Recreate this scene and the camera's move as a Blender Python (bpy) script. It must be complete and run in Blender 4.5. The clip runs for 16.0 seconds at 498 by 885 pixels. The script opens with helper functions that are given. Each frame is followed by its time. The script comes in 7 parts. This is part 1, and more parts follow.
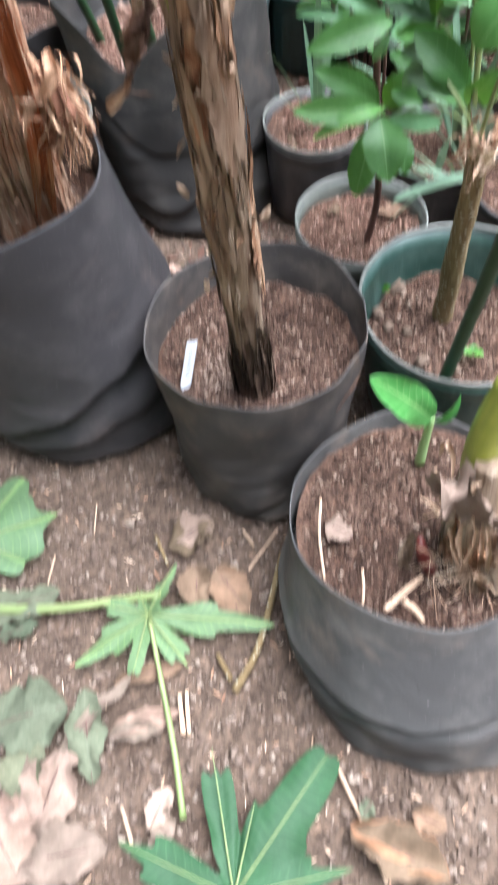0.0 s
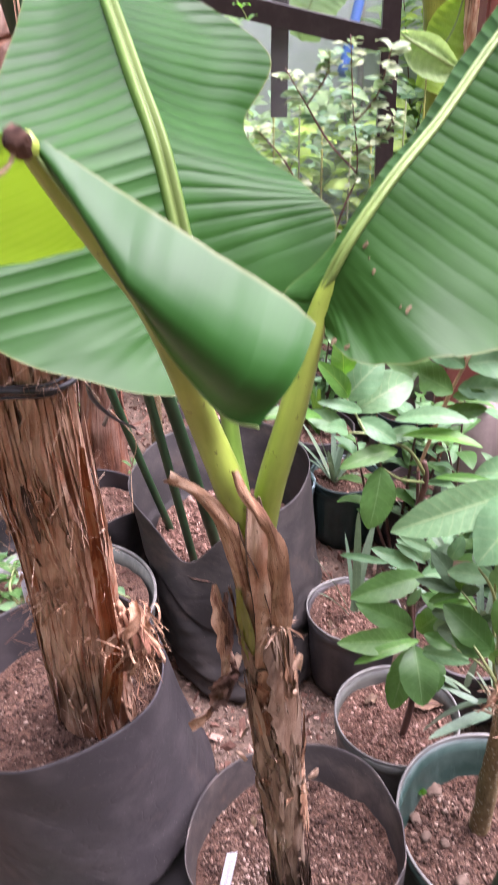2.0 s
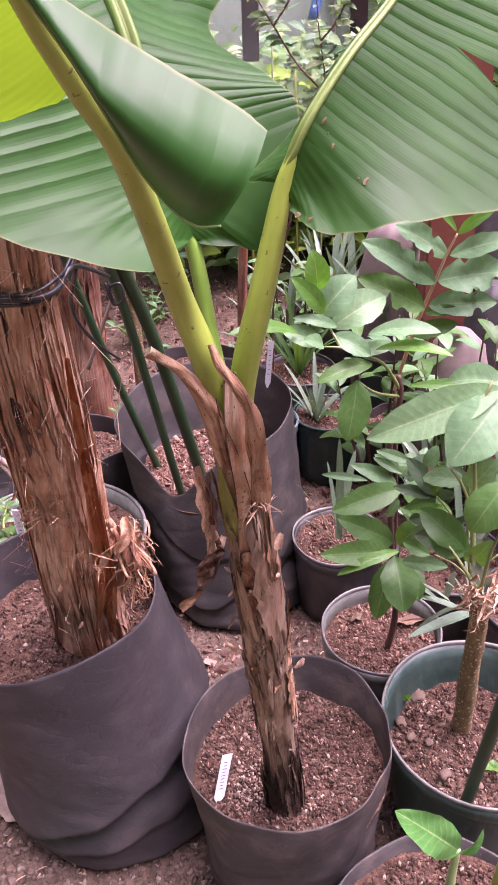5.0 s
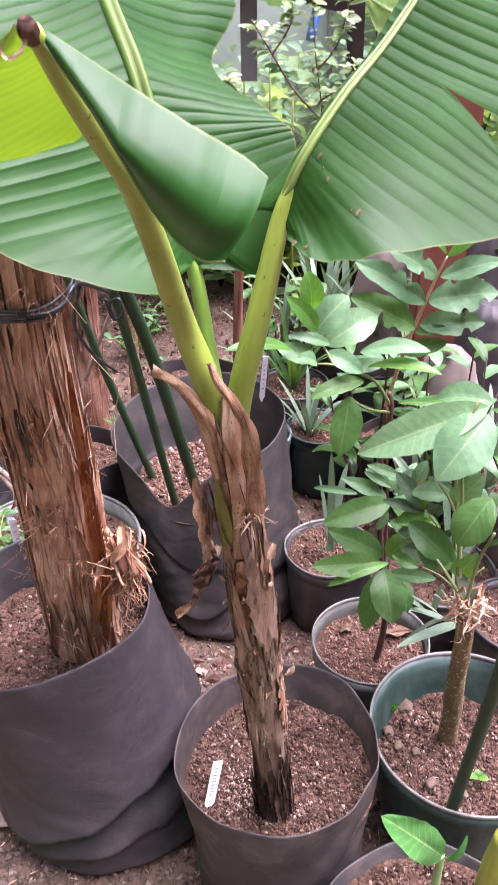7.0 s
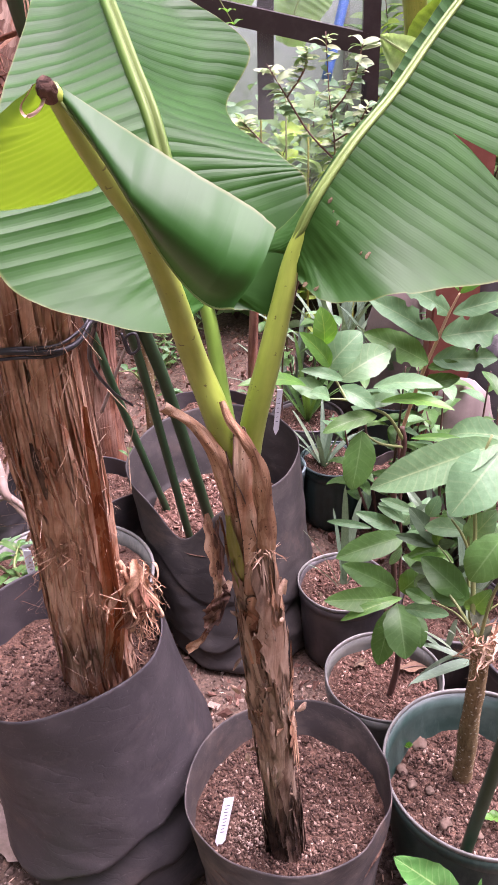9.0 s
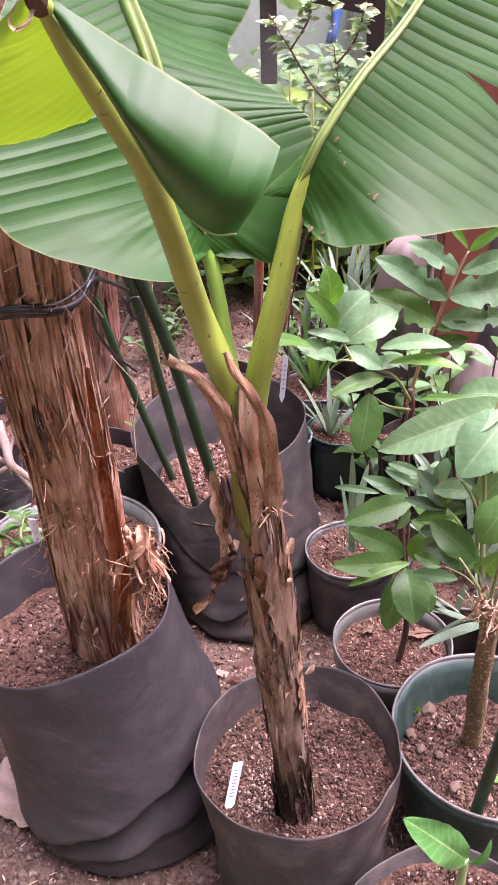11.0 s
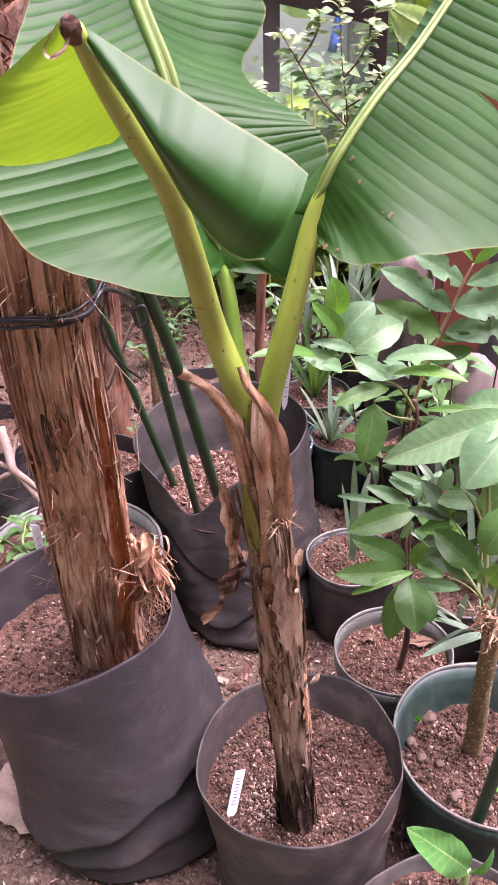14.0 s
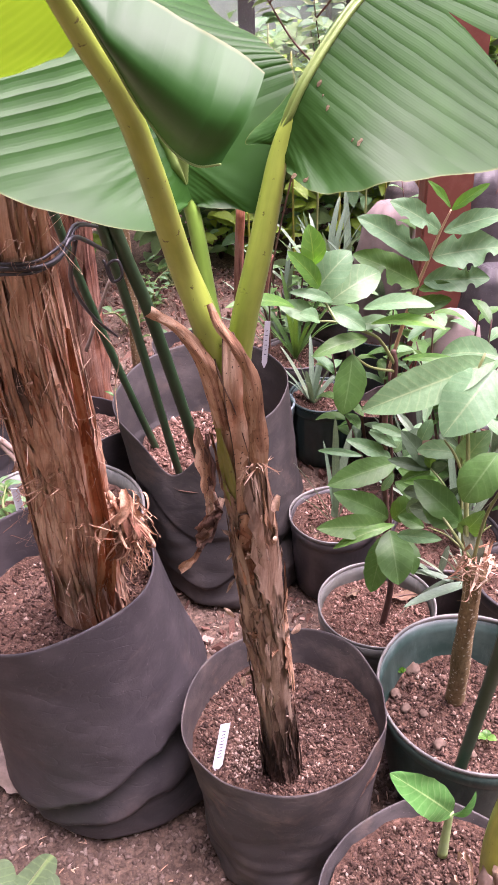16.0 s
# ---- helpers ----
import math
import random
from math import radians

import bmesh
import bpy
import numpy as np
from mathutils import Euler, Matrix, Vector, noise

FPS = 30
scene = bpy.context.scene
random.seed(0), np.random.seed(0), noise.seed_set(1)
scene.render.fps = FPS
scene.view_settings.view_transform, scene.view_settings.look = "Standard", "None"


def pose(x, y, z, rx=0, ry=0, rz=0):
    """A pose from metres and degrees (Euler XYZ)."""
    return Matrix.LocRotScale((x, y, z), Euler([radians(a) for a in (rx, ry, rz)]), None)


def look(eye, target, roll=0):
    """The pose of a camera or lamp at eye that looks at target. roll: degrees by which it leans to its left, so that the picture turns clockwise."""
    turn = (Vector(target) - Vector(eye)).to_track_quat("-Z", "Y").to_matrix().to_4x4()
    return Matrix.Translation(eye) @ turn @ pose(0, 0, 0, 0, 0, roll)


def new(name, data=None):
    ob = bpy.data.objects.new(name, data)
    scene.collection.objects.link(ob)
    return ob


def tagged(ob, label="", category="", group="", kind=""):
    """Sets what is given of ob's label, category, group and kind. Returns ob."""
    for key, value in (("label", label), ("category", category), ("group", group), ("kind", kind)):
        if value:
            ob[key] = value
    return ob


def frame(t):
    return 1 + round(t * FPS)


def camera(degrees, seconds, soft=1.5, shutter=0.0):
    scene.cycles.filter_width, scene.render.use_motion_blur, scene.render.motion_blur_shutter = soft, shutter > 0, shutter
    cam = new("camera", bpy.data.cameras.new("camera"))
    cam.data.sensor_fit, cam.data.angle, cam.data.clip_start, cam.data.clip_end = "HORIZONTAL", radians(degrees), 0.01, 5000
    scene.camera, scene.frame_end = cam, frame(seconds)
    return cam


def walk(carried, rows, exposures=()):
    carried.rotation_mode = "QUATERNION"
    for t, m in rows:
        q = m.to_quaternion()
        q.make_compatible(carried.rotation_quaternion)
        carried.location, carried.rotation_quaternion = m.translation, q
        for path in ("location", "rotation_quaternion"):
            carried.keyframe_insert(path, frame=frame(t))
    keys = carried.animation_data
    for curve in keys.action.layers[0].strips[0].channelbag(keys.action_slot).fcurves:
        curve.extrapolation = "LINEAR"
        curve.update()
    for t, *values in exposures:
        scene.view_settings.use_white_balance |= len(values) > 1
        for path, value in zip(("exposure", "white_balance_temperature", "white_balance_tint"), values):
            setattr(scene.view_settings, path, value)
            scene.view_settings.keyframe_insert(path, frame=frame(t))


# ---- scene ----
from mathutils.bvhtree import BVHTree

# camera and its walk
cam = camera(34.5, 16.0, 1.5, 0.45)
METRES, EYE, TILT, LEAN, TURN = 0.6, 1.145, -56.5, 2.2, 0.0
ROWS = [
    (0.0, 0.0, 0.0, 0.0, 0.0, 0.0, -0.0),
    (0.5, -0.0133, -0.0561, 0.1396, -0.23, 9.4, -0.72),
    (1.0, -0.0182, -0.0556, 0.1478, 0.11, 11.73, -1.27),
    (1.5, -0.0422, -0.1732, 0.2358, 0.26, 18.61, -2.75),
    (2.0, -0.0567, -0.2689, 0.2922, 1.11, 25.89, -3.88),
    (2.5, -0.0565, -0.3056, 0.3065, 2.74, 28.42, -3.6),
    (3.0, -0.0515, -0.2973, 0.3224, 3.71, 29.39, -3.27),
    (3.5, -0.0501, -0.285, 0.2879, 3.41, 29.04, -2.92),
    (4.0, -0.0378, -0.2619, 0.2183, 2.52, 26.81, -1.94),
    (6.5, -0.0354, -0.3022, 0.1263, 0.31, 22.54, -1.66),
    (7.0, -0.0391, -0.3366, 0.1386, 0.32, 24.36, -2.14),
    (7.5, -0.0355, -0.3485, 0.1395, 0.55, 25.48, -2.48),
    (8.0, -0.0332, -0.3515, 0.1433, 0.76, 26.15, -2.67),
    (8.5, -0.032, -0.3532, 0.1401, 0.98, 26.47, -2.8),
    (9.0, -0.0326, -0.3518, 0.1422, 1.19, 26.47, -2.94),
    (11.5, -0.0322, -0.3085, 0.1256, 1.86, 24.38, -2.62),
    (12.0, -0.0339, -0.3068, 0.1332, 1.75, 24.26, -2.7),
    (12.5, -0.0334, -0.3127, 0.1465, 1.58, 24.49, -2.97),
    (13.0, -0.0441, -0.3312, 0.1519, 1.49, 24.92, -3.26),
    (13.5, -0.0551, -0.3424, 0.1454, 1.43, 25.2, -3.24),
    (14.0, -0.054, -0.3293, 0.1316, 1.39, 25.06, -2.92),
    (14.5, -0.0444, -0.3153, 0.1105, 1.28, 24.56, -2.39),
    (15.0, -0.0419, -0.301, 0.1031, 1.18, 23.92, -1.93),
    (15.5, -0.0358, -0.3003, 0.1034, 1.02, 23.38, -1.64),
    (16.0, -0.036, -0.2956, 0.1038, 0.91, 22.93, -1.48),
]
START = pose(0, 0, EYE, TILT, LEAN, TURN)
EXPOSURES = [(0.0, 1.94, 5600, 7), (0.5, 2.14, 5550, 8), (1.5, 2.31, 5750, 15), (2.0, 1.93, 6050, 36), (2.5, 1.78, 6200, 46), (4.2, 1.76, 6450, 65), (6.5, 2.0, 5950, 31), (7.5, 1.92, 6100, 44), (9.0, 1.87, 6250, 47), (12.0, 1.9, 6300, 48), (14.0, 1.88, 6300, 47), (16.0, 1.97, 6350, 48)]
walk(cam, [(t, START @ pose(METRES * x, METRES * y, METRES * z, 90 + pitch, roll, yaw)) for t, x, y, z, yaw, pitch, roll in ROWS], EXPOSURES)

# world and light: bright overcast day over an open-sided plant house
world = bpy.data.worlds.new("overcast")
scene.world = world
world.use_nodes = True
sky = world.node_tree.nodes.new("ShaderNodeTexSky")
sky.sky_type, sky.sun_disc = "NISHITA", False
sky.sun_elevation, sky.sun_rotation = radians(72), radians(83)
sky.air_density, sky.dust_density, sky.ozone_density = 1.0, 6.0, 1.0
back = world.node_tree.nodes["Background"]
back.inputs["Strength"].default_value = 0.12
grey = world.node_tree.nodes.new("ShaderNodeHueSaturation")
grey.inputs["Saturation"].default_value = 0.35
world.node_tree.links.new(sky.outputs[0], grey.inputs["Color"])
world.node_tree.links.new(grey.outputs[0], back.inputs[0])
sun = new("sun", bpy.data.lights.new("sun", "SUN"))
sun.data.energy, sun.data.angle, sun.data.color = 2.7, radians(50), (1.0, 0.97, 0.93)
sun.matrix_world = look((2.5, 0.3, 7.8), (0, 0, 0))


# ---- materials ----
def material(name, rough=0.6, metal=0.0):
    m = bpy.data.materials.new(name)
    m.use_nodes = True
    b = m.node_tree.nodes["Principled BSDF"]
    b.inputs["Roughness"].default_value, b.inputs["Metallic"].default_value = rough, metal
    return m, m.node_tree, b


def node(nt, kind, **values):
    n = nt.nodes.new(kind)
    for key, value in values.items():
        n.inputs[key.replace("_", " ")].default_value = value
    return n


def coords(nt, scale=(1, 1, 1), space="Object"):
    c = nt.nodes.new("ShaderNodeTexCoord")
    mp = nt.nodes.new("ShaderNodeMapping")
    mp.inputs["Scale"].default_value = scale
    nt.links.new(c.outputs[space], mp.inputs["Vector"])
    return mp.outputs[0]


def noise_of(nt, vec, scale, detail=5.0, rough=0.6, distort=0.0):
    n = node(nt, "ShaderNodeTexNoise", Scale=scale, Detail=detail, Roughness=rough, Distortion=distort)
    nt.links.new(vec, n.inputs["Vector"])
    return n.outputs["Fac"]


def ramp(nt, fac, stops):
    r = nt.nodes.new("ShaderNodeValToRGB")
    els = r.color_ramp.elements
    while len(els) < len(stops):
        els.new(0.5)
    for el, (p, c) in zip(els, stops):
        el.position, el.color = p, (*c, 1)
    nt.links.new(fac, r.inputs[0])
    return r.outputs[0]


def blend(nt, fac, a, b, kind="MIX"):
    n = nt.nodes.new("ShaderNodeMix")
    n.data_type, n.blend_type = "RGBA", kind
    for sock, v in ((n.inputs[0], fac), (n.inputs[6], a), (n.inputs[7], b)):
        if isinstance(v, (int, float)):
            sock.default_value = v
        elif isinstance(v, tuple):
            sock.default_value = (*v, 1)
        else:
            nt.links.new(v, sock)
    return n.outputs[2]


def math_of(nt, op, a, b=0.0, c=0.0):
    n = nt.nodes.new("ShaderNodeMath")
    n.operation = op
    for sock, v in zip(n.inputs, (a, b, c)):
        if isinstance(v, (int, float)):
            sock.default_value = v
        else:
            nt.links.new(v, sock)
    return n.outputs[0]


def bump(nt, bsdf, height, strength=0.4, distance=0.002):
    n = node(nt, "ShaderNodeBump", Strength=strength, Distance=distance)
    nt.links.new(height, n.inputs["Height"])
    nt.links.new(n.outputs[0], bsdf.inputs["Normal"])


def island_tint(nt, colour, low, high):
    g = nt.nodes.new("ShaderNodeNewGeometry")
    return blend(nt, 1.0, colour, ramp(nt, g.outputs["Random Per Island"], [(0, low), (1, high)]), "MULTIPLY")


def earth(name, dark, mid, light, scale=1.0, height=0.004):
    m, nt, b = material(name, 0.95)
    v = coords(nt)
    base = ramp(nt, noise_of(nt, v, 9 * scale, 8, 0.65), [(0.25, dark), (0.5, mid), (0.75, light)])
    fine = ramp(nt, noise_of(nt, v, 150 * scale, 6, 0.7), [(0.3, (0.45, 0.42, 0.4)), (0.5, (1, 1, 1)), (0.72, (1.5, 1.42, 1.35))])
    vo = node(nt, "ShaderNodeTexVoronoi", Scale=95 * scale)
    nt.links.new(v, vo.inputs["Vector"])
    crumbs = ramp(nt, vo.outputs["Color"], [(0.0, (0.6, 0.58, 0.56)), (0.6, (1, 1, 1)), (1.0, (1.5, 1.45, 1.4))])
    col = blend(nt, 1.0, blend(nt, 1.0, base, fine, "MULTIPLY"), crumbs, "MULTIPLY")
    nt.links.new(col, b.inputs["Base Color"])
    h = math_of(nt, "ADD", math_of(nt, "MULTIPLY", vo.outputs["Distance"], -0.8), noise_of(nt, v, 60 * scale, 8, 0.7))
    bump(nt, b, h, 0.9, height)
    b.inputs["Specular IOR Level"].default_value = 0.2
    return m


def bits(name, stops, rough=0.9):
    """Loose crumbs: each island takes a colour of its own."""
    m, nt, b = material(name, rough)
    g = nt.nodes.new("ShaderNodeNewGeometry")
    c = ramp(nt, g.outputs["Random Per Island"], stops)
    v = coords(nt)
    f = ramp(nt, noise_of(nt, v, 300, 4), [(0.3, (0.6, 0.58, 0.55)), (0.7, (1.2, 1.2, 1.2))])
    nt.links.new(blend(nt, 1.0, c, f, "MULTIPLY"), b.inputs["Base Color"])
    b.inputs["Specular IOR Level"].default_value = 0.25
    return m


def bag_plastic(name, base, dust, dusty=0.5, rough=0.52):
    m, nt, b = material(name, 0.5)
    v = coords(nt)
    big = noise_of(nt, v, 7, 6, 0.6, 0.6)
    streak = noise_of(nt, coords(nt, (1, 1, 1.6)), 16, 6, 0.65, 0.4)
    f = ramp(nt, math_of(nt, "MULTIPLY", big, streak), [(0.22, (0, 0, 0)), (0.42, (dusty, dusty, dusty))])
    col = blend(nt, f, base, dust)
    specks = ramp(nt, noise_of(nt, v, 210, 3, 0.7), [(0.66, (0, 0, 0)), (0.74, (0.55, 0.55, 0.55))])
    col = blend(nt, specks, col, tuple(min(1, 1.8 * d) for d in dust))
    mud = ramp(nt, noise_of(nt, coords(nt, (1, 1, 1.8)), 5.5, 7, 0.7, 0.5), [(0.56, (0, 0, 0)), (0.68, (dusty * 0.6,) * 3)])
    col = blend(nt, mud, col, tuple(q * k for q, k in zip(dust, (1.5, 1.25, 1.05))))
    nt.links.new(col, b.inputs["Base Color"])
    nt.links.new(ramp(nt, big, [(0.3, (rough,) * 3), (0.7, (rough + 0.2,) * 3)]), b.inputs["Roughness"])
    b.inputs["Specular IOR Level"].default_value = 0.35
    h = math_of(nt, "ADD", noise_of(nt, coords(nt, (1, 1, 1.3)), 9, 2, 0.4, 0.3), math_of(nt, "MULTIPLY", noise_of(nt, v, 300, 2), 0.05))
    crease = math_of(nt, "ABSOLUTE", math_of(nt, "SUBTRACT", noise_of(nt, coords(nt, (1, 1, 1.4)), 5.0, 1, 0.3, 0.4), 0.5))
    fine = math_of(nt, "ABSOLUTE", math_of(nt, "SUBTRACT", noise_of(nt, coords(nt, (1, 1, 2.6)), 13.0, 2, 0.4, 0.8), 0.5))
    h = math_of(nt, "ADD", h, math_of(nt, "MULTIPLY", math_of(nt, "MINIMUM", crease, 0.05), 3.0))
    h = math_of(nt, "ADD", h, math_of(nt, "MULTIPLY", math_of(nt, "MINIMUM", fine, 0.03), 1.6))
    bump(nt, b, h, 0.36, 0.01)
    return m


def pot_plastic(name, base, worn, rough=0.42, clear=0.0):
    m, nt, b = material(name, rough)
    v = coords(nt)
    f = ramp(nt, noise_of(nt, coords(nt, (1, 1, 0.25)), 40, 6, 0.7), [(0.45, (0, 0, 0)), (0.75, (0.7, 0.7, 0.7))])
    g = ramp(nt, noise_of(nt, v, 12, 5, 0.6), [(0.4, (0, 0, 0)), (0.7, (0.6, 0.6, 0.6))])
    nt.links.new(blend(nt, blend(nt, 1.0, f, g, "LIGHTEN"), base, worn), b.inputs["Base Color"])
    bump(nt, b, noise_of(nt, v, 120, 4), 0.15, 0.001)
    b.inputs["Transmission Weight"].default_value = clear
    return m


def leafy(name, top, back, vein, rough=0.38, glow=0.35, pleats=0.0, spots=0.0, glossy=0.5, relief=0.55, pleat_shade=1.0, foot_plain=True):
    """Green leaf: UV u runs along the blade in metres, v across it from -1 to 1. Light passes through."""
    m, nt, b = material(name, rough)
    uv = nt.nodes.new("ShaderNodeUVMap")
    sep = nt.nodes.new("ShaderNodeSeparateXYZ")
    nt.links.new(uv.outputs[0], sep.inputs[0])
    u, v = sep.outputs[0], math_of(nt, "ABSOLUTE", sep.outputs[1])
    o = coords(nt)
    big = noise_of(nt, o, 9, 4, 0.55)
    col = ramp(nt, big, [(0.3, tuple(0.75 * c for c in top)), (0.5, top), (0.72, tuple(1.3 * c for c in top))])
    if pleats:
        wob = math_of(nt, "MULTIPLY", noise_of(nt, o, 12, 3), 0.0042)
        ph = math_of(nt, "MULTIPLY", math_of(nt, "ADD", math_of(nt, "ADD", u, math_of(nt, "MULTIPLY", v, -0.012)), wob), pleats)
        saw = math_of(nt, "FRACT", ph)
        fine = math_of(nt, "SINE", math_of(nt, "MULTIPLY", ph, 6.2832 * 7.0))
        # lit and shaded sides of each pleat, painted into the leaf colour
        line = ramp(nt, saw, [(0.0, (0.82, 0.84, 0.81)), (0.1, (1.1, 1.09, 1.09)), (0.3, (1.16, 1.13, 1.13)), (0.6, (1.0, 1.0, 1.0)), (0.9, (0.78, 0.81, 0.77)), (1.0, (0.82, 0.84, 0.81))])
        foot = node(nt, "ShaderNodeMapRange", From_Min=0.03, From_Max=0.13)
        nt.links.new(u, foot.inputs["Value"])
        faint = ramp(nt, noise_of(nt, o, 7, 3), [(0.35, (0.35 * pleat_shade,) * 3), (0.6, (pleat_shade,) * 3)])
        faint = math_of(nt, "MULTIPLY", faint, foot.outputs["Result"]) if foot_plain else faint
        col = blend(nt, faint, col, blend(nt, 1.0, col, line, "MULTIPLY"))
        col = blend(nt, 1.0, col, ramp(nt, math_of(nt, "MULTIPLY_ADD", fine, 0.5, 0.5), [(0, (0.985, 0.99, 0.985)), (1, (1.015, 1.01, 1.01))]), "MULTIPLY")
        col = blend(nt, ramp(nt, v, [(0.984, (0, 0, 0)), (0.998, (0.4, 0.4, 0.4))]), col, (0.24, 0.22, 0.08))
        tri = ramp(nt, saw, [(0.0, (0.04, 0.04, 0.04)), (0.12, (0.5, 0.5, 0.5)), (0.3, (0.95, 0.95, 0.95)), (0.45, (1, 1, 1)), (0.75, (0.72, 0.72, 0.72)), (0.93, (0.22, 0.22, 0.22)), (1.0, (0.04, 0.04, 0.04))])
        tri = math_of(nt, "MULTIPLY", tri, math_of(nt, "MULTIPLY_ADD", foot.outputs["Result"], 0.8, 0.2))
        bump(nt, b, math_of(nt, "ADD", tri, math_of(nt, "MULTIPLY", fine, 0.006)), relief, 0.0018)
    else:
        side = math_of(nt, "ADD", math_of(nt, "MULTIPLY_ADD", v, -0.02, u), math_of(nt, "MULTIPLY", noise_of(nt, o, 30, 2), 0.012))
        w = math_of(nt, "SINE", math_of(nt, "MULTIPLY", side, 6.2832 * 75))
        line = ramp(nt, math_of(nt, "MULTIPLY_ADD", w, 0.5, 0.5), [(0.86, (0, 0, 0)), (1.0, (0.18, 0.18, 0.18))])
        col = blend(nt, line, col, vein)
        mid = ramp(nt, v, [(0.015, (0.6, 0.6, 0.6)), (0.06, (0, 0, 0))])
        col = blend(nt, mid, col, vein)
        bump(nt, b, math_of(nt, "ADD", math_of(nt, "MULTIPLY", w, 0.1), math_of(nt, "MULTIPLY", noise_of(nt, o, 45, 4, 0.5), 2.2)), 0.3, 0.0016)
        mottle = ramp(nt, noise_of(nt, o, 120, 5, 0.7), [(0.35, (0.82, 0.85, 0.82)), (0.65, (1.14, 1.12, 1.12))])
        col = blend(nt, 1.0, col, mottle, "MULTIPLY")
        col = island_tint(nt, col, (0.7, 0.75, 0.72), (1.25, 1.2, 1.15))
        info = nt.nodes.new("ShaderNodeObjectInfo")
        col = blend(nt, 1.0, col, ramp(nt, info.outputs["Random"], [(0, (0.74, 0.8, 0.76)), (0.5, (1, 1, 1)), (1, (1.3, 1.2, 1.15))]), "MULTIPLY")
    if spots:
        rust = ramp(nt, noise_of(nt, o, 85, 3, 0.6), [(0.74, (0, 0, 0)), (0.78, (1, 1, 1))])
        col = blend(nt, math_of(nt, "MULTIPLY", rust, spots), col, (0.22, 0.1, 0.05))
    nt.links.new(col, b.inputs["Base Color"])
    b.inputs["Specular IOR Level"].default_value = glossy
    tr = nt.nodes.new("ShaderNodeBsdfTranslucent")
    nt.links.new(blend(nt, 0.75, col, back), tr.inputs["Color"])
    mix = nt.nodes.new("ShaderNodeMixShader")
    mix.inputs[0].default_value = glow
    nt.links.new(b.outputs[0], mix.inputs[1])
    nt.links.new(tr.outputs[0], mix.inputs[2])
    nt.links.new(mix.outputs[0], nt.nodes["Material Output"].inputs["Surface"])
    return m


def bark(name, dark, mid, light, red=0.0, along=0.12, height=0.004, cracks=0.7, specks=0.0, flakes=1.0, dots=0.0):
    """Dry fibrous sheath: UV u runs round, v along the stem, in metres."""
    m, nt, b = material(name, 0.85)
    o = coords(nt)
    v = coords(nt, (1, along, 1), "UV")
    bend = nt.nodes.new("ShaderNodeVectorMath")
    bend.operation = "MULTIPLY_ADD"
    warp = node(nt, "ShaderNodeTexNoise", Scale=22.0, Detail=3.0)
    nt.links.new(o, warp.inputs["Vector"])
    nt.links.new(warp.outputs["Color"], bend.inputs[0])
    bend.inputs[1].default_value = (0.03, 0.03, 0.03)
    nt.links.new(coords(nt, (1, 0.3, 1), "UV"), bend.inputs[2])
    vo = node(nt, "ShaderNodeTexVoronoi", Scale=75.0, Randomness=1.0)
    nt.links.new(bend.outputs[0], vo.inputs["Vector"])
    scale = nt.nodes.new("ShaderNodeSeparateColor")
    nt.links.new(vo.outputs["Color"], scale.inputs[0])
    fib = noise_of(nt, v, 170, 7, 0.68, 0.4)
    wide = noise_of(nt, coords(nt, (1, 0.11, 1), "UV"), 42, 6, 0.62, 0.6)
    patch = noise_of(nt, o, 13, 6, 0.65, 0.6)
    tone = math_of(nt, "ADD", math_of(nt, "MULTIPLY", wide, 0.62), math_of(nt, "MULTIPLY", math_of(nt, "ADD", patch, math_of(nt, "MULTIPLY", math_of(nt, "SUBTRACT", scale.outputs[0], 0.5), 0.45 * flakes)), 0.38))
    col = ramp(nt, tone, [(0.38, dark), (0.49, mid), (0.61, light)])
    col = blend(nt, 1.0, col, ramp(nt, fib, [(0.3, (0.62, 0.59, 0.57)), (0.5, (1, 1, 1)), (0.72, (1.3, 1.29, 1.27))]), "MULTIPLY")
    if red:
        col = blend(nt, ramp(nt, noise_of(nt, coords(nt, (1, 0.2, 1), "UV"), 22, 5, 0.6, 0.8), [(0.5, (0, 0, 0)), (0.64, (red, red, red))]), col, (0.36, 0.125, 0.055))
    black = ramp(nt, noise_of(nt, coords(nt, (1, 0.3, 1), "UV"), 34, 6, 0.7, 1.0), [(0.62, (0, 0, 0)), (0.72, (cracks, cracks, cracks))])
    col = blend(nt, black, col, (0.02, 0.014, 0.01))
    if specks:
        col = blend(nt, ramp(nt, noise_of(nt, coords(nt, (1, 0.6, 1), "UV"), 260, 3), [(0.62, (0, 0, 0)), (0.67, (specks, specks, specks))]), col, (0.02, 0.012, 0.008))
    if dots:
        pale = node(nt, "ShaderNodeTexVoronoi", Scale=120.0)
        nt.links.new(o, pale.inputs["Vector"])
        col = blend(nt, ramp(nt, pale.outputs["Distance"], [(0.2, (dots, dots, dots)), (0.3, (0, 0, 0))]), col, (0.5, 0.46, 0.36))
    col = island_tint(nt, col, (0.75, 0.72, 0.7), (1.2, 1.2, 1.18))
    nt.links.new(col, b.inputs["Base Color"])
    h = math_of(nt, "ADD", math_of(nt, "MULTIPLY", fib, 0.6), math_of(nt, "MULTIPLY", wide, 1.3))
    bump(nt, b, math_of(nt, "ADD", h, math_of(nt, "MULTIPLY", scale.outputs[1], 0.5 * flakes)), 0.9, height)
    b.inputs["Specular IOR Level"].default_value = 0.25
    return m


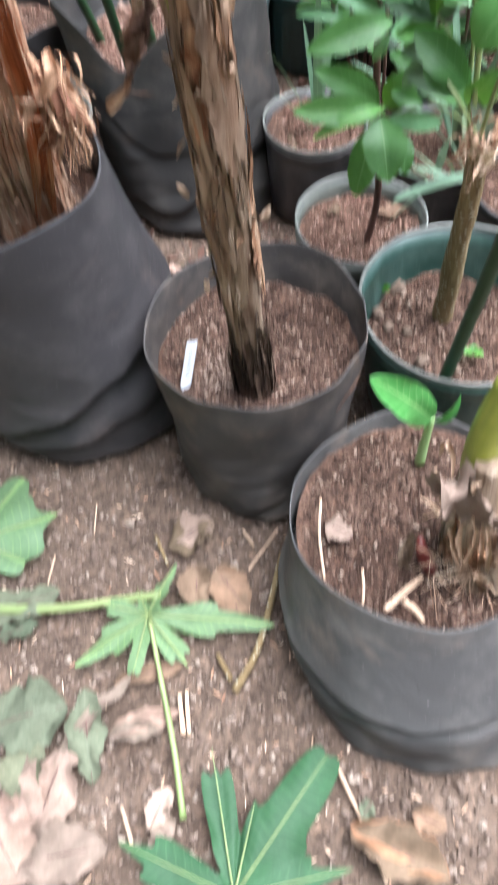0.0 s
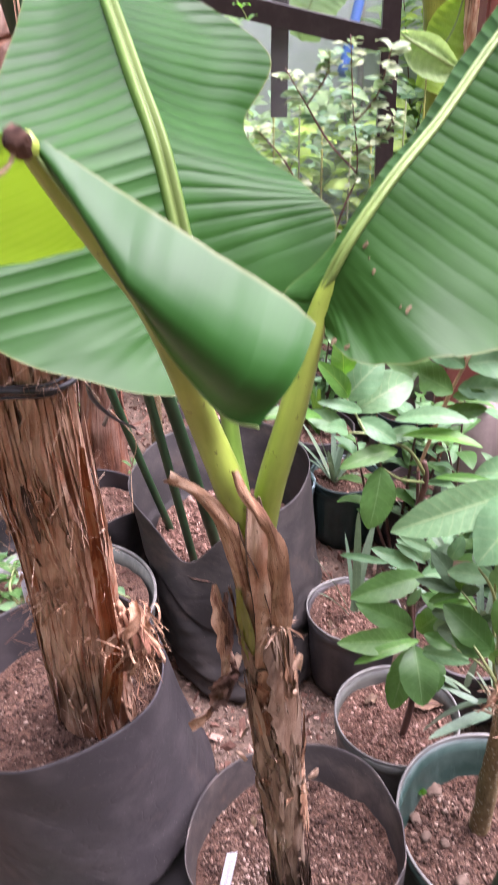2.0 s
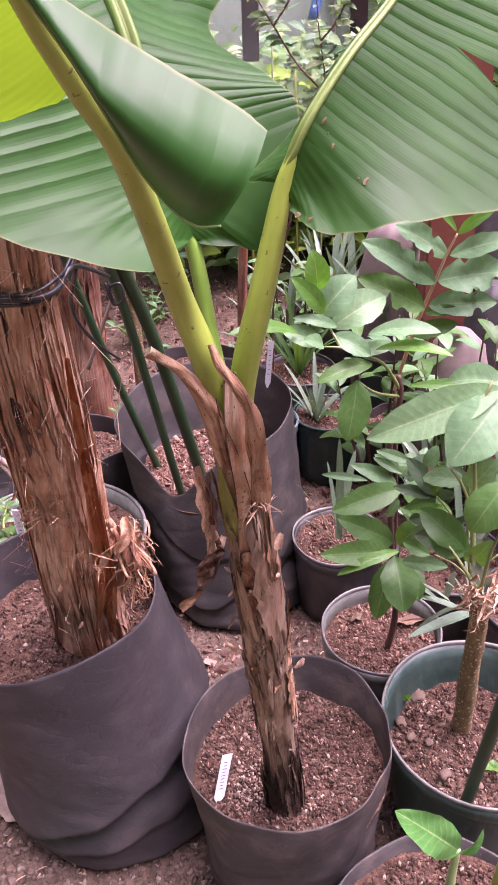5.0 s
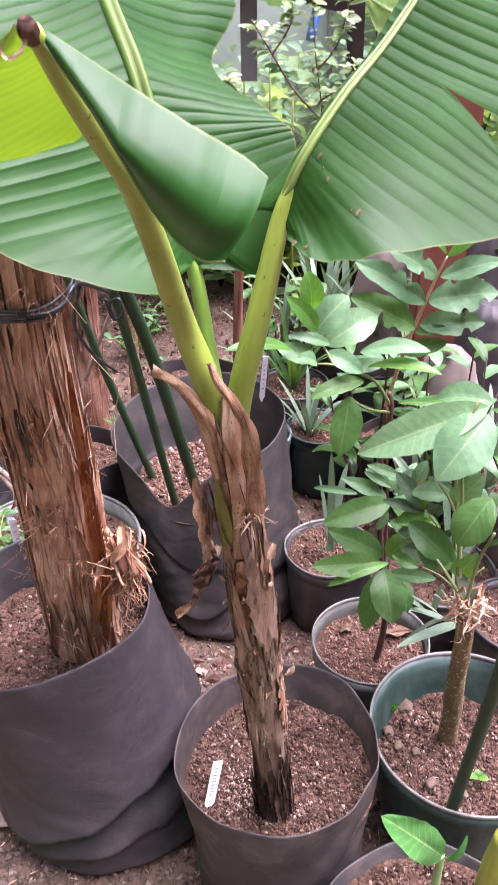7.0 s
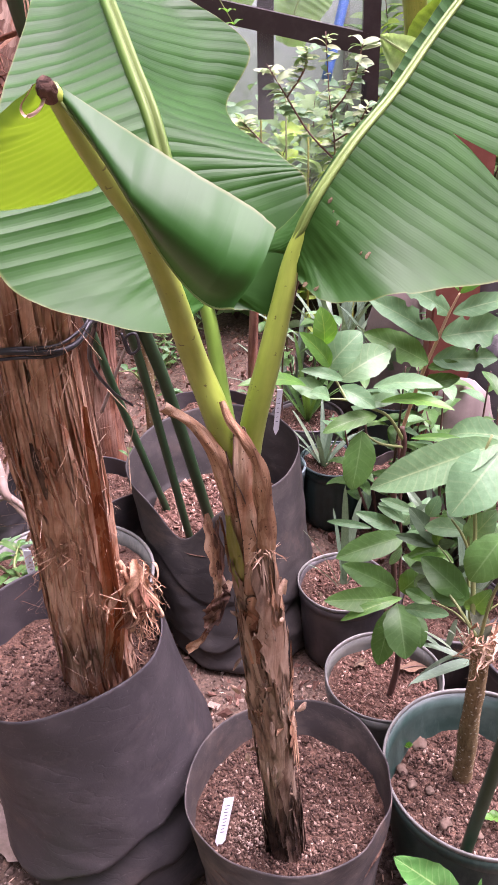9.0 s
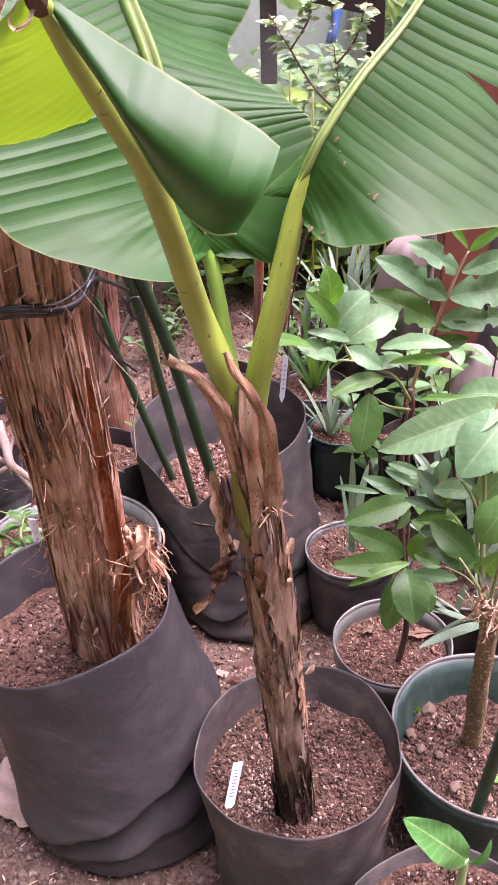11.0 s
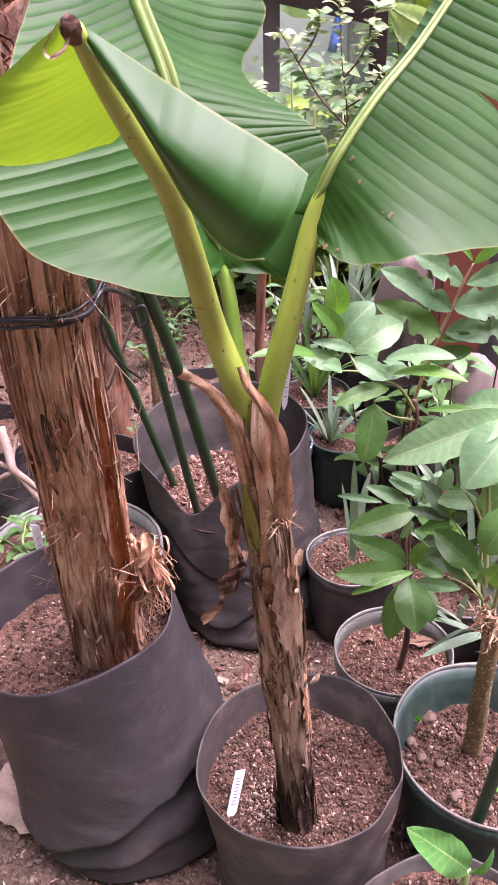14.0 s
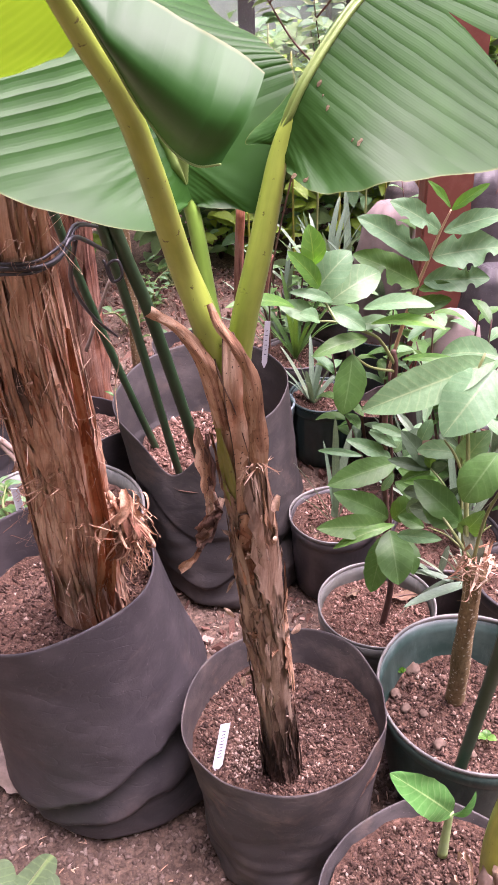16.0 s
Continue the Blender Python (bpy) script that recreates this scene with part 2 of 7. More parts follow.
def stalk(name, low, high, spots=0.5, rough=0.4, grain=60):
    m, nt, b = material(name, rough)
    o = coords(nt)
    v = coords(nt, (1, 0.1, 1), "UV")
    col = ramp(nt, noise_of(nt, o, 12, 4), [(0.3, low), (0.7, high)])
    col = blend(nt, 1.0, col, ramp(nt, noise_of(nt, v, 160, 5), [(0.3, (0.82, 0.84, 0.8)), (0.7, (1.12, 1.1, 1.1))]), "MULTIPLY")
    if spots:
        s = ramp(nt, noise_of(nt, o, grain * 2.2, 3, 0.6), [(0.66, (0, 0, 0)), (0.7, (spots, spots, spots))])
        col = blend(nt, s, col, (0.05, 0.025, 0.01))
    nt.links.new(col, b.inputs["Base Color"])
    bump(nt, b, noise_of(nt, v, 200, 4), 0.25, 0.001)
    return m


def painted(name, base, worn, rough=0.5, metal=0.0):
    m, nt, b = material(name, rough, metal)
    o = coords(nt)
    f = ramp(nt, noise_of(nt, o, 22, 7, 0.7), [(0.45, (0, 0, 0)), (0.7, (0.7, 0.7, 0.7))])
    nt.links.new(blend(nt, f, base, worn), b.inputs["Base Color"])
    bump(nt, b, noise_of(nt, o, 90, 5), 0.2, 0.001)
    return m


GROUND = earth("ground_soil", (0.05, 0.033, 0.025), (0.103, 0.071, 0.053), (0.17, 0.122, 0.094))
POT_SOIL = earth("potting_soil", (0.042, 0.023, 0.016), (0.098, 0.056, 0.04), (0.17, 0.108, 0.08), 1.6, 0.006)
CRUMBS = bits("soil_crumbs", [(0.0, (0.035, 0.019, 0.014)), (0.5, (0.08, 0.045, 0.033)), (0.76, (0.14, 0.084, 0.062)), (0.92, (0.24, 0.16, 0.122)), (1.0, (0.4, 0.3, 0.24))])
GRIT = bits("pale_grit", [(0.0, (0.12, 0.075, 0.056)), (0.5, (0.22, 0.145, 0.11)), (1.0, (0.46, 0.35, 0.29))])
BARK_BITS = bits("bark_chips", [(0.0, (0.09, 0.045, 0.033)), (0.4, (0.15, 0.078, 0.057)), (0.8, (0.26, 0.152, 0.113)), (1.0, (0.44, 0.3, 0.245))])
CLODS = bits("earth_clods", [(0.0, (0.1, 0.069, 0.054)), (0.5, (0.15, 0.105, 0.083)), (0.85, (0.23, 0.17, 0.138)), (1.0, (0.36, 0.285, 0.235))])
BAG = bag_plastic("bag_plastic", (0.04, 0.036, 0.038), (0.11, 0.095, 0.095), 0.45, 0.42)
BAG_WORN = bag_plastic("bag_plastic_muddy", (0.045, 0.039, 0.038), (0.15, 0.12, 0.102), 0.7)
BAG_DARK = bag_plastic("bag_plastic_dark", (0.03, 0.027, 0.026), (0.1, 0.084, 0.075), 0.55)
BAG_GREY = bag_plastic("bag_plastic_dusty_grey", (0.056, 0.052, 0.051), (0.16, 0.142, 0.132), 0.6)
GREEN_POT = pot_plastic("green_plastic", (0.016, 0.046, 0.037), (0.12, 0.18, 0.16))
DARK_POT = pot_plastic("dark_green_plastic", (0.01, 0.03, 0.027), (0.04, 0.07, 0.065))
BLACK_POT = pot_plastic("black_plastic", (0.025, 0.024, 0.026), (0.13, 0.11, 0.105))
PALE_POT = pot_plastic("milky_plastic", (0.075, 0.083, 0.073), (0.24, 0.24, 0.21), 0.45, 0.0)
RIM_GREY = pot_plastic("grey_rim_plastic", (0.11, 0.11, 0.1), (0.27, 0.265, 0.24))
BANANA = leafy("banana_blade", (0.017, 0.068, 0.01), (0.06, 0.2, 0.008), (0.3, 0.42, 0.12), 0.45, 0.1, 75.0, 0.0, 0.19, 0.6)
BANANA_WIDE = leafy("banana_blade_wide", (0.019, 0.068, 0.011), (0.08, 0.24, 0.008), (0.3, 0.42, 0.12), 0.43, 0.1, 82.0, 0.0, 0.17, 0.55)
BANANA_SMOOTH = leafy("banana_blade_waxy", (0.018, 0.082, 0.012), (0.1, 0.3, 0.02), (0.3, 0.42, 0.12), 0.46, 0.06, 50.0, 0.0, 0.27, 0.16, 0.25)
# thin blade; its lit look is put into a brighter yellow-green base
BANANA_THIN_LIT = leafy("banana_blade_thin_lit", (0.08, 0.16, 0.012), (0.24, 0.4, 0.008), (0.3, 0.42, 0.12), 0.5, 0.34, 38.0, 0.0, 0.3, 0.08, 0.4)
SHRUB = leafy("shrub_leaf", (0.055, 0.138, 0.036), (0.2, 0.42, 0.03), (0.16, 0.27, 0.11), 0.46, 0.22, 0, 0.6, 0.36)
SHRUB_PALE = leafy("shrub_leaf_pale", (0.105, 0.22, 0.11), (0.22, 0.42, 0.09), (0.26, 0.36, 0.19), 0.46, 0.22, 0, 0.0, 0.36)
DULL_LEAF = leafy("dull_shrub_leaf", (0.06, 0.105, 0.06), (0.12, 0.22, 0.07), (0.15, 0.22, 0.13), 0.55, 0.18, 0, 0.3, 0.3)
GARDEN = leafy("garden_leaf", (0.22, 0.34, 0.16), (0.42, 0.66, 0.16), (0.25, 0.36, 0.16), 0.5, 0.42, 0, 0.0, 0.3)
GARDEN_LIME = leafy("garden_leaf_lime", (0.26, 0.4, 0.07), (0.45, 0.7, 0.05), (0.35, 0.45, 0.16), 0.5, 0.45, 0, 0.0, 0.3)
LIME = leafy("young_leaf", (0.085, 0.225, 0.045), (0.17, 0.5, 0.02), (0.3, 0.44, 0.1), 0.38, 0.36, 0, 0.0, 0.4)
SPROUT_LEAF = leafy("sprout_leaf", (0.055, 0.19, 0.05), (0.1, 0.4, 0.04), (0.3, 0.46, 0.2), 0.38, 0.28, 0, 0.0, 0.4)
STRAP = leafy("strap_leaf", (0.13, 0.2, 0.14), (0.2, 0.32, 0.12), (0.25, 0.33, 0.22), 0.45, 0.15)
VARIEGATED = leafy("variegated_leaf", (0.38, 0.46, 0.29), (0.42, 0.58, 0.26), (0.45, 0.48, 0.36), 0.5, 0.35, 0, 0, 0.25)
PAPAYA = leafy("papaya_leaf", (0.08, 0.135, 0.06), (0.18, 0.34, 0.07), (0.26, 0.38, 0.13), 0.6, 0.12)
PAPAYA_DARK = leafy("papaya_leaf_dark", (0.026, 0.07, 0.03), (0.1, 0.2, 0.04), (0.1, 0.17, 0.08), 0.55, 0.1, 0, 0.0, 0.22)
DRY_LEAF = leafy("dry_leaf", (0.17, 0.112, 0.08), (0.18, 0.11, 0.07), (0.17, 0.12, 0.09), 0.85, 0.08, 0, 0.4, 0.15)
GREY_LEAF = leafy("wilted_grey_leaf", (0.11, 0.12, 0.085), (0.15, 0.15, 0.1), (0.15, 0.16, 0.12), 0.85, 0.08, 0, 0.4, 0.15)
PINK_LEAF = leafy("dry_pink_leaf", (0.23, 0.165, 0.14), (0.2, 0.14, 0.11), (0.19, 0.14, 0.12), 0.85, 0.08, 0, 0.2, 0.15)
RUST_LEAF = leafy("dry_rust_leaf", (0.24, 0.135, 0.085), (0.22, 0.12, 0.07), (0.3, 0.17, 0.1), 0.8, 0.1, 0, 0.2, 0.15)
PALE_LEAF = leafy("dry_pale_leaf", (0.34, 0.26, 0.225), (0.35, 0.27, 0.22), (0.38, 0.3, 0.26), 0.85, 0.1, 0, 0.2, 0.15)
STEM_BARK = bark("banana_sheath_dry", (0.16, 0.108, 0.075), (0.3, 0.212, 0.152), (0.44, 0.34, 0.262), 0.15, 0.07, height=0.0025, cracks=0.25, flakes=0.0)
BIG_BARK = bark("old_banana_sheath", (0.2, 0.1, 0.06), (0.51, 0.31, 0.21), (0.7, 0.51, 0.385), 0.8, 0.04, height=0.0019, cracks=0.2, flakes=0.0)
FAR_BARK = bark("far_banana_sheath", (0.09, 0.035, 0.024), (0.24, 0.115, 0.08), (0.38, 0.22, 0.165), 0.5, 0.04, height=0.003, cracks=0.4, flakes=0.0)
CROWN_BARK = bark("crown_sheath", (0.04, 0.018, 0.012), (0.17, 0.095, 0.07), (0.4, 0.28, 0.22), 0.7, cracks=0.8)
SHEATH_NEW = bark("fresh_dry_sheath", (0.15, 0.066, 0.038), (0.4, 0.24, 0.145), (0.6, 0.45, 0.33), 0.5, 0.08, 0.0025, 0.7, 0.9, 0.5)
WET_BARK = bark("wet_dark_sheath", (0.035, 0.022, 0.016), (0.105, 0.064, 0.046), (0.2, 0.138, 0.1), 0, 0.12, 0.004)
FIBRE = bits("dry_fibre", [(0.0, (0.32, 0.16, 0.095)), (0.5, (0.54, 0.36, 0.25)), (1.0, (0.74, 0.57, 0.44))], 0.7)
PEACH_FIBRE = bits("peach_dry_fibre", [(0.0, (0.34, 0.165, 0.095)), (0.5, (0.52, 0.31, 0.2)), (1.0, (0.68, 0.46, 0.32))], 0.7)
RED_FIBRE = bits("red_dry_fibre", [(0.0, (0.06, 0.02, 0.012)), (0.5, (0.22, 0.09, 0.055)), (1.0, (0.42, 0.24, 0.16))], 0.8)
PETIOLE = stalk("petiole_skin", (0.23, 0.33, 0.04), (0.36, 0.46, 0.08), 0.75, 0.35)
PETIOLE_YOUNG = stalk("young_petiole_skin", (0.17, 0.34, 0.05), (0.28, 0.46, 0.09), 0.0, 0.35)
PETIOLE_PALE = stalk("sprout_skin", (0.34, 0.44, 0.24), (0.3, 0.5, 0.13), 0.0, 0.4)
PETIOLE_DARK = stalk("old_petiole_skin", (0.17, 0.19, 0.02), (0.3, 0.3, 0.05), 0.7, 0.4)
MIDRIB = stalk("midrib_skin", (0.19, 0.29, 0.08), (0.28, 0.38, 0.13), 0.0, 0.4)
RIB_PLAIN = stalk("plain_rib_skin", (0.13, 0.21, 0.045), (0.2, 0.29, 0.075), 0.0, 0.45)
SCAR = painted("leaf_scar", (0.08, 0.055, 0.02), (0.24, 0.2, 0.09), 0.8)
RIB_SKIN, _nt, _b = material("grooved_midrib_skin", 0.42)
_uv = _nt.nodes.new("ShaderNodeUVMap")
_sep = _nt.nodes.new("ShaderNodeSeparateXYZ")
_nt.links.new(_uv.outputs[0], _sep.inputs[0])
_c = ramp(_nt, math_of(_nt, "ABSOLUTE", _sep.outputs[1]), [(0.0, (0.085, 0.13, 0.035)), (0.14, (0.1, 0.15, 0.04)), (0.4, (0.14, 0.205, 0.062)), (0.75, (0.11, 0.19, 0.045)), (1.0, (0.05, 0.125, 0.02))])
_c = blend(_nt, 1.0, _c, ramp(_nt, noise_of(_nt, coords(_nt), 25, 4), [(0.3, (0.85, 0.87, 0.83)), (0.7, (1.1, 1.08, 1.06))]), "MULTIPLY")
_nt.links.new(_c, _b.inputs["Base Color"])
_b.inputs["Specular IOR Level"].default_value = 0.15
STAKE = painted("stake_coating", (0.018, 0.052, 0.02), (0.035, 0.08, 0.035), 0.45)
TWIG = stalk("red_twig", (0.06, 0.027, 0.021), (0.13, 0.064, 0.05), 0.0, 0.6)
RED_TWIG = stalk("thin_red_twig", (0.13, 0.065, 0.05), (0.22, 0.12, 0.095), 0.0, 0.6)
DRY_TWIG = stalk("grey_dry_twig", (0.2, 0.135, 0.11), (0.36, 0.27, 0.23), 0.4, 0.75)
GREEN_TWIG = stalk("green_twig", (0.14, 0.19, 0.06), (0.24, 0.27, 0.11), 0.0, 0.5)
GRAFT_BARK = bark("grafted_bark", (0.128, 0.084, 0.039), (0.203, 0.142, 0.072), (0.300, 0.225, 0.124), 0, 0.6, 0.0015, 0.15, 0.0, 0.0, dots=0.85)
WIRE = painted("black_wire", (0.012, 0.012, 0.014), (0.05, 0.05, 0.055), 0.4)
PEBBLE = painted("tan_pebble", (0.12, 0.078, 0.055), (0.22, 0.16, 0.12), 0.85)
TAG = painted("white_tag", (0.56, 0.57, 0.62), (0.46, 0.46, 0.48), 0.5)
INK = painted("tag_ink", (0.06, 0.05, 0.09), (0.1, 0.09, 0.13), 0.6)
FRAME_METAL = painted("brown_window_frame", (0.03, 0.02, 0.02), (0.055, 0.042, 0.04), 0.4)
RED_STEEL = painted("rusty_red_steel", (0.2, 0.055, 0.035), (0.27, 0.1, 0.07), 0.7)
TUNNEL = painted("milky_film", (0.25, 0.29, 0.265), (0.15, 0.2, 0.145), 0.5)
TAN_BAG = painted("tan_cover", (0.21, 0.16, 0.147), (0.14, 0.105, 0.095), 0.75)
BLUE = painted("blue_pipe_paint", (0.04, 0.12, 0.4), (0.08, 0.18, 0.45), 0.5)
GLASS, _nt, _b = material("window_pane", 0.05)
_b.inputs["Transmission Weight"].default_value, _b.inputs["IOR"].default_value = 1.0, 1.1
_b.inputs["Base Color"].default_value = (0.96, 0.98, 0.97, 1)
_haze = _nt.nodes.new("ShaderNodeBsdfTranslucent")
_haze.inputs[0].default_value = (0.85, 0.88, 0.87, 1)
_mix = _nt.nodes.new("ShaderNodeMixShader")
_nt.links.new(ramp(_nt, noise_of(_nt, coords(_nt), 5, 5), [(0.3, (0.01, 0.01, 0.01)), (0.7, (0.05, 0.05, 0.05))]), _mix.inputs[0])
_nt.links.new(_b.outputs[0], _mix.inputs[1])
_nt.links.new(_haze.outputs[0], _mix.inputs[2])
_nt.links.new(_mix.outputs[0], _nt.nodes["Material Output"].inputs["Surface"])
HEDGE, _nt, _b = material("distant_foliage", 0.9)
_v = coords(_nt)
_c = ramp(_nt, noise_of(_nt, _v, 2.6, 9, 0.75, 0.5), [(0.3, (0.012, 0.02, 0.01)), (0.45, (0.05, 0.1, 0.035)), (0.6, (0.13, 0.22, 0.09)), (0.75, (0.4, 0.46, 0.36))])
_nt.links.new(_c, _b.inputs["Base Color"])
bump(_nt, _b, noise_of(_nt, _v, 5, 8, 0.7), 1.0, 0.15)


# ---- builders ----
def mesh(name, verts, faces, mat, uvs=None, smooth=True):
    me = bpy.data.meshes.new(name)
    me.from_pydata([tuple(v) for v in verts], [], faces)
    me.materials.append(mat)
    if smooth:
        me.polygons.foreach_set("use_smooth", [True] * len(me.polygons))
    if uvs is not None:
        layer = me.uv_layers.new(name="UVMap")
        idx = np.empty(len(me.loops), dtype=np.int32)
        me.loops.foreach_get("vertex_index", idx)
        layer.data.foreach_set("uv", np.asarray(uvs, dtype=np.float32)[idx].ravel())
    me.update()
    return me


def part(name, data, parent=None, label=""):
    """Links a mesh as one object under a thing or a part."""
    ob = new(name, data)
    ob.parent = parent
    return tagged(ob, label)


def thing(name, place, label, category, group="", kind=""):
    ob = new(name)
    ob.location = place
    ob.empty_display_size = 0.05
    return tagged(ob, label, category, group, kind)


def origin(ob):
    """Where a thing or part has its origin in the world."""
    return (Vector(ob.location) + origin(ob.parent)) if ob else Vector()


def spline(points, n):
    """n places at even parameter along a smooth curve through the points (any number of columns)."""
    p = np.asarray(points, dtype=float)
    if len(p) == 2:
        return np.array([p[0] + (p[1] - p[0]) * k / (n - 1) for k in range(n)])
    q = np.vstack([2 * p[0] - p[1], p, 2 * p[-1] - p[-2]])
    out = []
    for k in range(n):
        s = k / (n - 1) * (len(p) - 1)
        i = min(int(s), len(p) - 2)
        f = s - i
        a, b, c, d = q[i:i + 4]
        out.append(0.5 * (2 * b + (c - a) * f + (2 * a - 5 * b + 4 * c - d) * f ** 2 + (3 * b - a - 3 * c + d) * f ** 3))
    return np.array(out)


def wobble(p, scale, amount, seed=0.0):
    return amount * noise.noise(Vector((p[0] * scale + seed, p[1] * scale - seed, p[2] * scale + 2.7 * seed)))


def tube(points, radii, n=24, seg=12, rough=0.0, grain=30.0, flat=1.0, seed=0.0, cap=True):
    """A tapered limb along a smooth curve. Returns verts, faces, uvs."""
    c = spline(points, n)
    r = spline(np.asarray(radii, dtype=float).reshape(-1, 1), n).ravel()
    verts, faces, uvs = [], [], []
    side, run = None, 0.0
    for i in range(n):
        t = Vector(c[min(i + 1, n - 1)] - c[max(i - 1, 0)]).normalized()
        if side is None:
            side = t.orthogonal().normalized()
        side = (side - t * side.dot(t)).normalized()
        up = t.cross(side)
        if i:
            run += float(np.linalg.norm(c[i] - c[i - 1]))
        for k in range(seg):
            a = 2 * math.pi * k / seg
            d = side * math.cos(a) + up * (math.sin(a) * flat)
            p = Vector(c[i]) + d * r[i]
            if rough:
                p += d * (wobble((d.x * 0.06, d.y * 0.06, run * 0.35), grain, rough, seed) + wobble((d.x * 0.06, d.y * 0.06, run * 0.25), grain * 4, rough * 0.18, seed))
            verts.append(p)
            uvs.append((a * r[0], run))
    for i in range(n - 1):
        for k in range(seg):
            a, b = i * seg + k, i * seg + (k + 1) % seg
            faces.append((a, b, b + seg, a + seg))
    if cap:
        faces.append(tuple(range(seg))[::-1])
        faces.append(tuple(range((n - 1) * seg, n * seg)))
    return verts, faces, uvs


def limb(name, points, radii, mat, parent, label="", **kw):
    o = origin(parent)
    v, f, u = tube([tuple(Vector(p) - o) for p in points], radii, **kw)
    return part(name, mesh(name, v, f, mat, u), parent, label)


def join(*lots):
    """Joins lots of (verts, faces, uvs) into one."""
    V, F, U = [], [], []
    for v, f, u in lots:
        k = len(V)
        V += list(v)
        F += [tuple(i + k for i in q) for q in f]
        U += list(u)
    return V, F, U


def sheet(rows):
    """Faces over a grid of rows of places."""
    n, m = len(rows), len(rows[0])
    return [p for r in rows for p in r], [(i * m + j, i * m + j + 1, (i + 1) * m + j + 1, (i + 1) * m + j) for i in range(n - 1) for j in range(m - 1)]


def lathe(profile, seg=64, bend=None):
    """Turns a closed profile of (radius, z) round the z axis; bend(a, r, z) may move each place."""
    rows, uvs = [], []
    for r, z in profile:
        ring = []
        for k in range(seg + 1):
            a = 2 * math.pi * k / seg
            p = Vector((r * math.cos(a), r * math.sin(a), z))
            ring.append(bend(a, r, z) if bend else p)
            uvs.append((a * 0.15, z))
        rows.append(ring)
    v, f = sheet(rows)
    return v, f, uvs


def crumbs(n, spot, size, rng, flat=0.7):
    """n little angular bits; spot(rng) gives a place, size a range of radii."""
    base = np.array([(x, y, z) for x in (-0.8, 0.8) for y in (-0.8, 0.8) for z in (-0.8, 0.8)], dtype=float)
    tri = [(0, 1, 3, 2), (4, 6, 7, 5), (0, 4, 5, 1), (2, 3, 7, 6), (0, 2, 6, 4), (1, 5, 7, 3)]
    V, F = [], []
    for k in range(n):
        s = size[0] + (size[1] - size[0]) * rng.random() ** 2.5
        m = Euler((rng.uniform(0, 6.3), rng.uniform(0, 6.3), rng.uniform(0, 6.3))).to_matrix()
        b = base * np.array([rng.uniform(0.6, 1.5 if flat > 0.5 else 2.4), rng.uniform(0.55, 1.15), rng.uniform(0.4, 0.95) * flat])
        b *= np.array([[rng.uniform(0.55, 1.25)] for _ in range(8)])
        o = Vector(spot(rng))
        i = len(V)
        V += [o + m @ Vector(q) * s for q in b]
        F += [tuple(j + i for j in q) for q in tri]
    return V, F


def soil_fill(parent, centre, radius, z, seed, chips=420, mat=None, bit=None, size=(0.001, 0.0045), squash=1.0, dish=0.012, name="potting_soil"):
    """A rough bed of soil with loose bits, inside a pot; centre and z in the world."""
    rng = random.Random(seed)
    o = origin(parent)
    cx, cy = centre[0] - o.x, centre[1] - o.y

    def height(x, y):
        d = math.hypot(x - cx, y - cy) / radius
        return z - o.z + dish * d * d + wobble((x, y, 0), 18, 0.014, seed) + wobble((x, y, 0), 55, 0.008, seed)

    rows, uvs = [], []
    for i in range(15):
        r = radius * i / 14
        ring = []
        for k in range(49):
            a = 2 * math.pi * k / 48
            x, y = cx + r * math.cos(a), cy + r * squash * math.sin(a)
            ring.append((x, y, height(x, y)))
            uvs.append((x, y))
        rows.append(ring)
    v, f = sheet(rows)
    soil = part(name, mesh(name, v, f, mat or POT_SOIL, uvs), parent)

    def spot(g):
        r, a = radius * 0.94 * math.sqrt(g.random()), g.uniform(0, 6.2832)
        x, y = cx + r * math.cos(a), cy + r * squash * math.sin(a)
        return x, y, height(x, y) + 0.001

    v, f = crumbs(chips, spot, size, rng, 0.35 if bit is BARK_BITS else 0.7)
    tagged(part("loose_soil", mesh("loose_soil", v, f, bit or CRUMBS), parent), kind="stuff")
    return soil


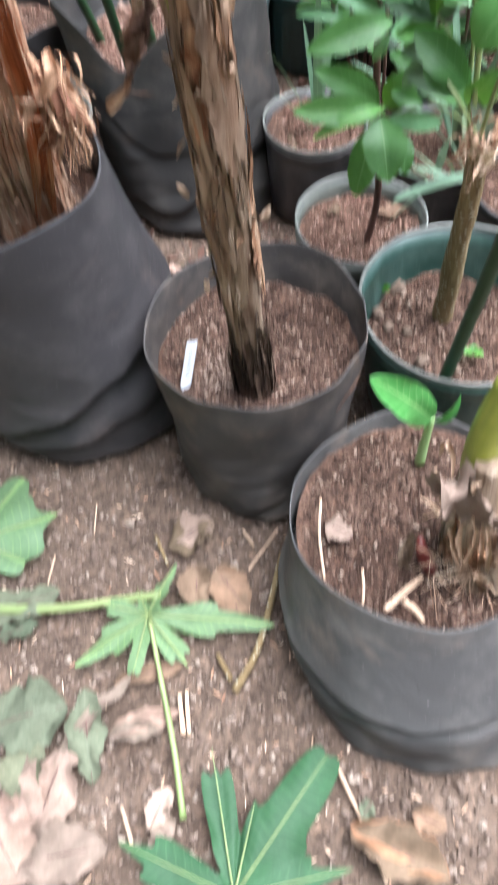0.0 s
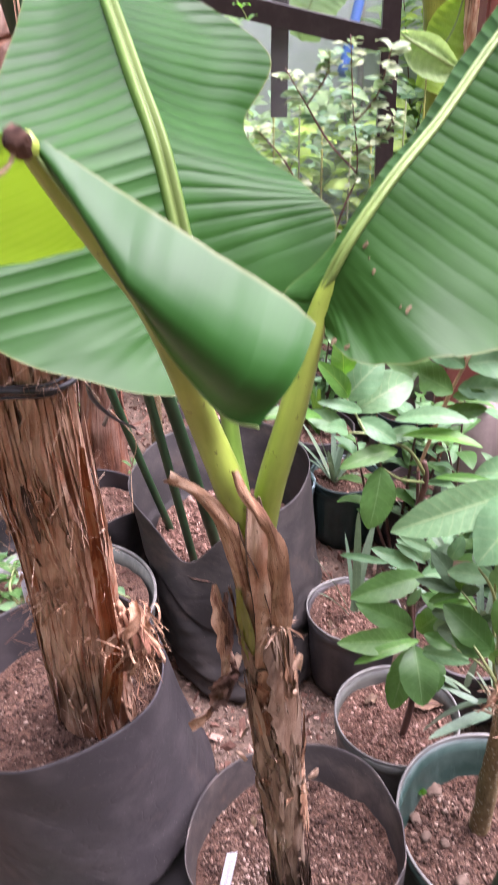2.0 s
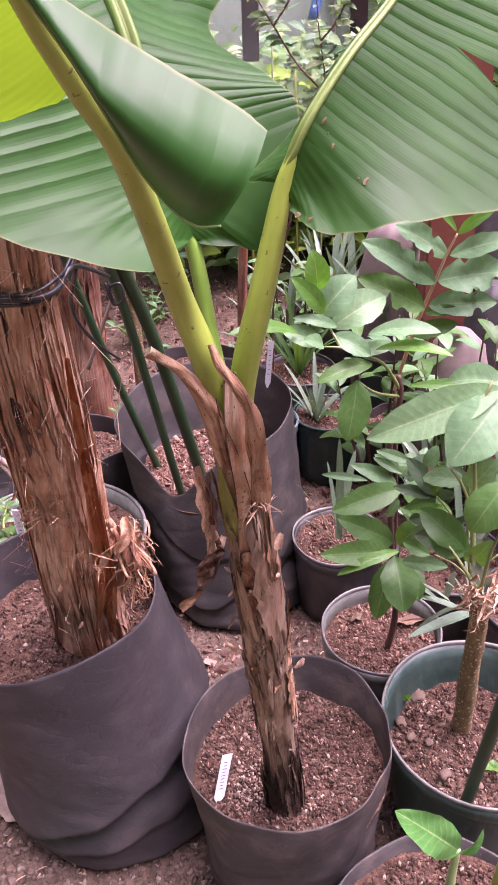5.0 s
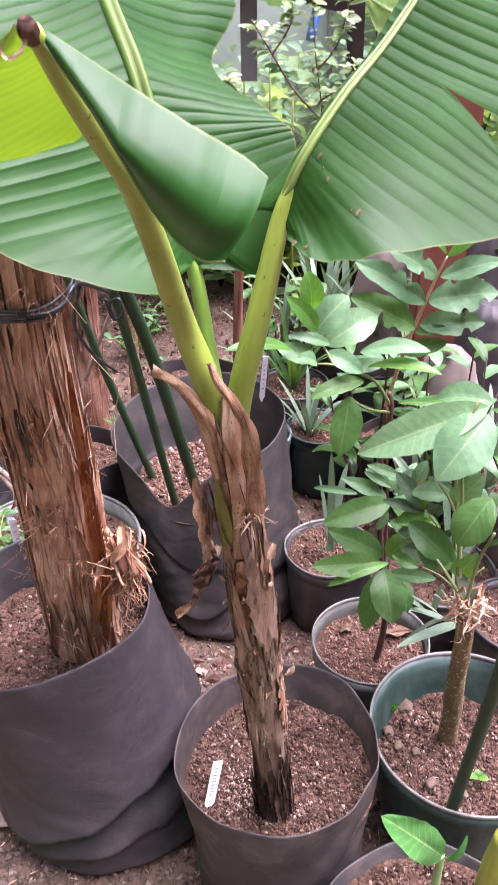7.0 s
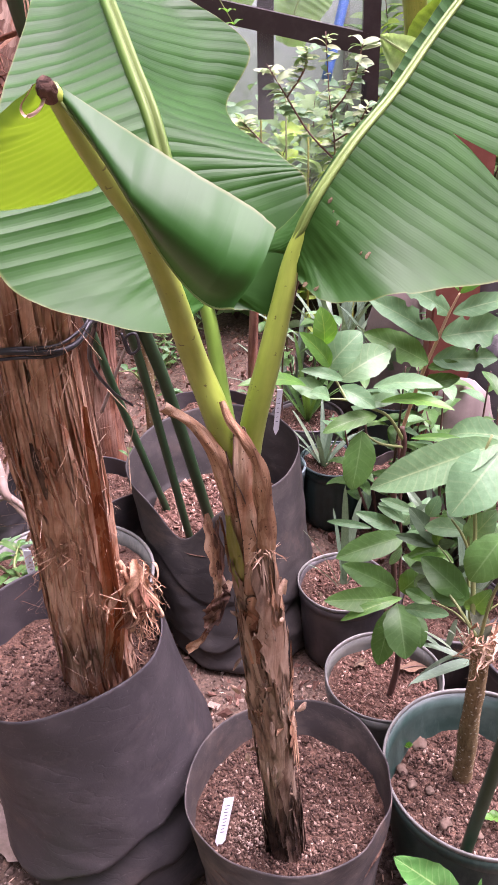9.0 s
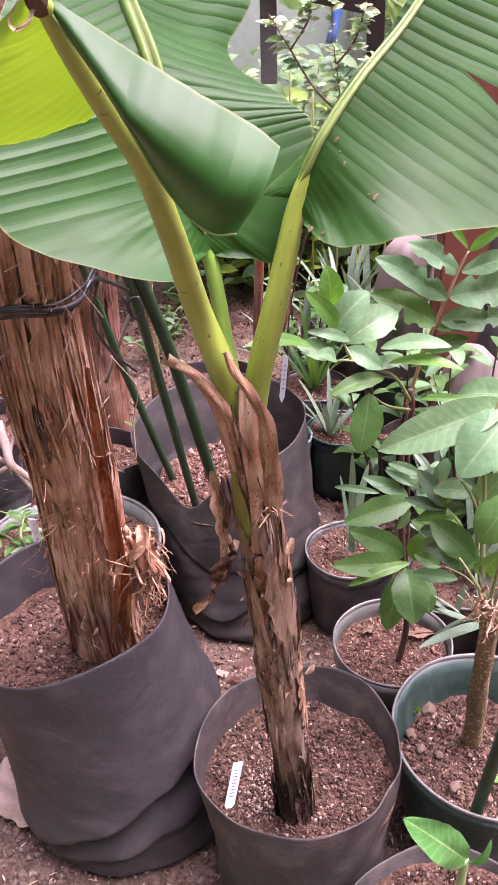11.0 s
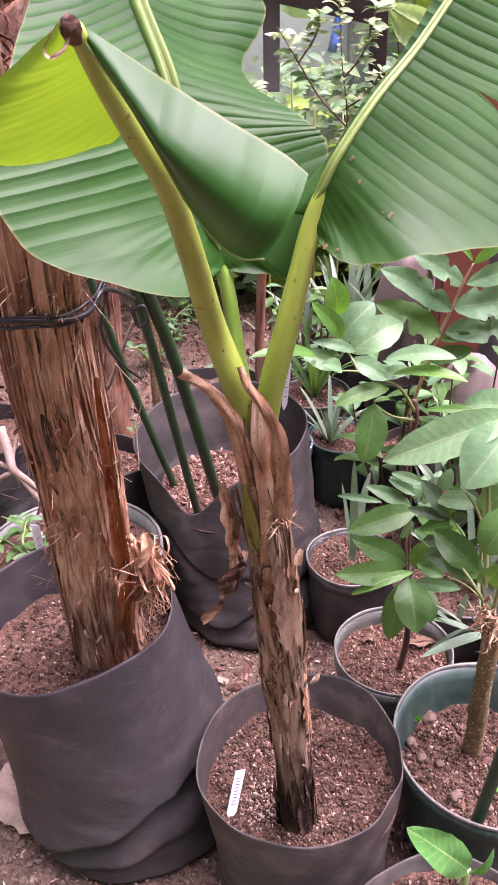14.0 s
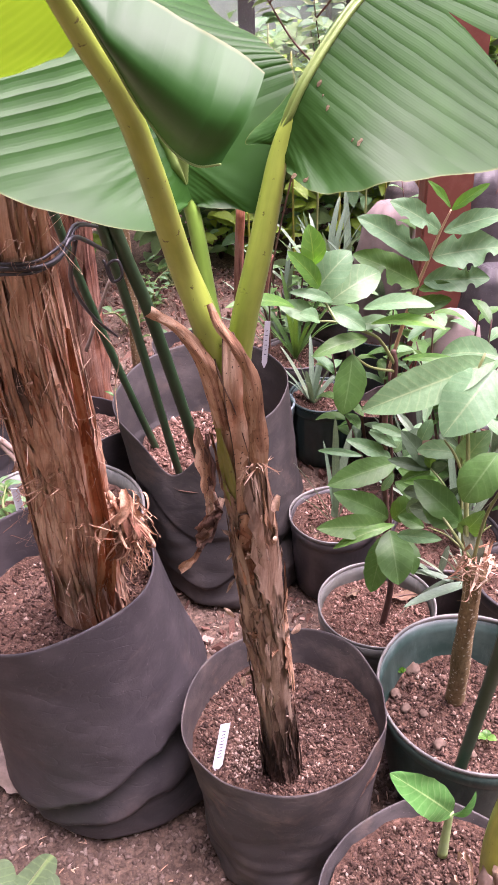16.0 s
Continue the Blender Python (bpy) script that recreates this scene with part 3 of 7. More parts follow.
def bag(name, base, base_r, rim, rim_r, rim_z, label, seed, mat, folds=0.006, slump=0.0, lean=(0, 0), wall=0.0022, belly=0.0, group="soft plant bags", pinches=(), hangs=()):
    """A soft plastic plant bag. rim_z(angle) is the height of its mouth; it stands on the ground at base."""
    ob = thing(name, (base[0], base[1], 0), label, "plant bag", group)
    shift = Vector((rim[0] - base[0], rim[1] - base[1], 0))
    rows, uvs = [], []
    N, S = 84, 150

    def wall_at(k, t, inner):
        a = 2 * math.pi * k / S
        top = rim_z(a)
        z = top * t
        r = base_r + (rim_r - base_r) * t + belly * math.sin(math.pi * min(1, t * 1.15)) * (1 - 0.3 * t)
        # creases: slanting folds that grow towards the foot, a wavy mouth
        low = (1 - t) ** 1.4
        r += folds * low * (math.sin(5 * a + 9 * t + seed) + 0.7 * math.sin(11 * a - 14 * t + 2 * seed))
        r += folds * 0.35 * t * math.sin(3 * a + seed * 1.7)
        q = (math.cos(a), math.sin(a), z * 6 - 0.6 * math.sin(a + seed))
        r += wobble(q, 1.7, folds * 1.6, seed) + wobble((q[0], q[1], z * 22 + math.sin(a + 2 * seed)), 2.2, folds * 1.3 * low, seed + 3)
        r += slump * math.exp(-((t - 0.22) / 0.12) ** 2) * (0.6 + 0.4 * math.sin(2 * a + seed))
        for h0, h1, a0, depth in hangs:
            e = t - (h0 + h1 * math.sin(a - a0)) - 0.012 * math.sin(3 * a + seed) - wobble((math.cos(a) * 3, math.sin(a) * 3, seed), 1.3, 0.02)
            r += depth * math.exp(-e / 0.22) * min(1.0, e / 0.016) if e > 0 else depth * (0.5 * math.exp(-((e + 0.14) / 0.08) ** 2) - 0.8 * math.exp(e / 0.045) * min(1.0, -e / 0.01))
        for p0, wide, depth in pinches:
            r += depth * t ** 3 * math.exp((math.cos(a - p0) - 1) / wide)
        if t < 0.06:
            r -= 0.018 * (1 - t / 0.06) ** 2
        if inner:
            r -= wall
        c = shift * t
        return (c.x + r * math.cos(a) + lean[0] * t * t, c.y + r * math.sin(a) + lean[1] * t * t, max(0.0015, z))

    for i in range(N + 1):
        rows.append([wall_at(k, i / N, False) for k in range(S + 1)])
        uvs += [(k / S, i / N) for k in range(S + 1)]
    for i in range(N, -1, -1):
        t = i / N
        rows.append([wall_at(k, max(t, 0.02), True) for k in range(S + 1)])
        uvs += [(k / S, t) for k in range(S + 1)]
    v, f = sheet(rows)
    part("bag_wall", mesh("bag_wall", v, f, mat, uvs), ob)
    return ob


def pot(name, centre, top_r, foot_r, height, label, mat, rim_mat=None, lip=0.006, ribs=0, wall=0.0025, category="plant pot", group="round pots", sunk=0.0):
    """A moulded pot with a rolled rim, a lip and, if asked for, ribs round its wall."""
    ob = thing(name, (centre[0], centre[1], -sunk), label, category, group)

    def shape(a, r, z):
        if ribs and z < height * 0.82 and z > 0.01:
            r = r + 0.0022 * (1 if math.sin(ribs * a) > 0.2 else -0.4)
        r += wobble((math.cos(a), math.sin(a), z * 3), 1.2, 0.0035, centre[0] * 9)
        return Vector((r * math.cos(a), r * math.sin(a), z))

    def at(z):
        return foot_r + (top_r - foot_r) * (z / height) ** 0.8
    outer = [(0.001, 0.002), (foot_r - 0.006, 0.002), (foot_r, 0.006)] + [(at(height * q), height * q) for q in (0.15, 0.3, 0.5, 0.7, 0.82, 0.83)]
    outer += [(at(height * 0.84) + 0.002, height * 0.84), (top_r + 0.0005, height - 0.008)]
    inner = [(top_r - wall - 0.0005, height - 0.006)] + [(at(height * q) - wall - 0.001, height * q) for q in (0.85, 0.83, 0.5, 0.2)] + [(0.001, height * 0.2)]
    v, f, u = lathe(outer + inner, 72, shape)
    part("pot_wall", mesh("pot_wall", v, f, mat, u), ob)
    h = height
    rim = [(top_r - wall, h - 0.008), (top_r + lip * 0.3, h - 0.009), (top_r + lip, h - 0.006), (top_r + lip, h - 0.002), (top_r + lip * 0.5, h), (top_r - wall * 0.6, h - 0.0004), (top_r - wall - 0.0008, h - 0.003), (top_r - wall, h - 0.008)]
    v, f, u = lathe(rim, 72, lambda a, r, z: Vector(((r + wobble((math.cos(a), math.sin(a), 0), 1.2, 0.0035, centre[0] * 9)) * math.cos(a), (r + wobble((math.cos(a), math.sin(a), 0), 1.2, 0.0035, centre[0] * 9)) * math.sin(a), z)))
    part("rim", mesh("rim", v, f, rim_mat or mat, u), ob)
    return ob


def blade(base, tip, width, up=(0, 0, 1), droop=0.12, cup=0.25, n=12, m=3, shape=0.55, wave=0.06, seed=0.0, ragged=0.05, crumple=0.0, blunt=0.8, bites=()):
    """One leaf from base to tip. Returns verts, faces, uvs."""
    b, t = Vector(base), Vector(tip)
    d = t - b
    ln = d.length
    d.normalize()
    s = d.cross(Vector(up))
    s = s.normalized() if s.length > 1e-4 else d.orthogonal().normalized()
    u = s.cross(d).normalized()
    rows, uvs = [], []
    for i in range(n + 1):
        k = i / n
        prof = math.sin(math.pi * min(1, k ** (1.0 - 0.6 * (shape - 0.5)))) ** blunt if 0 < i < n else 0.02
        w = 0.5 * width * prof
        c = b + d * (ln * k) + u * (ln * droop * 4 * k * (1 - k))
        row = []
        for j in range(-m, m + 1):
            q = j / m
            lift = cup * w * abs(q) + wave * w * math.sin(9 * k + 2.1 * q + seed) * abs(q)
            rim = 1 + (ragged * math.sin(31 * k + 3 * seed + q) + 2.2 * ragged * noise.noise(Vector((k * 5, q, seed)))) * abs(q)
            for where, side, depth, wide in bites:
                if q * side > 0 and abs(k - where) < wide:
                    rim *= 1 - depth * (1 - ((k - where) / wide) ** 2) ** 0.5
            e = c + s * (w * q * rim) + u * lift
            if crumple:
                e += u * wobble(e, 45, crumple, seed) + s * wobble(e, 30, crumple, seed + 4)
            row.append(e)
            uvs.append((ln * k, q))
        rows.append(row)
    v, f = sheet(rows)
    return v, f, uvs


def leaf(plant, base, tip, width, mat=None, name="leaf", **kw):
    """A leaf of its own under a plant, with places in the world."""
    o = origin(plant)
    kw = {"blunt": 0.66, "ragged": 0.025, **kw, "n": max(20, kw.get("n", 0))}
    v, f, u = blade(Vector(base) - o, Vector(tip) - o, width, seed=base[0] * 40 + tip[2] * 23, **kw)
    return part(name, mesh(name, v, f, mat or SHRUB, u), plant)


def strap(base, tip, width, arch=0.1, n=14, fold=0.35):
    """A long narrow leaf, folded along its middle."""
    b, t = Vector(base), Vector(tip)
    d = t - b
    flat = Vector((d.x, d.y, 0))
    s = (flat.cross(Vector((0, 0, 1))) if flat.length > 1e-3 else Vector((1, 0, 0))).normalized()
    rows, uvs = [], []
    for i in range(n + 1):
        k = i / n
        w = 0.5 * width * (1 - k ** 3) ** 0.7 * (0.55 + 0.45 * min(1, k * 4)) + 0.0004
        c = b + d * k + Vector((0, 0, 1)) * (d.length * arch * 4 * k * (1 - k))
        rows.append([c - s * w + Vector((0, 0, w * fold)), c, c + s * w + Vector((0, 0, w * fold))])
        uvs += [(d.length * k, -1), (d.length * k, 0), (d.length * k, 1)]
    v, f = sheet(rows)
    return v, f, uvs


def tuft(plant, base, count, length, width, rng, mat=None, spread=0.8, name="leaf"):
    """A rosette of straps, each of its own, round base."""
    o = origin(plant)
    for k in range(count):
        a = 2.4 * k + rng.uniform(-0.3, 0.3)
        ln = length * rng.uniform(0.65, 1.1)
        out = spread * rng.uniform(0.35, 1.0)
        tip = Vector(base) + Vector((math.cos(a) * ln * out, math.sin(a) * ln * out, ln * math.sqrt(max(0.05, 1 - out * out))))
        v, f, u = strap(Vector(base) - o, tip - o, width * rng.uniform(0.7, 1.1), rng.uniform(0.05, 0.16))
        part(name, mesh(name, v, f, mat or STRAP, u), plant)


def banana_blade(plant, mid, left, right, mat, rib_r, label="", n=220, m=9, sag=0.018, pleat=0.0011, pleats=42, tear=None, wave=0.004, rib_mat=None, bulge=(0, 0, 0), fray=0.0022, crest=1.0):
    """A banana leaf: two pleated halves that hang from a midrib. left or right may be None; tear: (from, to, gap) along the right half."""
    o = origin(plant)
    M = spline(mid, n)
    lots = []
    run = np.concatenate([[0.0], np.cumsum(np.linalg.norm(np.diff(M, axis=0), axis=1))])
    ln = float(run[-1])
    for sign, edge in ((-1, left), (1, right)):
        if edge is None:
            continue
        E = spline(edge, n)
        rows, uvs = [], []
        for i in range(n):
            a, b = Vector(M[i]), Vector(E[i])
            t = Vector(M[min(i + 1, n - 1)] - M[max(i - 1, 0)]).normalized()
            d = b - a
            nn = t.cross(d)
            nn = nn.normalized() if nn.length > 1e-6 else Vector((0, 0, 1))
            nn *= sign
            k = i / (n - 1)
            row = []
            for j in range(m + 1):
                q = j / m
                p = a + d * q + nn * (sag * 4 * q * (1 - q) * min(1, d.length / 0.06))
                p += Vector(bulge) * (4 * q ** crest * (1 - q ** crest) * min(1, k * 3, 0.35 + (1 - k) * 2.5))
                p += nn * (pleat * math.sin(6.2832 * pleats * k + 1.5 * q) * min(1, q * 5) * (1 - 0.4 * q))
                p += nn * wobble((k * 5, q * 2, sign), 1.6, wave * q, rib_r * 900)
                p += d.normalized() * wobble((k * 14, 0, sign), 1.3, fray * q, 4.0) if d.length > 1e-6 else Vector()
                row.append(p - o)
                uvs.append((float(run[i]), sign * q))
            rows.append(row)
        v, f = sheet(rows)
        if tear and sign > 0:
            cut = int(tear[0] * (n - 1))
            first = int(tear[1] * m)
            k0 = len(v)
            for j in range(m + 1):
                p = Vector(v[cut * (m + 1) + j])
                v.append(p)
                uvs.append(uvs[cut * (m + 1) + j])
            f = [tuple(k0 + i - cut * (m + 1) if i // (m + 1) == cut and q[0] // (m + 1) == cut - 1 else i for i in q) for q in f]
            along = Vector(M[cut] - M[cut - 4]).normalized()
            for i in range(max(0, cut - 60), cut + 1):
                for j in range(first + 1, m + 1):
                    w = (j - first) / (m - first)
                    at = k0 + j if i == cut else i * (m + 1) + j
                    v[at] = Vector(v[at]) - along * (tear[2] * w ** 1.3 * math.exp(-(cut - i) / 16))
        lots.append((v, f, uvs))
    v, f, u = join(*lots)
    lf = part("leaf_blade", mesh("leaf_blade", v, f, mat, u), plant, label)
    if left is None or right is None:
        v, f, u = tube([tuple(Vector(p) - o) for p in mid], [rib_r, rib_r * 0.8, rib_r * 0.5], n=50, seg=10)
    else:
        L, R = spline(left, n), spline(right, n)
        rows, u = [], []
        for i in range(int(n * 0.07), n, 3):
            t = Vector(M[min(i + 1, n - 1)] - M[max(i - 1, 0)]).normalized()
            s = Vector(R[min(max(i, 12), n - 12)] - L[min(max(i, 12), n - 12)])
            s = (s - t * s.dot(t)).normalized()
            up = t.cross(s)
            up = -up if up.y > 0 else up
            w = rib_r * (1 - 0.35 * i / n) * min(1.0, 9.0 * (i / n - 0.05))
            row = []
            for q, h in ((-1.0, -0.35), (-0.92, 0.15), (-0.65, 0.55), (-0.35, 0.55), (-0.12, 0.2), (0.0, 0.12), (0.12, 0.2), (0.35, 0.55), (0.65, 0.55), (0.92, 0.15), (1.0, -0.35), (0.5, -0.9), (-0.5, -0.9), (-1.0, -0.35)):
                row.append(Vector(M[i]) - o + s * (w * q) + up * (w * h))
                u.append((float(run[i]), q))
            rows.append(row)
        v, f = sheet(rows)
    part("midrib", mesh("midrib", v, f, rib_mat or (MIDRIB if left is None or right is None else RIB_SKIN), u), lf)
    return lf


def peel(parent, points, radii, start, span, height, base_z, curl, mat, seed, name="dry_sheath", label="", lift=0.002):
    """A torn strip of dry sheath that wraps part of a stem given by points and radii."""
    rng = random.Random(seed)
    o = origin(parent)
    c = spline(points, 60)
    r = spline(np.asarray(radii, dtype=float).reshape(-1, 1), 60).ravel()
    zs = c[:, 2]
    rows, uvs = [], []
    n, m = 22, 8
    jag = [rng.uniform(-0.22, 0.22) for _ in range(m + 1)]
    low = [rng.uniform(-0.2, 0.2) for _ in range(m + 1)]
    rag = [[rng.uniform(-0.14, 0.1) for _ in range(n + 1)] for _ in range(2)]
    for i in range(n + 1):
        k = i / n
        row = []
        lo, hi = -0.5 - rag[0][i], 0.5 + rag[1][i]
        narrow = 1 - 0.55 * abs(2 * k - 1) ** 4
        for j in range(m + 1):
            w = j / m
            z = base_z + height * (k + (jag[j] * k ** 3 if k > 0.5 else 0) + (low[j] * (1 - k) ** 3 if k < 0.5 else 0))
            x, y, rr = (float(np.interp(z, zs, col)) for col in (c[:, 0], c[:, 1], r))
            a = start + span * (lo + (hi - lo) * w) * narrow + 0.5 * (k - 0.5) * math.sin(seed * 1.7)
            off = lift + 0.0007 * (seed % 7) + 0.0012 * wobble((a * 2, k * 3, seed), 1.5, 1.0, seed) + curl * max(0, k - 0.55) ** 2 * 4 + 0.002 * abs(2 * w - 1) ** 3
            row.append(Vector((x + (rr + off) * math.cos(a), y + (rr + off) * math.sin(a), z)) - o)
            uvs.append((a * rr + seed * 0.37, z + seed * 0.21))
        rows.append(row)
    v, f = sheet(rows)
    return part(name, mesh(name, v, f, mat, uvs), parent, label)


def wrap(parent, points, radii, z0, z1, left, right, off, mat, name="dry_sheath", label="", seed=0, edge=0.0):
    """A sheath that clasps a stem between two heights; left and right are its edges' angles from foot to top."""
    o = origin(parent)
    c = spline(points, 60)
    r = spline(np.asarray(radii, dtype=float).reshape(-1, 1), 60).ravel()
    n, m = 30, 14
    la, ra = (spline(np.asarray(a, dtype=float).reshape(-1, 1), n + 1).ravel() for a in (left, right))
    rows, uvs = [], []
    for i in range(n + 1):
        z = z0 + (z1 - z0) * i / n
        x, y, rr = (float(np.interp(z, c[:, 2], col)) for col in (c[:, 0], c[:, 1], r))
        row = []
        for j in range(m + 1):
            w = j / m
            a = la[i] + (ra[i] - la[i]) * w
            g = rr + off + 0.0022 * abs(2 * w - 1) ** 4 + wobble((a * 1.5, z * 40, seed), 1.0, 0.0022, seed) + wobble((a * 6, z * 9, seed), 1.0, 0.0016, seed)
            e = wobble((i * 0.6, j, 0), 1.1, 0.006, seed) if i in (0, n) else 0
            row.append(Vector((x + g * math.cos(a), y + g * math.sin(a), z + e)) - o)
            uvs.append((a * rr, z))
        rows.append(row)
    v, f = sheet(rows)
    ob = part(name, mesh(name, v, f, mat, uvs), parent, label)
    if edge:
        rim = [r[0] for r in rows[n // 3:]] + rows[-1][1:] + [r[-1] for r in rows[n // 3:-1][::-1]]
        v, f, u = tube([tuple(p) for p in rim[::2]], [edge * 0.4, edge, edge * 0.7, edge, edge * 0.3], n=50, seg=6)
        part("torn_edge", mesh("torn_edge", v, f, WET_BARK, u), ob, "dark dried edge")
    return ob


def scar(blade_ob, a, b, size, seed):
    """A dry brown scar on a leaf where the line from a to b meets it."""
    tree = BVHTree.FromPolygons([v.co for v in blade_ob.data.vertices], [tuple(q.vertices) for q in blade_ob.data.polygons])
    o = origin(blade_ob)
    d = (Vector(b) - Vector(a)).normalized()
    hit, nn, _, _ = tree.ray_cast(Vector(a) - o, d)
    if hit is None:
        return None
    if nn.dot(d) > 0:
        nn = -nn
    s = nn.orthogonal().normalized()
    w = nn.cross(s)
    rg = random.Random(seed)
    V = [hit + nn * 0.0012]
    for k in range(10):
        g = size * rg.uniform(0.5, 1.1)
        V.append(hit + nn * 0.0007 + s * (g * math.cos(k * 0.6283)) + w * (0.55 * g * math.sin(k * 0.6283)))
    return part("scar", mesh("scar", V, [(0, k + 1, (k + 1) % 10 + 1) for k in range(10)], SCAR, smooth=False), blade_ob, "dry brown insect scar")


def box(name, size, at, mat, parent=None, label="", bevel=0.002, turn=(0, 0, 0)):
    bm = bmesh.new()
    bmesh.ops.create_cube(bm, size=1.0)
    bmesh.ops.scale(bm, vec=size, verts=bm.verts)
    bmesh.ops.bevel(bm, geom=bm.edges[:], offset=bevel, segments=2, affect="EDGES")
    me = bpy.data.meshes.new(name)
    bm.to_mesh(me)
    bm.free()
    me.materials.append(mat)
    ob = part(name, me, parent, label)
    ob.matrix_basis = pose(*at, *turn)
    return ob


def flake(parent, at, size, seed, mat=None, name="sheath_flake"):
    """A small crumpled scale of dry sheath."""
    rng = random.Random(seed)
    o = origin(parent)
    d = Vector((rng.uniform(-0.7, 0.7), rng.uniform(-0.6, 0.2), rng.choice((-1, 1)) * rng.uniform(0.4, 1))).normalized()
    pts = [Vector(at) - o, Vector(at) - o + d * size * 0.5 + Vector((rng.uniform(-1, 1), -0.5, rng.uniform(-1, 1))) * size * 0.15, Vector(at) - o + d * size]
    w = size * rng.uniform(0.25, 0.55)
    v, f, u = ribbon([tuple(p) for p in pts], [w * 0.6, w, w * rng.uniform(0.1, 0.6)], rng.uniform(-1.5, 1.5), 7, rng.uniform(-0.6, 0.6))
    return part(name, mesh(name, v, f, mat or FIBRE, u), parent)


def ribbon(points, widths, twist=0.0, n=26, curl=0.0, side=(1, 0, 0), crumple=0.0, seed=0.0):
    """A dry strip along a curve that twists and cups. Returns verts, faces, uvs."""
    c = spline(points, n)
    w = spline(np.asarray(widths, dtype=float).reshape(-1, 1), n).ravel()
    rows, uvs = [], []
    for i in range(n):
        t = Vector(c[min(i + 1, n - 1)] - c[max(i - 1, 0)]).normalized()
        s = Vector(side)
        s = (s - t * s.dot(t)).normalized()
        u = t.cross(s)
        a = twist * i / (n - 1)
        s, u = s * math.cos(a) + u * math.sin(a), u * math.cos(a) - s * math.sin(a)
        row = []
        for j in range(-3, 4):
            q = j / 3
            row.append(Vector(c[i]) + s * (w[i] / 2 * q) + u * (curl * w[i] * q * q + 0.12 * w[i] * math.sin(3 * q + 0.9 * i)))
            if crumple:
                p = row[-1]
                row[-1] = p + Vector([wobble(p, 70, crumple, seed + 7.0 * axis) + wobble(p, 190, crumple * 0.5, seed + 3.0 * axis) for axis in range(3)])
            uvs.append((q * w[i], i / n * 0.2))
        rows.append(row)
    v, f = sheet(rows)
    return v, f, uvs


def strip(name, points, widths, mat, parent, label="", **kw):
    o = origin(parent)
    v, f, u = ribbon([tuple(Vector(p) - o) for p in points], widths, **kw)
    return part(name, mesh(name, v, f, mat, u), parent, label)


def tangle(name, parent, spots, count, length, width, rng, mat, down=0.5, curly=0.5):
    """A bunch of thin curled fibres, too fine to pick apart, joined."""
    o = origin(parent)
    lots = []
    for k in range(count):
        a = Vector(spots(rng)) - o
        d = Vector((rng.uniform(-1, 1), rng.uniform(-1, 0.4), rng.uniform(-1, 1) - down)).normalized()
        e = Vector((rng.uniform(-1, 1), rng.uniform(-1, 1), rng.uniform(-1, 1))) * curly
        ln = length * rng.uniform(0.4, 1.2)
        pts = [a, a + d * ln * 0.4 + e * ln * 0.25, a + d * ln * 0.75 + e * ln * 0.5, a + d * ln + e * ln * 0.2]
        wd = width * rng.uniform(0.3, 1.3)
        lots.append(ribbon([tuple(p) for p in pts], [wd, wd, wd * 0.7, wd * 0.2], rng.uniform(-3, 3), 9, 0.3))
    v, f, u = join(*lots)
    return tagged(part(name, mesh(name, v, f, mat, u), parent), kind="stuff")


# ---- ground and surroundings ----
def ground_z(x, y):
    near = max(0.0, 1 - max(abs(x) / 2.5, abs(y - 1) / 3))
    return near * (wobble((x, y, 0), 3.0, 0.01) + wobble((x, y, 0), 14, 0.005) + wobble((x, y, 0), 45, 0.0025)) - 0.004


fine_x = [-1.3 + 2.6 * k / 170 for k in range(171)]
fine_y = [-0.3 + 3.2 * k / 210 for k in range(211)]
far = [3, 6, 14, 40, 120, 400]
gx = [-d for d in far[::-1]] + fine_x + far
gy = [-d for d in far[::-1]] + fine_y + [4] + far[1:]
v, f = sheet([[(x, y, ground_z(x, y)) for x in gx] for y in gy])
tagged(part("ground", mesh("ground", v, f, GROUND)), "brown trodden earth floor with crumbs and litter", "ground", kind="structure")

rng = random.Random(11)


def open_spot(g):
    x, y = (g.uniform(-0.6, 0.45), g.uniform(0.05, 1.3)) if g.random() < 0.7 else (g.uniform(-0.9, 0.7), g.uniform(0.0, 2.5))
    return x, y, ground_z(x, y) + 0.001


v, f = crumbs(15000, open_spot, (0.001, 0.0065), rng)
tagged(part("earth_clods", mesh("earth_clods", v, f, CLODS)), "loose brown crumbs and small stones on the earth", "gravel", kind="stuff")


def rear_spot(g):
    x, y = g.uniform(-1.2, 0.9), g.uniform(1.1, 3.4)
    return x, y, ground_z(x, y) + 0.002


def near_spot(g):
    x, y = g.uniform(-0.6, 0.3), g.uniform(0.1, 1.15)
    return x, y, ground_z(x, y) + 0.0005


v, f = crumbs(4200, near_spot, (0.0028, 0.0085), rng, 0.8)
tagged(part("earth_clods", mesh("earth_clods", v, f, CLODS)), "larger brown lumps of dry earth and small stones", "gravel", kind="stuff")
v, f = crumbs(11000, rear_spot, (0.0025, 0.013), rng, 0.45)
tagged(part("bark_litter", mesh("bark_litter", v, f, BARK_BITS, smooth=False)), "reddish-brown bark chips and scraps scattered on earth", "litter", kind="stuff")

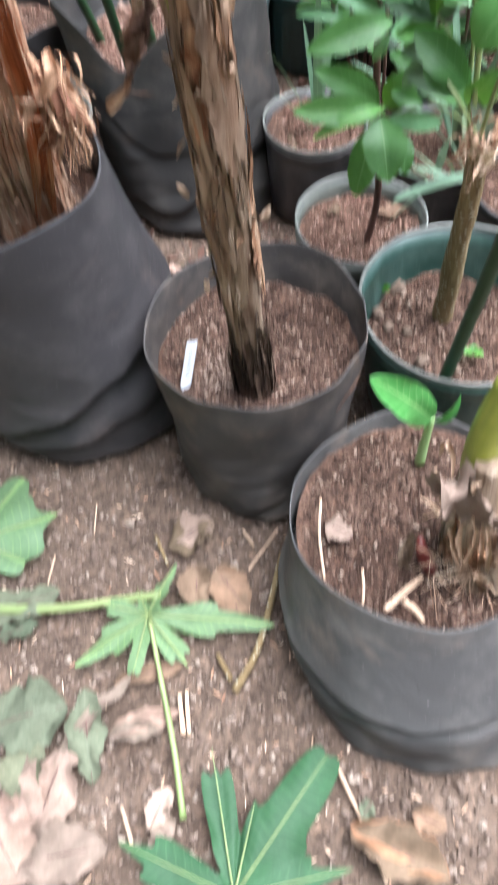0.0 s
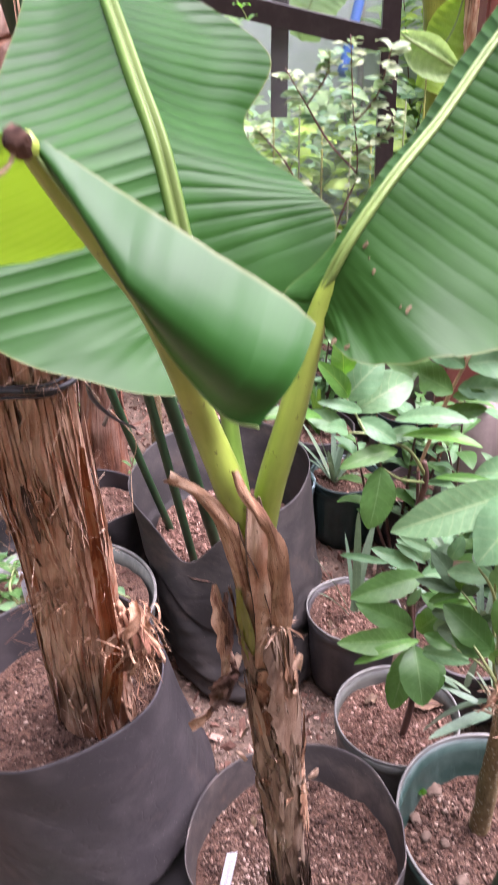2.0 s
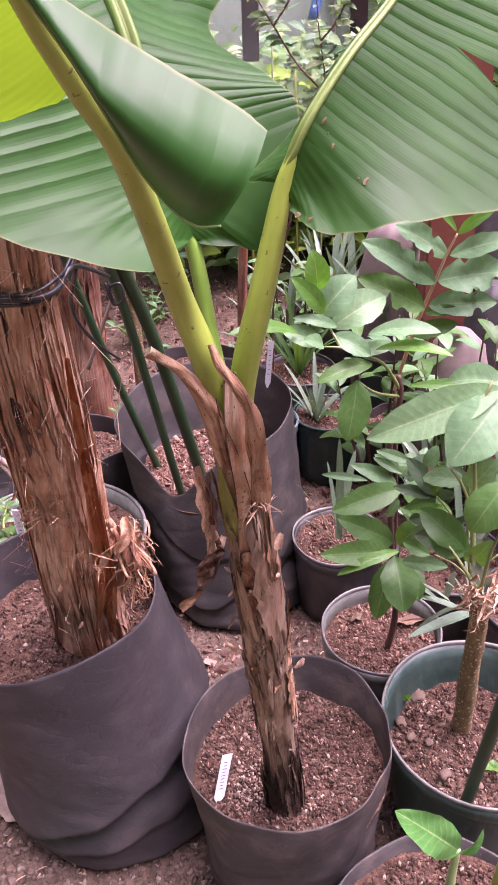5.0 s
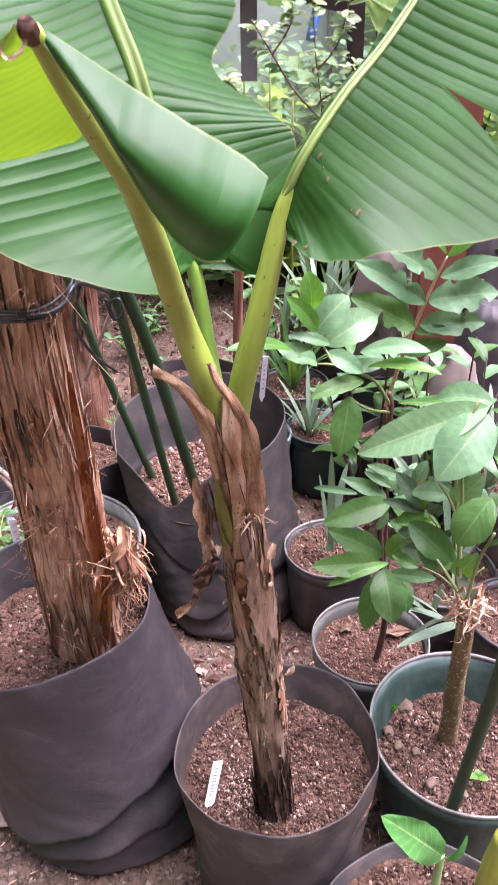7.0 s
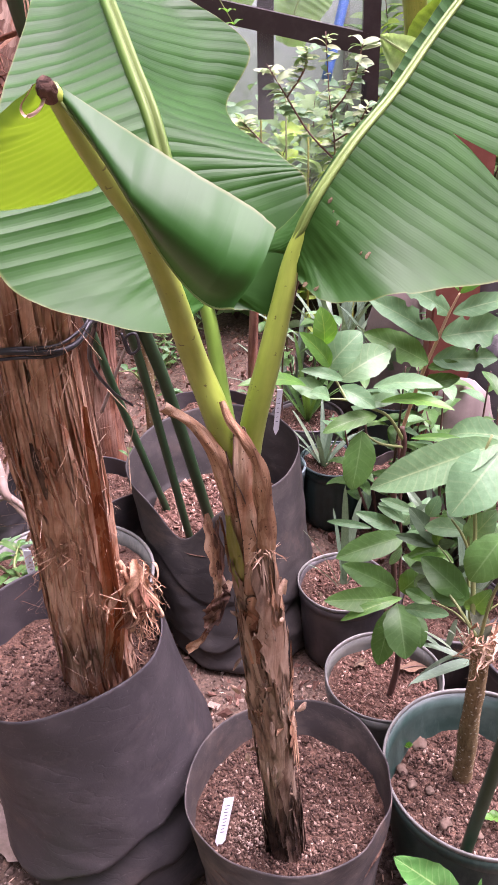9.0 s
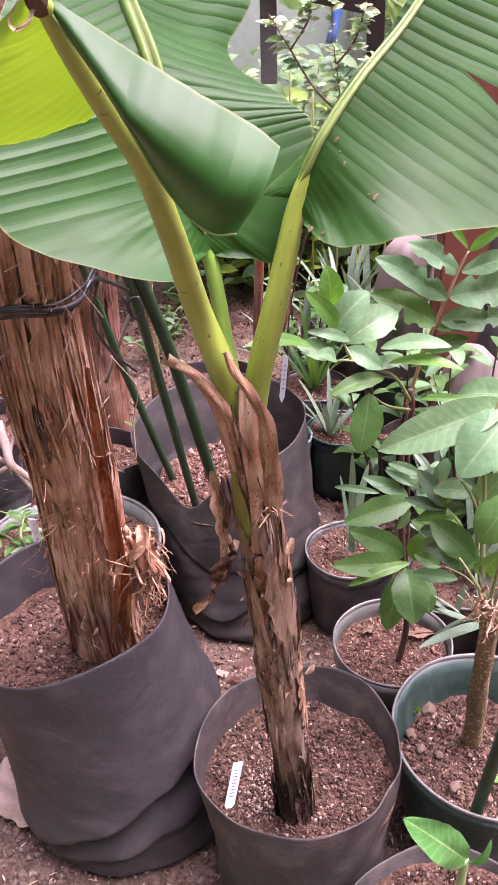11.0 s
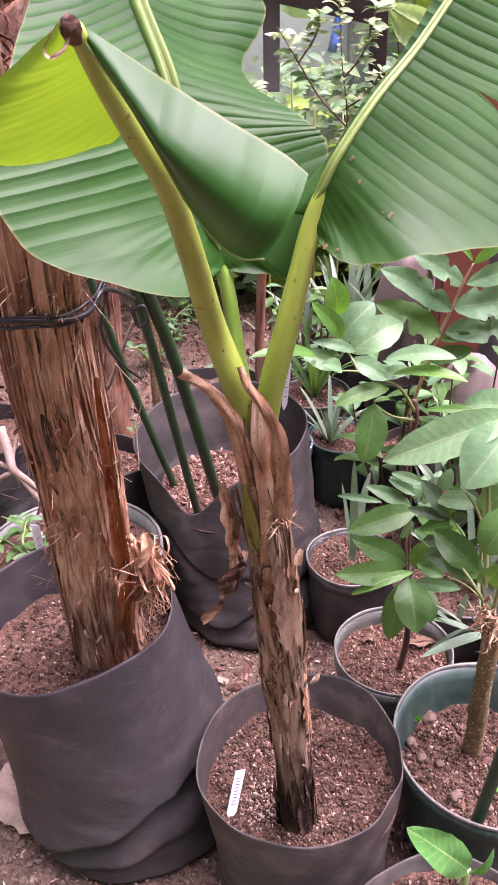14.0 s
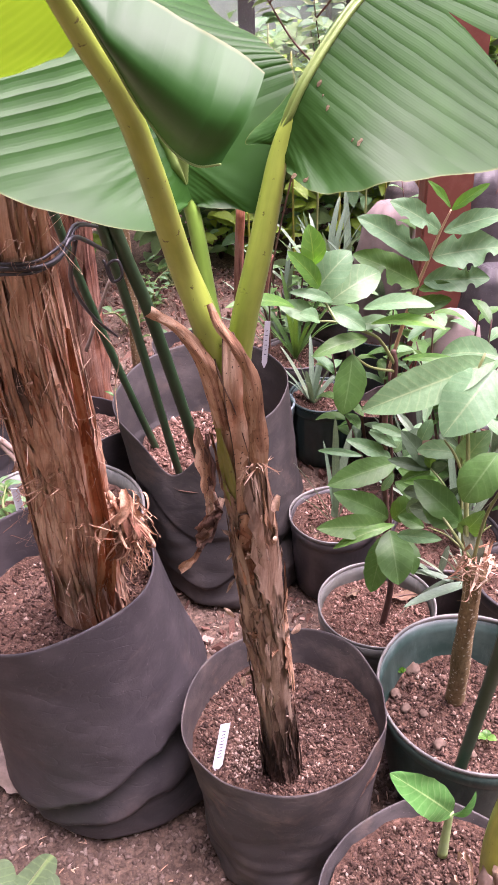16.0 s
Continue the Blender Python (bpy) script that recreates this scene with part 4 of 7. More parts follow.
# a ring of far foliage closes the place; unseen rear raised to block sky
rows = []
for h in (0.0, 0.33, 0.66, 1.0):
    rows.append([(7.5 * math.cos(a), 1.5 + 7.5 * math.sin(a), h * (5.6 - 1.4 * math.sin(a + 0.5)) + (0.5 * math.sin(9 * a) + 0.4 * math.sin(23 * a) if h > 0.5 else 0)) for a in [2 * math.pi * k / 96 for k in range(97)]])
v, f = sheet(rows)
tagged(part("backdrop", mesh("backdrop", v, f, HEDGE)), "added ring of distant green garden foliage, mostly unseen", "foliage", kind="structure")


# ---- plant bags and pots ----
# the middle bag with the young banana
main_bag = bag("plant_bag", (-0.02, 0.73), 0.125, (-0.02, 0.79), 0.163, lambda a: 0.272 + 0.002 * math.sin(a) - 0.01 * math.cos(3 * a + 0.6) + 0.012 * math.exp((math.cos(a - 0.15) - 1) / 0.011),
               "soft black plastic plant bag with a wavy mouth, standing on earth", 2.0, BAG_WORN, 0.004, pinches=((-0.5, 0.05, -0.016), (0.05, 0.02, -0.004), (3.5, 0.03, 0.006), (-1.9, 0.03, -0.006)))
soil_fill(main_bag, (-0.02, 0.78), 0.155, 0.2, 5, 6500, size=(0.0008, 0.0045))

g = random.Random(77)
v, f = crumbs(800, lambda g: (g.uniform(-0.125, -0.03), g.triangular(-0.035, 0.1, 0.01), 0.203 + g.uniform(0, 0.003)), (0.001, 0.0036), g, 0.8)
tagged(part("pumice_grit", mesh("pumice_grit", v, f, GRIT), main_bag, "pale pinkish grit on the soil"), kind="stuff")

# the large bag with the old banana stem
big_bag = bag("plant_bag", (-0.317, 0.9), 0.183, (-0.415, 0.94), 0.176, lambda a: 0.418 + 0.012 * math.sin(a) + 0.025 * math.exp((math.cos(a - 1.1) - 1) / 0.25) + 0.03 * math.exp((math.cos(a + 0.95) - 1) / 0.3),
              "large black plastic plant bag, creased at its foot", 4.0, BAG, 0.0022, 0.0, hangs=((0.3, 0.17, -1.5708, 0.024), (0.1, 0.12, -2.1, 0.01)))
soil_fill(big_bag, (-0.397, 0.932), 0.17, 0.32, 6, 3600, size=(0.0008, 0.0045))

# the low bag with the dug-up corm
low_bag = bag("plant_bag", (0.214, 0.385), 0.172, (0.188, 0.502), 0.168, lambda a: 0.212 - 0.02 * math.sin(a) - 0.012 * math.cos(2 * a) + 0.006 * math.sin(5 * a),
              "low black plastic plant bag, dusty, with a folded-down mouth", 7.0, BAG_GREY, 0.0035, 0.0, belly=0.008, hangs=((0.55, 0.1, -0.6, 0.021), (0.25, -0.1, 0.4, 0.004)))
soil_fill(low_bag, (0.19, 0.496), 0.164, 0.168, 7, 6000, size=(0.0008, 0.0048))

# the tall bag behind, with stakes
tall_bag = bag("plant_bag", (-0.14, 1.43), 0.17, (-0.21, 1.56), 0.2, lambda a: 0.418 + 0.013 * math.cos(a) + 0.02 * math.sin(a) - 0.085 * math.exp(-((a - 4.45) / 0.33) ** 2),
               "tall black plastic plant bag with a sagging mouth, holding stakes", 9.0, BAG_DARK, 0.004, 0.0, hangs=((0.26, 0.12, -1.2, 0.007), (0.5, -0.2, -1.6, 0.004)))
soil_fill(tall_bag, (-0.184, 1.512), 0.174, 0.268, 8, 2600, bit=BARK_BITS, size=(0.0015, 0.0075))

green_pot = pot("plant_pot", (0.295, 0.845), 0.163, 0.125, 0.25, "dark green plastic pot with a worn pale rim", GREEN_POT, RIM_GREY, 0.002)
soil_fill(green_pot, (0.295, 0.845), 0.15, 0.14, 9, 5000, size=(0.0008, 0.0048))
pale_pot = pot("plant_pot", (0.157, 1.088), 0.115, 0.095, 0.2, "milky grey plastic pot with a thin rim", PALE_POT, RIM_GREY, 0.0012)
soil_fill(pale_pot, (0.157, 1.088), 0.107, 0.15, 10, 2000, bit=BARK_BITS)
black_pot = pot("plant_pot", (0.092, 1.368), 0.1, 0.085, 0.2, "black plastic pot with a grey rim", BLACK_POT, RIM_GREY, 0.001)
soil_fill(black_pot, (0.092, 1.368), 0.094, 0.165, 11, 800, bit=BARK_BITS, size=(0.0014, 0.006))
rib_pot = pot("plant_pot", (0.093, 1.9), 0.093, 0.082, 0.2, "ribbed dark green plastic pot", DARK_POT, DARK_POT, 0.004, 22)
soil_fill(rib_pot, (0.093, 1.9), 0.087, 0.17, 12, 600, bit=BARK_BITS)

# ---- the young banana ----
STEM = [(-0.026, 0.73, 0.17), (-0.035, 0.7, 0.379), (-0.046, 0.65, 0.652), (-0.054, 0.61, 0.816), (-0.06, 0.58, 0.921), (-0.064, 0.56, 1.0)]
STEM_R = [0.026, 0.0235, 0.0215, 0.02, 0.0165, 0.015]
banana = thing("banana_plant", (-0.026, 0.73, 0.2), "young banana plant with a dry brown stem and pleated green leaves", "banana plant")
limb("stem", STEM, STEM_R, STEM_BARK, banana, "dry fibrous brown false stem", n=120, seg=72, rough=0.002, grain=46)
rng = random.Random(3)
for k in range(17):
    peel(banana, STEM, STEM_R, rng.uniform(3.0, 6.4), rng.uniform(0.7, 1.3), rng.uniform(0.14, 0.3), rng.uniform(0.42, 0.62), rng.choice((0.0, 0.0, 0.002, 0.005)), rng.choice((STEM_BARK, STEM_BARK, STEM_BARK, SHEATH_NEW)), k + 40, lift=0.0012)
for k in range(12):
    peel(banana, STEM, STEM_R, rng.uniform(3.0, 6.4), rng.uniform(0.25, 0.7), rng.uniform(0.03, 0.1), rng.uniform(0.5, 0.85), rng.choice((0.0, 0.003, 0.007)), rng.choice((STEM_BARK, SHEATH_NEW)), k + 400)
limb("petiole", [(-0.06, 0.575, 0.9), (-0.068, 0.566, 0.983), (-0.078, 0.545, 1.053), (-0.092, 0.532, 1.110), (-0.096, 0.468, 1.188), (-0.099, 0.410, 1.246), (-0.109, 0.385, 1.277), (-0.117, 0.360, 1.306), (-0.120, 0.333, 1.330)], [0.006, 0.0115, 0.012, 0.0104, 0.0088, 0.0072, 0.0062, 0.0052, 0.004], PETIOLE, banana, "yellow-green petiole with a cut brown end", n=50, seg=16)
limb("petiole", [(-0.058, 0.575, 0.91), (-0.055, 0.566, 0.996), (-0.048, 0.560, 1.045), (-0.035, 0.558, 1.098), (-0.024, 0.560, 1.146), (-0.017, 0.562, 1.178), (-0.010, 0.563, 1.200), (0.001, 0.568, 1.222)], [0.007, 0.0105, 0.011, 0.0102, 0.0088, 0.0072, 0.0052, 0.0024], PETIOLE, banana, "pale green petiole", n=44, seg=16)
limb("petiole", [(-0.06, 0.58, 0.92), (-0.065, 0.565, 0.996), (-0.077, 0.585, 1.054), (-0.086, 0.590, 1.125), (-0.096, 0.594, 1.160), (-0.099, 0.603, 1.190), (-0.104, 0.612, 1.206)], [0.005, 0.006, 0.0066, 0.0064, 0.0055, 0.004, 0.0015], PETIOLE_YOUNG, banana, "slender fresh green petiole", n=36)

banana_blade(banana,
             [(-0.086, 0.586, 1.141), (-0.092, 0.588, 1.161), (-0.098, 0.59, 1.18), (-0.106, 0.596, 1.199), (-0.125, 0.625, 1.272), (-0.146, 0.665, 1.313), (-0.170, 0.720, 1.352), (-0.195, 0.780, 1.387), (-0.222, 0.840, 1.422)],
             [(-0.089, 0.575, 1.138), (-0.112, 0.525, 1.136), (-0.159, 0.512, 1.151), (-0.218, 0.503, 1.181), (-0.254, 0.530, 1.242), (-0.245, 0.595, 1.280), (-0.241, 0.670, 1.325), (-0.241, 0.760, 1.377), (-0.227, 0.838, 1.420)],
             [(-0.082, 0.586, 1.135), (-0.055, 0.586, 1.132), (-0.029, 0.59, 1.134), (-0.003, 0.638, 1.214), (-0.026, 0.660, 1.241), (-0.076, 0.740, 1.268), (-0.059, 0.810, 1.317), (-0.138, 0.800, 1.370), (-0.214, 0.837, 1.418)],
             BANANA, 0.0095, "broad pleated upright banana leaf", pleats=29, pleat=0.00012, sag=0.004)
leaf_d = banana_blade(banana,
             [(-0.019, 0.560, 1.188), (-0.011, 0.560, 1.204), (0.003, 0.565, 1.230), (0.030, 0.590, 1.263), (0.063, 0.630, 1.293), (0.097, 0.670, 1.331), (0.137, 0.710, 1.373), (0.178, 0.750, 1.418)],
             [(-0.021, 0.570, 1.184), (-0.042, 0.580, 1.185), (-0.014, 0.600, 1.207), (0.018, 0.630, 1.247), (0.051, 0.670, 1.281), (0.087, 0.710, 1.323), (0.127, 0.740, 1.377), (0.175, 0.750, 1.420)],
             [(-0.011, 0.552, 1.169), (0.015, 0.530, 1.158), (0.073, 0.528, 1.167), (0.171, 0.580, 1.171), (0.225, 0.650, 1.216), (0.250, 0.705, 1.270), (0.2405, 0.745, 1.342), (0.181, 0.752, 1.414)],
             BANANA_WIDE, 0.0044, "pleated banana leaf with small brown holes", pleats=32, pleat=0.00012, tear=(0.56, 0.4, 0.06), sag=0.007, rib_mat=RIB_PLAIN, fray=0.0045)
for k, (a, b, w) in enumerate((((0.002, 0.300, 1.288), (0.026, 0.900, 1.147), 0.0045), ((0.006, 0.300, 1.278), (0.034, 0.900, 1.121), 0.004), ((0.019, 0.300, 1.264), (0.072, 0.900, 1.082), 0.005), ((0.004, 0.300, 1.283), (0.029, 0.900, 1.134), 0.002), ((-0.008, 0.300, 1.251), (-0.003, 0.900, 1.047), 0.006), ((-0.003, 0.300, 1.249), (0.011, 0.900, 1.041), 0.004), ((0.016, 0.300, 1.265), (0.064, 0.900, 1.085), 0.0025))):
    scar(leaf_d, a, b, w * 0.7, k)
banana_blade(banana,
             [(-0.1188, 0.336, 1.3269), (-0.1015, 0.334, 1.3017), (-0.0871, 0.328, 1.2782), (-0.0766, 0.329, 1.2569), (-0.0639, 0.327, 1.2398), (-0.0519, 0.313, 1.2361), (-0.0405, 0.302, 1.2392)],
             None,
             [(-0.1172, 0.338, 1.3306), (-0.0983, 0.337, 1.3183), (-0.0767, 0.338, 1.3037), (-0.0532, 0.331, 1.2907), (-0.0316, 0.323, 1.2796), (-0.0211, 0.318, 1.2718)],
             BANANA_SMOOTH, 0.0009, "banana leaf half, folded down, smooth and waxy", pleats=12, pleat=0.0001, sag=0.0, wave=0.0008, bulge=(0.0, -0.022, -0.008), fray=0.0003, crest=1.5)
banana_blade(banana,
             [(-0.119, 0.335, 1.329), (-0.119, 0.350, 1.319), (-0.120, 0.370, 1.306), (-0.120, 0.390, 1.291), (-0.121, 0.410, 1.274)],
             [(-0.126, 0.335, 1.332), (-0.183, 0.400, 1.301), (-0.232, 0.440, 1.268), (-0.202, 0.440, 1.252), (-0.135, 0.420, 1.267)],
             None, BANANA_THIN_LIT, 0.001, "lit leaf half, bright yellow-green", pleats=18, pleat=0.0002, sag=0.006)

# ---- the old banana stem ----
BIG = [(-0.357, 0.980, 0.230), (-0.349, 0.930, 0.493), (-0.334, 0.880, 0.698), (-0.325, 0.830, 0.867), (-0.315, 0.790, 1.009), (-0.306, 0.765, 1.085), (-0.290, 0.730, 1.200)]
BIG_R = [0.061, 0.054, 0.05, 0.046, 0.043, 0.042, 0.04]
old_banana = thing("banana_plant", BIG[0], "thick old banana stem wrapped in reddish-brown dry fibre", "banana plant")
limb("stem", BIG, BIG_R, BIG_BARK, old_banana, n=130, seg=90, rough=0.009, grain=24)
for k in range(46):
    peel(old_banana, BIG, BIG_R, rng.uniform(3.2, 6.3), rng.uniform(0.2, 0.5), rng.uniform(0.2, 0.6), rng.uniform(0.3, 0.8), rng.choice((0.0, 0.0, 0.002, 0.006)), BIG_BARK, k + 90, lift=0.004)

# ---- stakes ----
def stake(points, r, label):
    o = thing("plant_stake", points[0], label, "stake", "green stakes")
    limb("rod", points, [r] * len(points), STAKE, o, n=30, seg=12)
    return o


stake([(-0.250, 1.420, 0.238), (-0.286, 1.280, 0.706), (-0.300, 1.210, 0.889), (-0.307, 1.140, 1.033)], 0.0085, "dark green coated garden stake stuck in a bag")
stake([(-0.203, 1.482, 0.220), (-0.210, 1.460, 0.281), (-0.255, 1.310, 0.691), (-0.280, 1.235, 0.864), (-0.294, 1.165, 1.004)], 0.012, "thick dark green coated garden stake stuck in a bag")
stake([(-0.313, 1.542, 0.220), (-0.328, 1.520, 0.302), (-0.382, 1.440, 0.600), (-0.408, 1.370, 0.811), (-0.421, 1.300, 0.989)], 0.0085, "dark green coated garden stake stuck in a bag")
stake([(0.248, 0.740, 0.124), (0.255, 0.680, 0.469), (0.249, 0.630, 0.671)], 0.0095, "dark green coated garden stake stuck in a pot")

# ---- window wall ----
window = thing("window_1", (0, 2.7, 0), "dark brown metal window frame with clear panes", "window", kind="structure")
for name, a, b, w in (("post", (0.200, 2.700, 1.863), (0.213, 2.700, 0.708), 0.052), ("post", (-0.318, 2.750, 1.912), (-0.354, 2.750, 1.199), 0.046), ("post", (-0.115, 2.950, 1.933), (-0.125, 2.950, 0.952), 0.055), ("rail", (-0.498, 2.770, 1.347), (0.196, 2.700, 1.194), 0.06)):
    o = window.location
    v, f, u = tube([Vector(a) - o, Vector(b) - o], [w / 2 * 1.41] * 2, n=2, seg=4)
    part(name, mesh(name, v, f, FRAME_METAL, u, False), window)
for corners in (((-0.285, 2.740, 1.908), (0.174, 2.700, 1.865), (0.191, 2.700, 1.221), (-0.329, 2.740, 1.334)), ((-0.333, 2.740, 1.279), (0.192, 2.700, 1.157), (0.199, 2.700, 0.652), (-0.360, 2.740, 0.661)), ((-0.592, 2.760, 1.935), (-0.343, 2.750, 1.914), (-0.372, 2.750, 1.344), (-0.668, 2.760, 1.392))):
    P4 = [Vector(c) - window.location for c in corners]
    V = P4 + [p + Vector((0, 0.004, 0)) for p in P4]
    pane = part("pane", mesh("pane", V, [(3, 2, 1, 0), (4, 5, 6, 7), (0, 1, 5, 4), (1, 2, 6, 5), (2, 3, 7, 6), (3, 0, 4, 7)], GLASS, smooth=False), window)
    pane.visible_shadow = False
box("latch", (0.014, 0.01, 0.11), Vector((0.191, 2.660, 1.041)) - window.location, WIRE, window, "black recessed latch", 0.003)

# ---- details of the young banana: dry sheaths, cut end, flakes ----
cut_end = limb("cut_end", [(-0.121, 0.335, 1.327), (-0.121, 0.330, 1.330), (-0.120, 0.325, 1.333)], [0.0044, 0.0046, 0.0036], CROWN_BARK, banana, "dry brown cut end of a leaf stalk", n=10, seg=20, rough=0.0009, grain=120)
strip("dry_curl", [(-0.120, 0.330, 1.332), (-0.123, 0.325, 1.324), (-0.130, 0.325, 1.320), (-0.132, 0.325, 1.324), (-0.125, 0.325, 1.333)], [0.0022, 0.002, 0.0018, 0.0014, 0.001], FIBRE, banana, "thin curled tendril of dry leaf", twist=1.5)
wrap(banana, STEM, STEM_R, 0.8, 1.025, [2.7, 2.8, 2.9, 3.1, 3.5], [5.4, 5.35, 5.2, 4.9, 4.2], 0.002, SHEATH_NEW, label="spotted tan dry sheath", seed=2, edge=0.0007)
wrap(banana, STEM, STEM_R, 0.79, 1.045, [4.2, 4.4, 4.6, 4.55, 4.7], [6.8, 6.6, 6.3, 5.8, 5.1], 0.0036, SHEATH_NEW, label="spotted tan dry sheath", seed=5, edge=0.0007)
wrap(banana, STEM, STEM_R, 0.7, 0.825, [4.2, 4.1, 4.2, 4.4], [6.7, 6.6, 6.5, 6.4], 0.0045, SHEATH_NEW, label="torn tan sheath collar", seed=7, edge=0.001)
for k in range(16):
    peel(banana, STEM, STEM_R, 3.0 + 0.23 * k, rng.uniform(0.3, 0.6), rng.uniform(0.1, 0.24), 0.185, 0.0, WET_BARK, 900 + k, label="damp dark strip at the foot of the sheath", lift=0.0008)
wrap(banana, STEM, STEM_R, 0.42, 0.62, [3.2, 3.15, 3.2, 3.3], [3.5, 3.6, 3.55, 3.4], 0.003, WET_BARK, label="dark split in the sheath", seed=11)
strip("dry_sheath", [(-0.066, 0.566, 0.915), (-0.070, 0.549, 0.965), (-0.078, 0.537, 1.014), (-0.091, 0.530, 1.046), (-0.105, 0.525, 1.063), (-0.118, 0.520, 1.074)], [0.006, 0.019, 0.016, 0.011, 0.008, 0.01], SHEATH_NEW, banana, "torn dry sheath tip bent outwards", twist=0.6, curl=0.35)
strip("dry_sheath", [(-0.072, 0.525, 1.078), (-0.066, 0.520, 1.063), (-0.054, 0.515, 1.045), (-0.045, 0.520, 1.018), (-0.043, 0.535, 0.968), (-0.043, 0.550, 0.910)], [0.005, 0.008, 0.01, 0.014, 0.02, 0.02], SHEATH_NEW, banana, "torn dry sheath clasping the leaf stalks", twist=0.5, curl=-0.35)
strip("dry_sheath", [(-0.0958, 0.5680, 0.9384), (-0.0910, 0.5620, 0.9168), (-0.0880, 0.5600, 0.8848), (-0.0868, 0.5600, 0.8534), (-0.0907, 0.5600, 0.8279)], [0.0043, 0.0130, 0.0108, 0.0081, 0.0065], SHEATH_NEW, banana, "hanging tan sheath, dried flat", n=36, twist=0.5, curl=0.5, crumple=0.002, seed=3.0)
strip("dry_sheath", [(-0.0880, 0.5620, 0.9331), (-0.0839, 0.5560, 0.9082), (-0.0822, 0.5560, 0.8744), (-0.0792, 0.5560, 0.8534)], [0.0032, 0.0076, 0.0065, 0.0043], CROWN_BARK, banana, "shrivelled dark sheath scrap", n=30, twist=-0.7, curl=-0.7, crumple=0.003, seed=9.0)
strip("dry_sheath", [(-0.0781, 0.5580, 0.8588), (-0.0826, 0.5530, 0.8473), (-0.0891, 0.5550, 0.8288), (-0.0972, 0.5580, 0.8087), (-0.1015, 0.5600, 0.7961)], [0.0050, 0.0150, 0.0190, 0.0110, 0.0030], CROWN_BARK, banana, "hanging crumpled purplish-brown sheath", n=30, twist=1.3, curl=0.6, crumple=0.0045, seed=5.0)
strip("dry_sheath", [(-0.0948, 0.5600, 0.8145), (-0.1052, 0.5610, 0.7928), (-0.1155, 0.5620, 0.7784), (-0.1227, 0.5630, 0.7685)], [0.0043, 0.0054, 0.0086, 0.0065], SHEATH_NEW, banana, "pale torn tip of a hanging sheath", n=24, twist=0.9, curl=0.5, crumple=0.002, seed=12.0)
wrap(banana, STEM, STEM_R, 0.835, 0.945, [4.05, 3.9, 3.85, 4.0], [4.25, 4.5, 4.45, 4.2], 0.0052, PETIOLE_DARK, "green_sheath", "green strip of living sheath", seed=13)
for k, p in enumerate(((-0.010, 0.665, 0.566), (-0.015, 0.665, 0.559), (-0.030, 0.610, 0.761), (-0.075, 0.630, 0.693), (-0.023, 0.580, 0.852), (-0.081, 0.650, 0.612), (-0.073, 0.690, 0.460), (-0.077, 0.690, 0.455), (-0.044, 0.590, 0.806), (-0.034, 0.630, 0.681), (-0.061, 0.660, 0.582), (-0.077, 0.575, 0.852), (-0.069, 0.600, 0.777))):
    flake(banana, p, 0.018 if k < 8 else 0.022, 500 + k, FIBRE if k % 3 else STEM_BARK)
tangle("root_fibre", banana, lambda g: Vector((-0.045, 0.555, 0.900)) + Vector((g.uniform(-0.012, 0.012), g.uniform(-0.004, 0.004), g.uniform(-0.006, 0.006))), 26, 0.016, 0.0012, random.Random(8), FIBRE, 0.0)
for k in range(16):
    h = rng.uniform(0.25, 0.78)
    x, y = (float(np.interp(h, [q[2] for q in STEM], [q[i] for q in STEM])) for i in (0, 1))
    a = rng.uniform(3.0, 6.4)
    flake(banana, (x + 0.026 * math.cos(a), y + 0.026 * math.sin(a), h), rng.uniform(0.008, 0.018), 540 + k, rng.choice((STEM_BARK, STEM_BARK, SHEATH_NEW)))

# ---- details of the old banana: fibre, peeled strips, wire ----
strip("dry_sheath", [(-0.316, 0.905, 0.381), (-0.287, 0.872, 0.535), (-0.277, 0.840, 0.698), (-0.268, 0.805, 0.848), (-0.262, 0.785, 0.939)], [0.03, 0.028, 0.02, 0.012, 0.006], bark("red_sheath", (0.2, 0.05, 0.02), (0.43, 0.13, 0.05), (0.52, 0.26, 0.13), along=0.05, cracks=0.3), old_banana, "rust-red peeled sheath", curl=-0.4)
tangle("torn_fibre", old_banana, lambda g: Vector((-0.260, 0.890, 0.559)) + Vector((g.uniform(-0.02, 0.03), g.uniform(-0.015, 0.015), g.uniform(-0.055, 0.045))), 190, 0.04, 0.002, random.Random(9), PEACH_FIBRE, 1.0, 0.8)
for k in range(48):
    b = Vector((-0.261, 0.885, 0.602)) + Vector((rng.uniform(-0.022, 0.022), rng.uniform(-0.014, 0.014), rng.uniform(-0.035, 0.03)))
    d = Vector((rng.uniform(0.1, 1.0), rng.uniform(-0.8, 0.1), rng.uniform(-0.5, 0.5)))
    e = Vector((rng.uniform(-0.5, 0.7), rng.uniform(-0.6, 0.3), -1.0))
    ln, w = rng.uniform(0.03, 0.075), rng.uniform(0.002, 0.007) if k % 2 else rng.uniform(0.007, 0.016)
    strip("torn_strip", [b, b + d * ln * 0.25, b + d * ln * 0.4 + e * ln * 0.3, b + d * ln * 0.3 + e * ln * 0.7 + Vector((rng.uniform(-0.012, 0.012), rng.uniform(-0.01, 0.01), 0)), b + e * ln],
          [w * 0.6, w, w * 1.1, w * 0.8, w * 0.2], PEACH_FIBRE if k % 6 else RED_FIBRE, old_banana, "tan torn fibre strip", twist=rng.uniform(-2.5, 2.5), curl=rng.uniform(-0.6, 0.6))


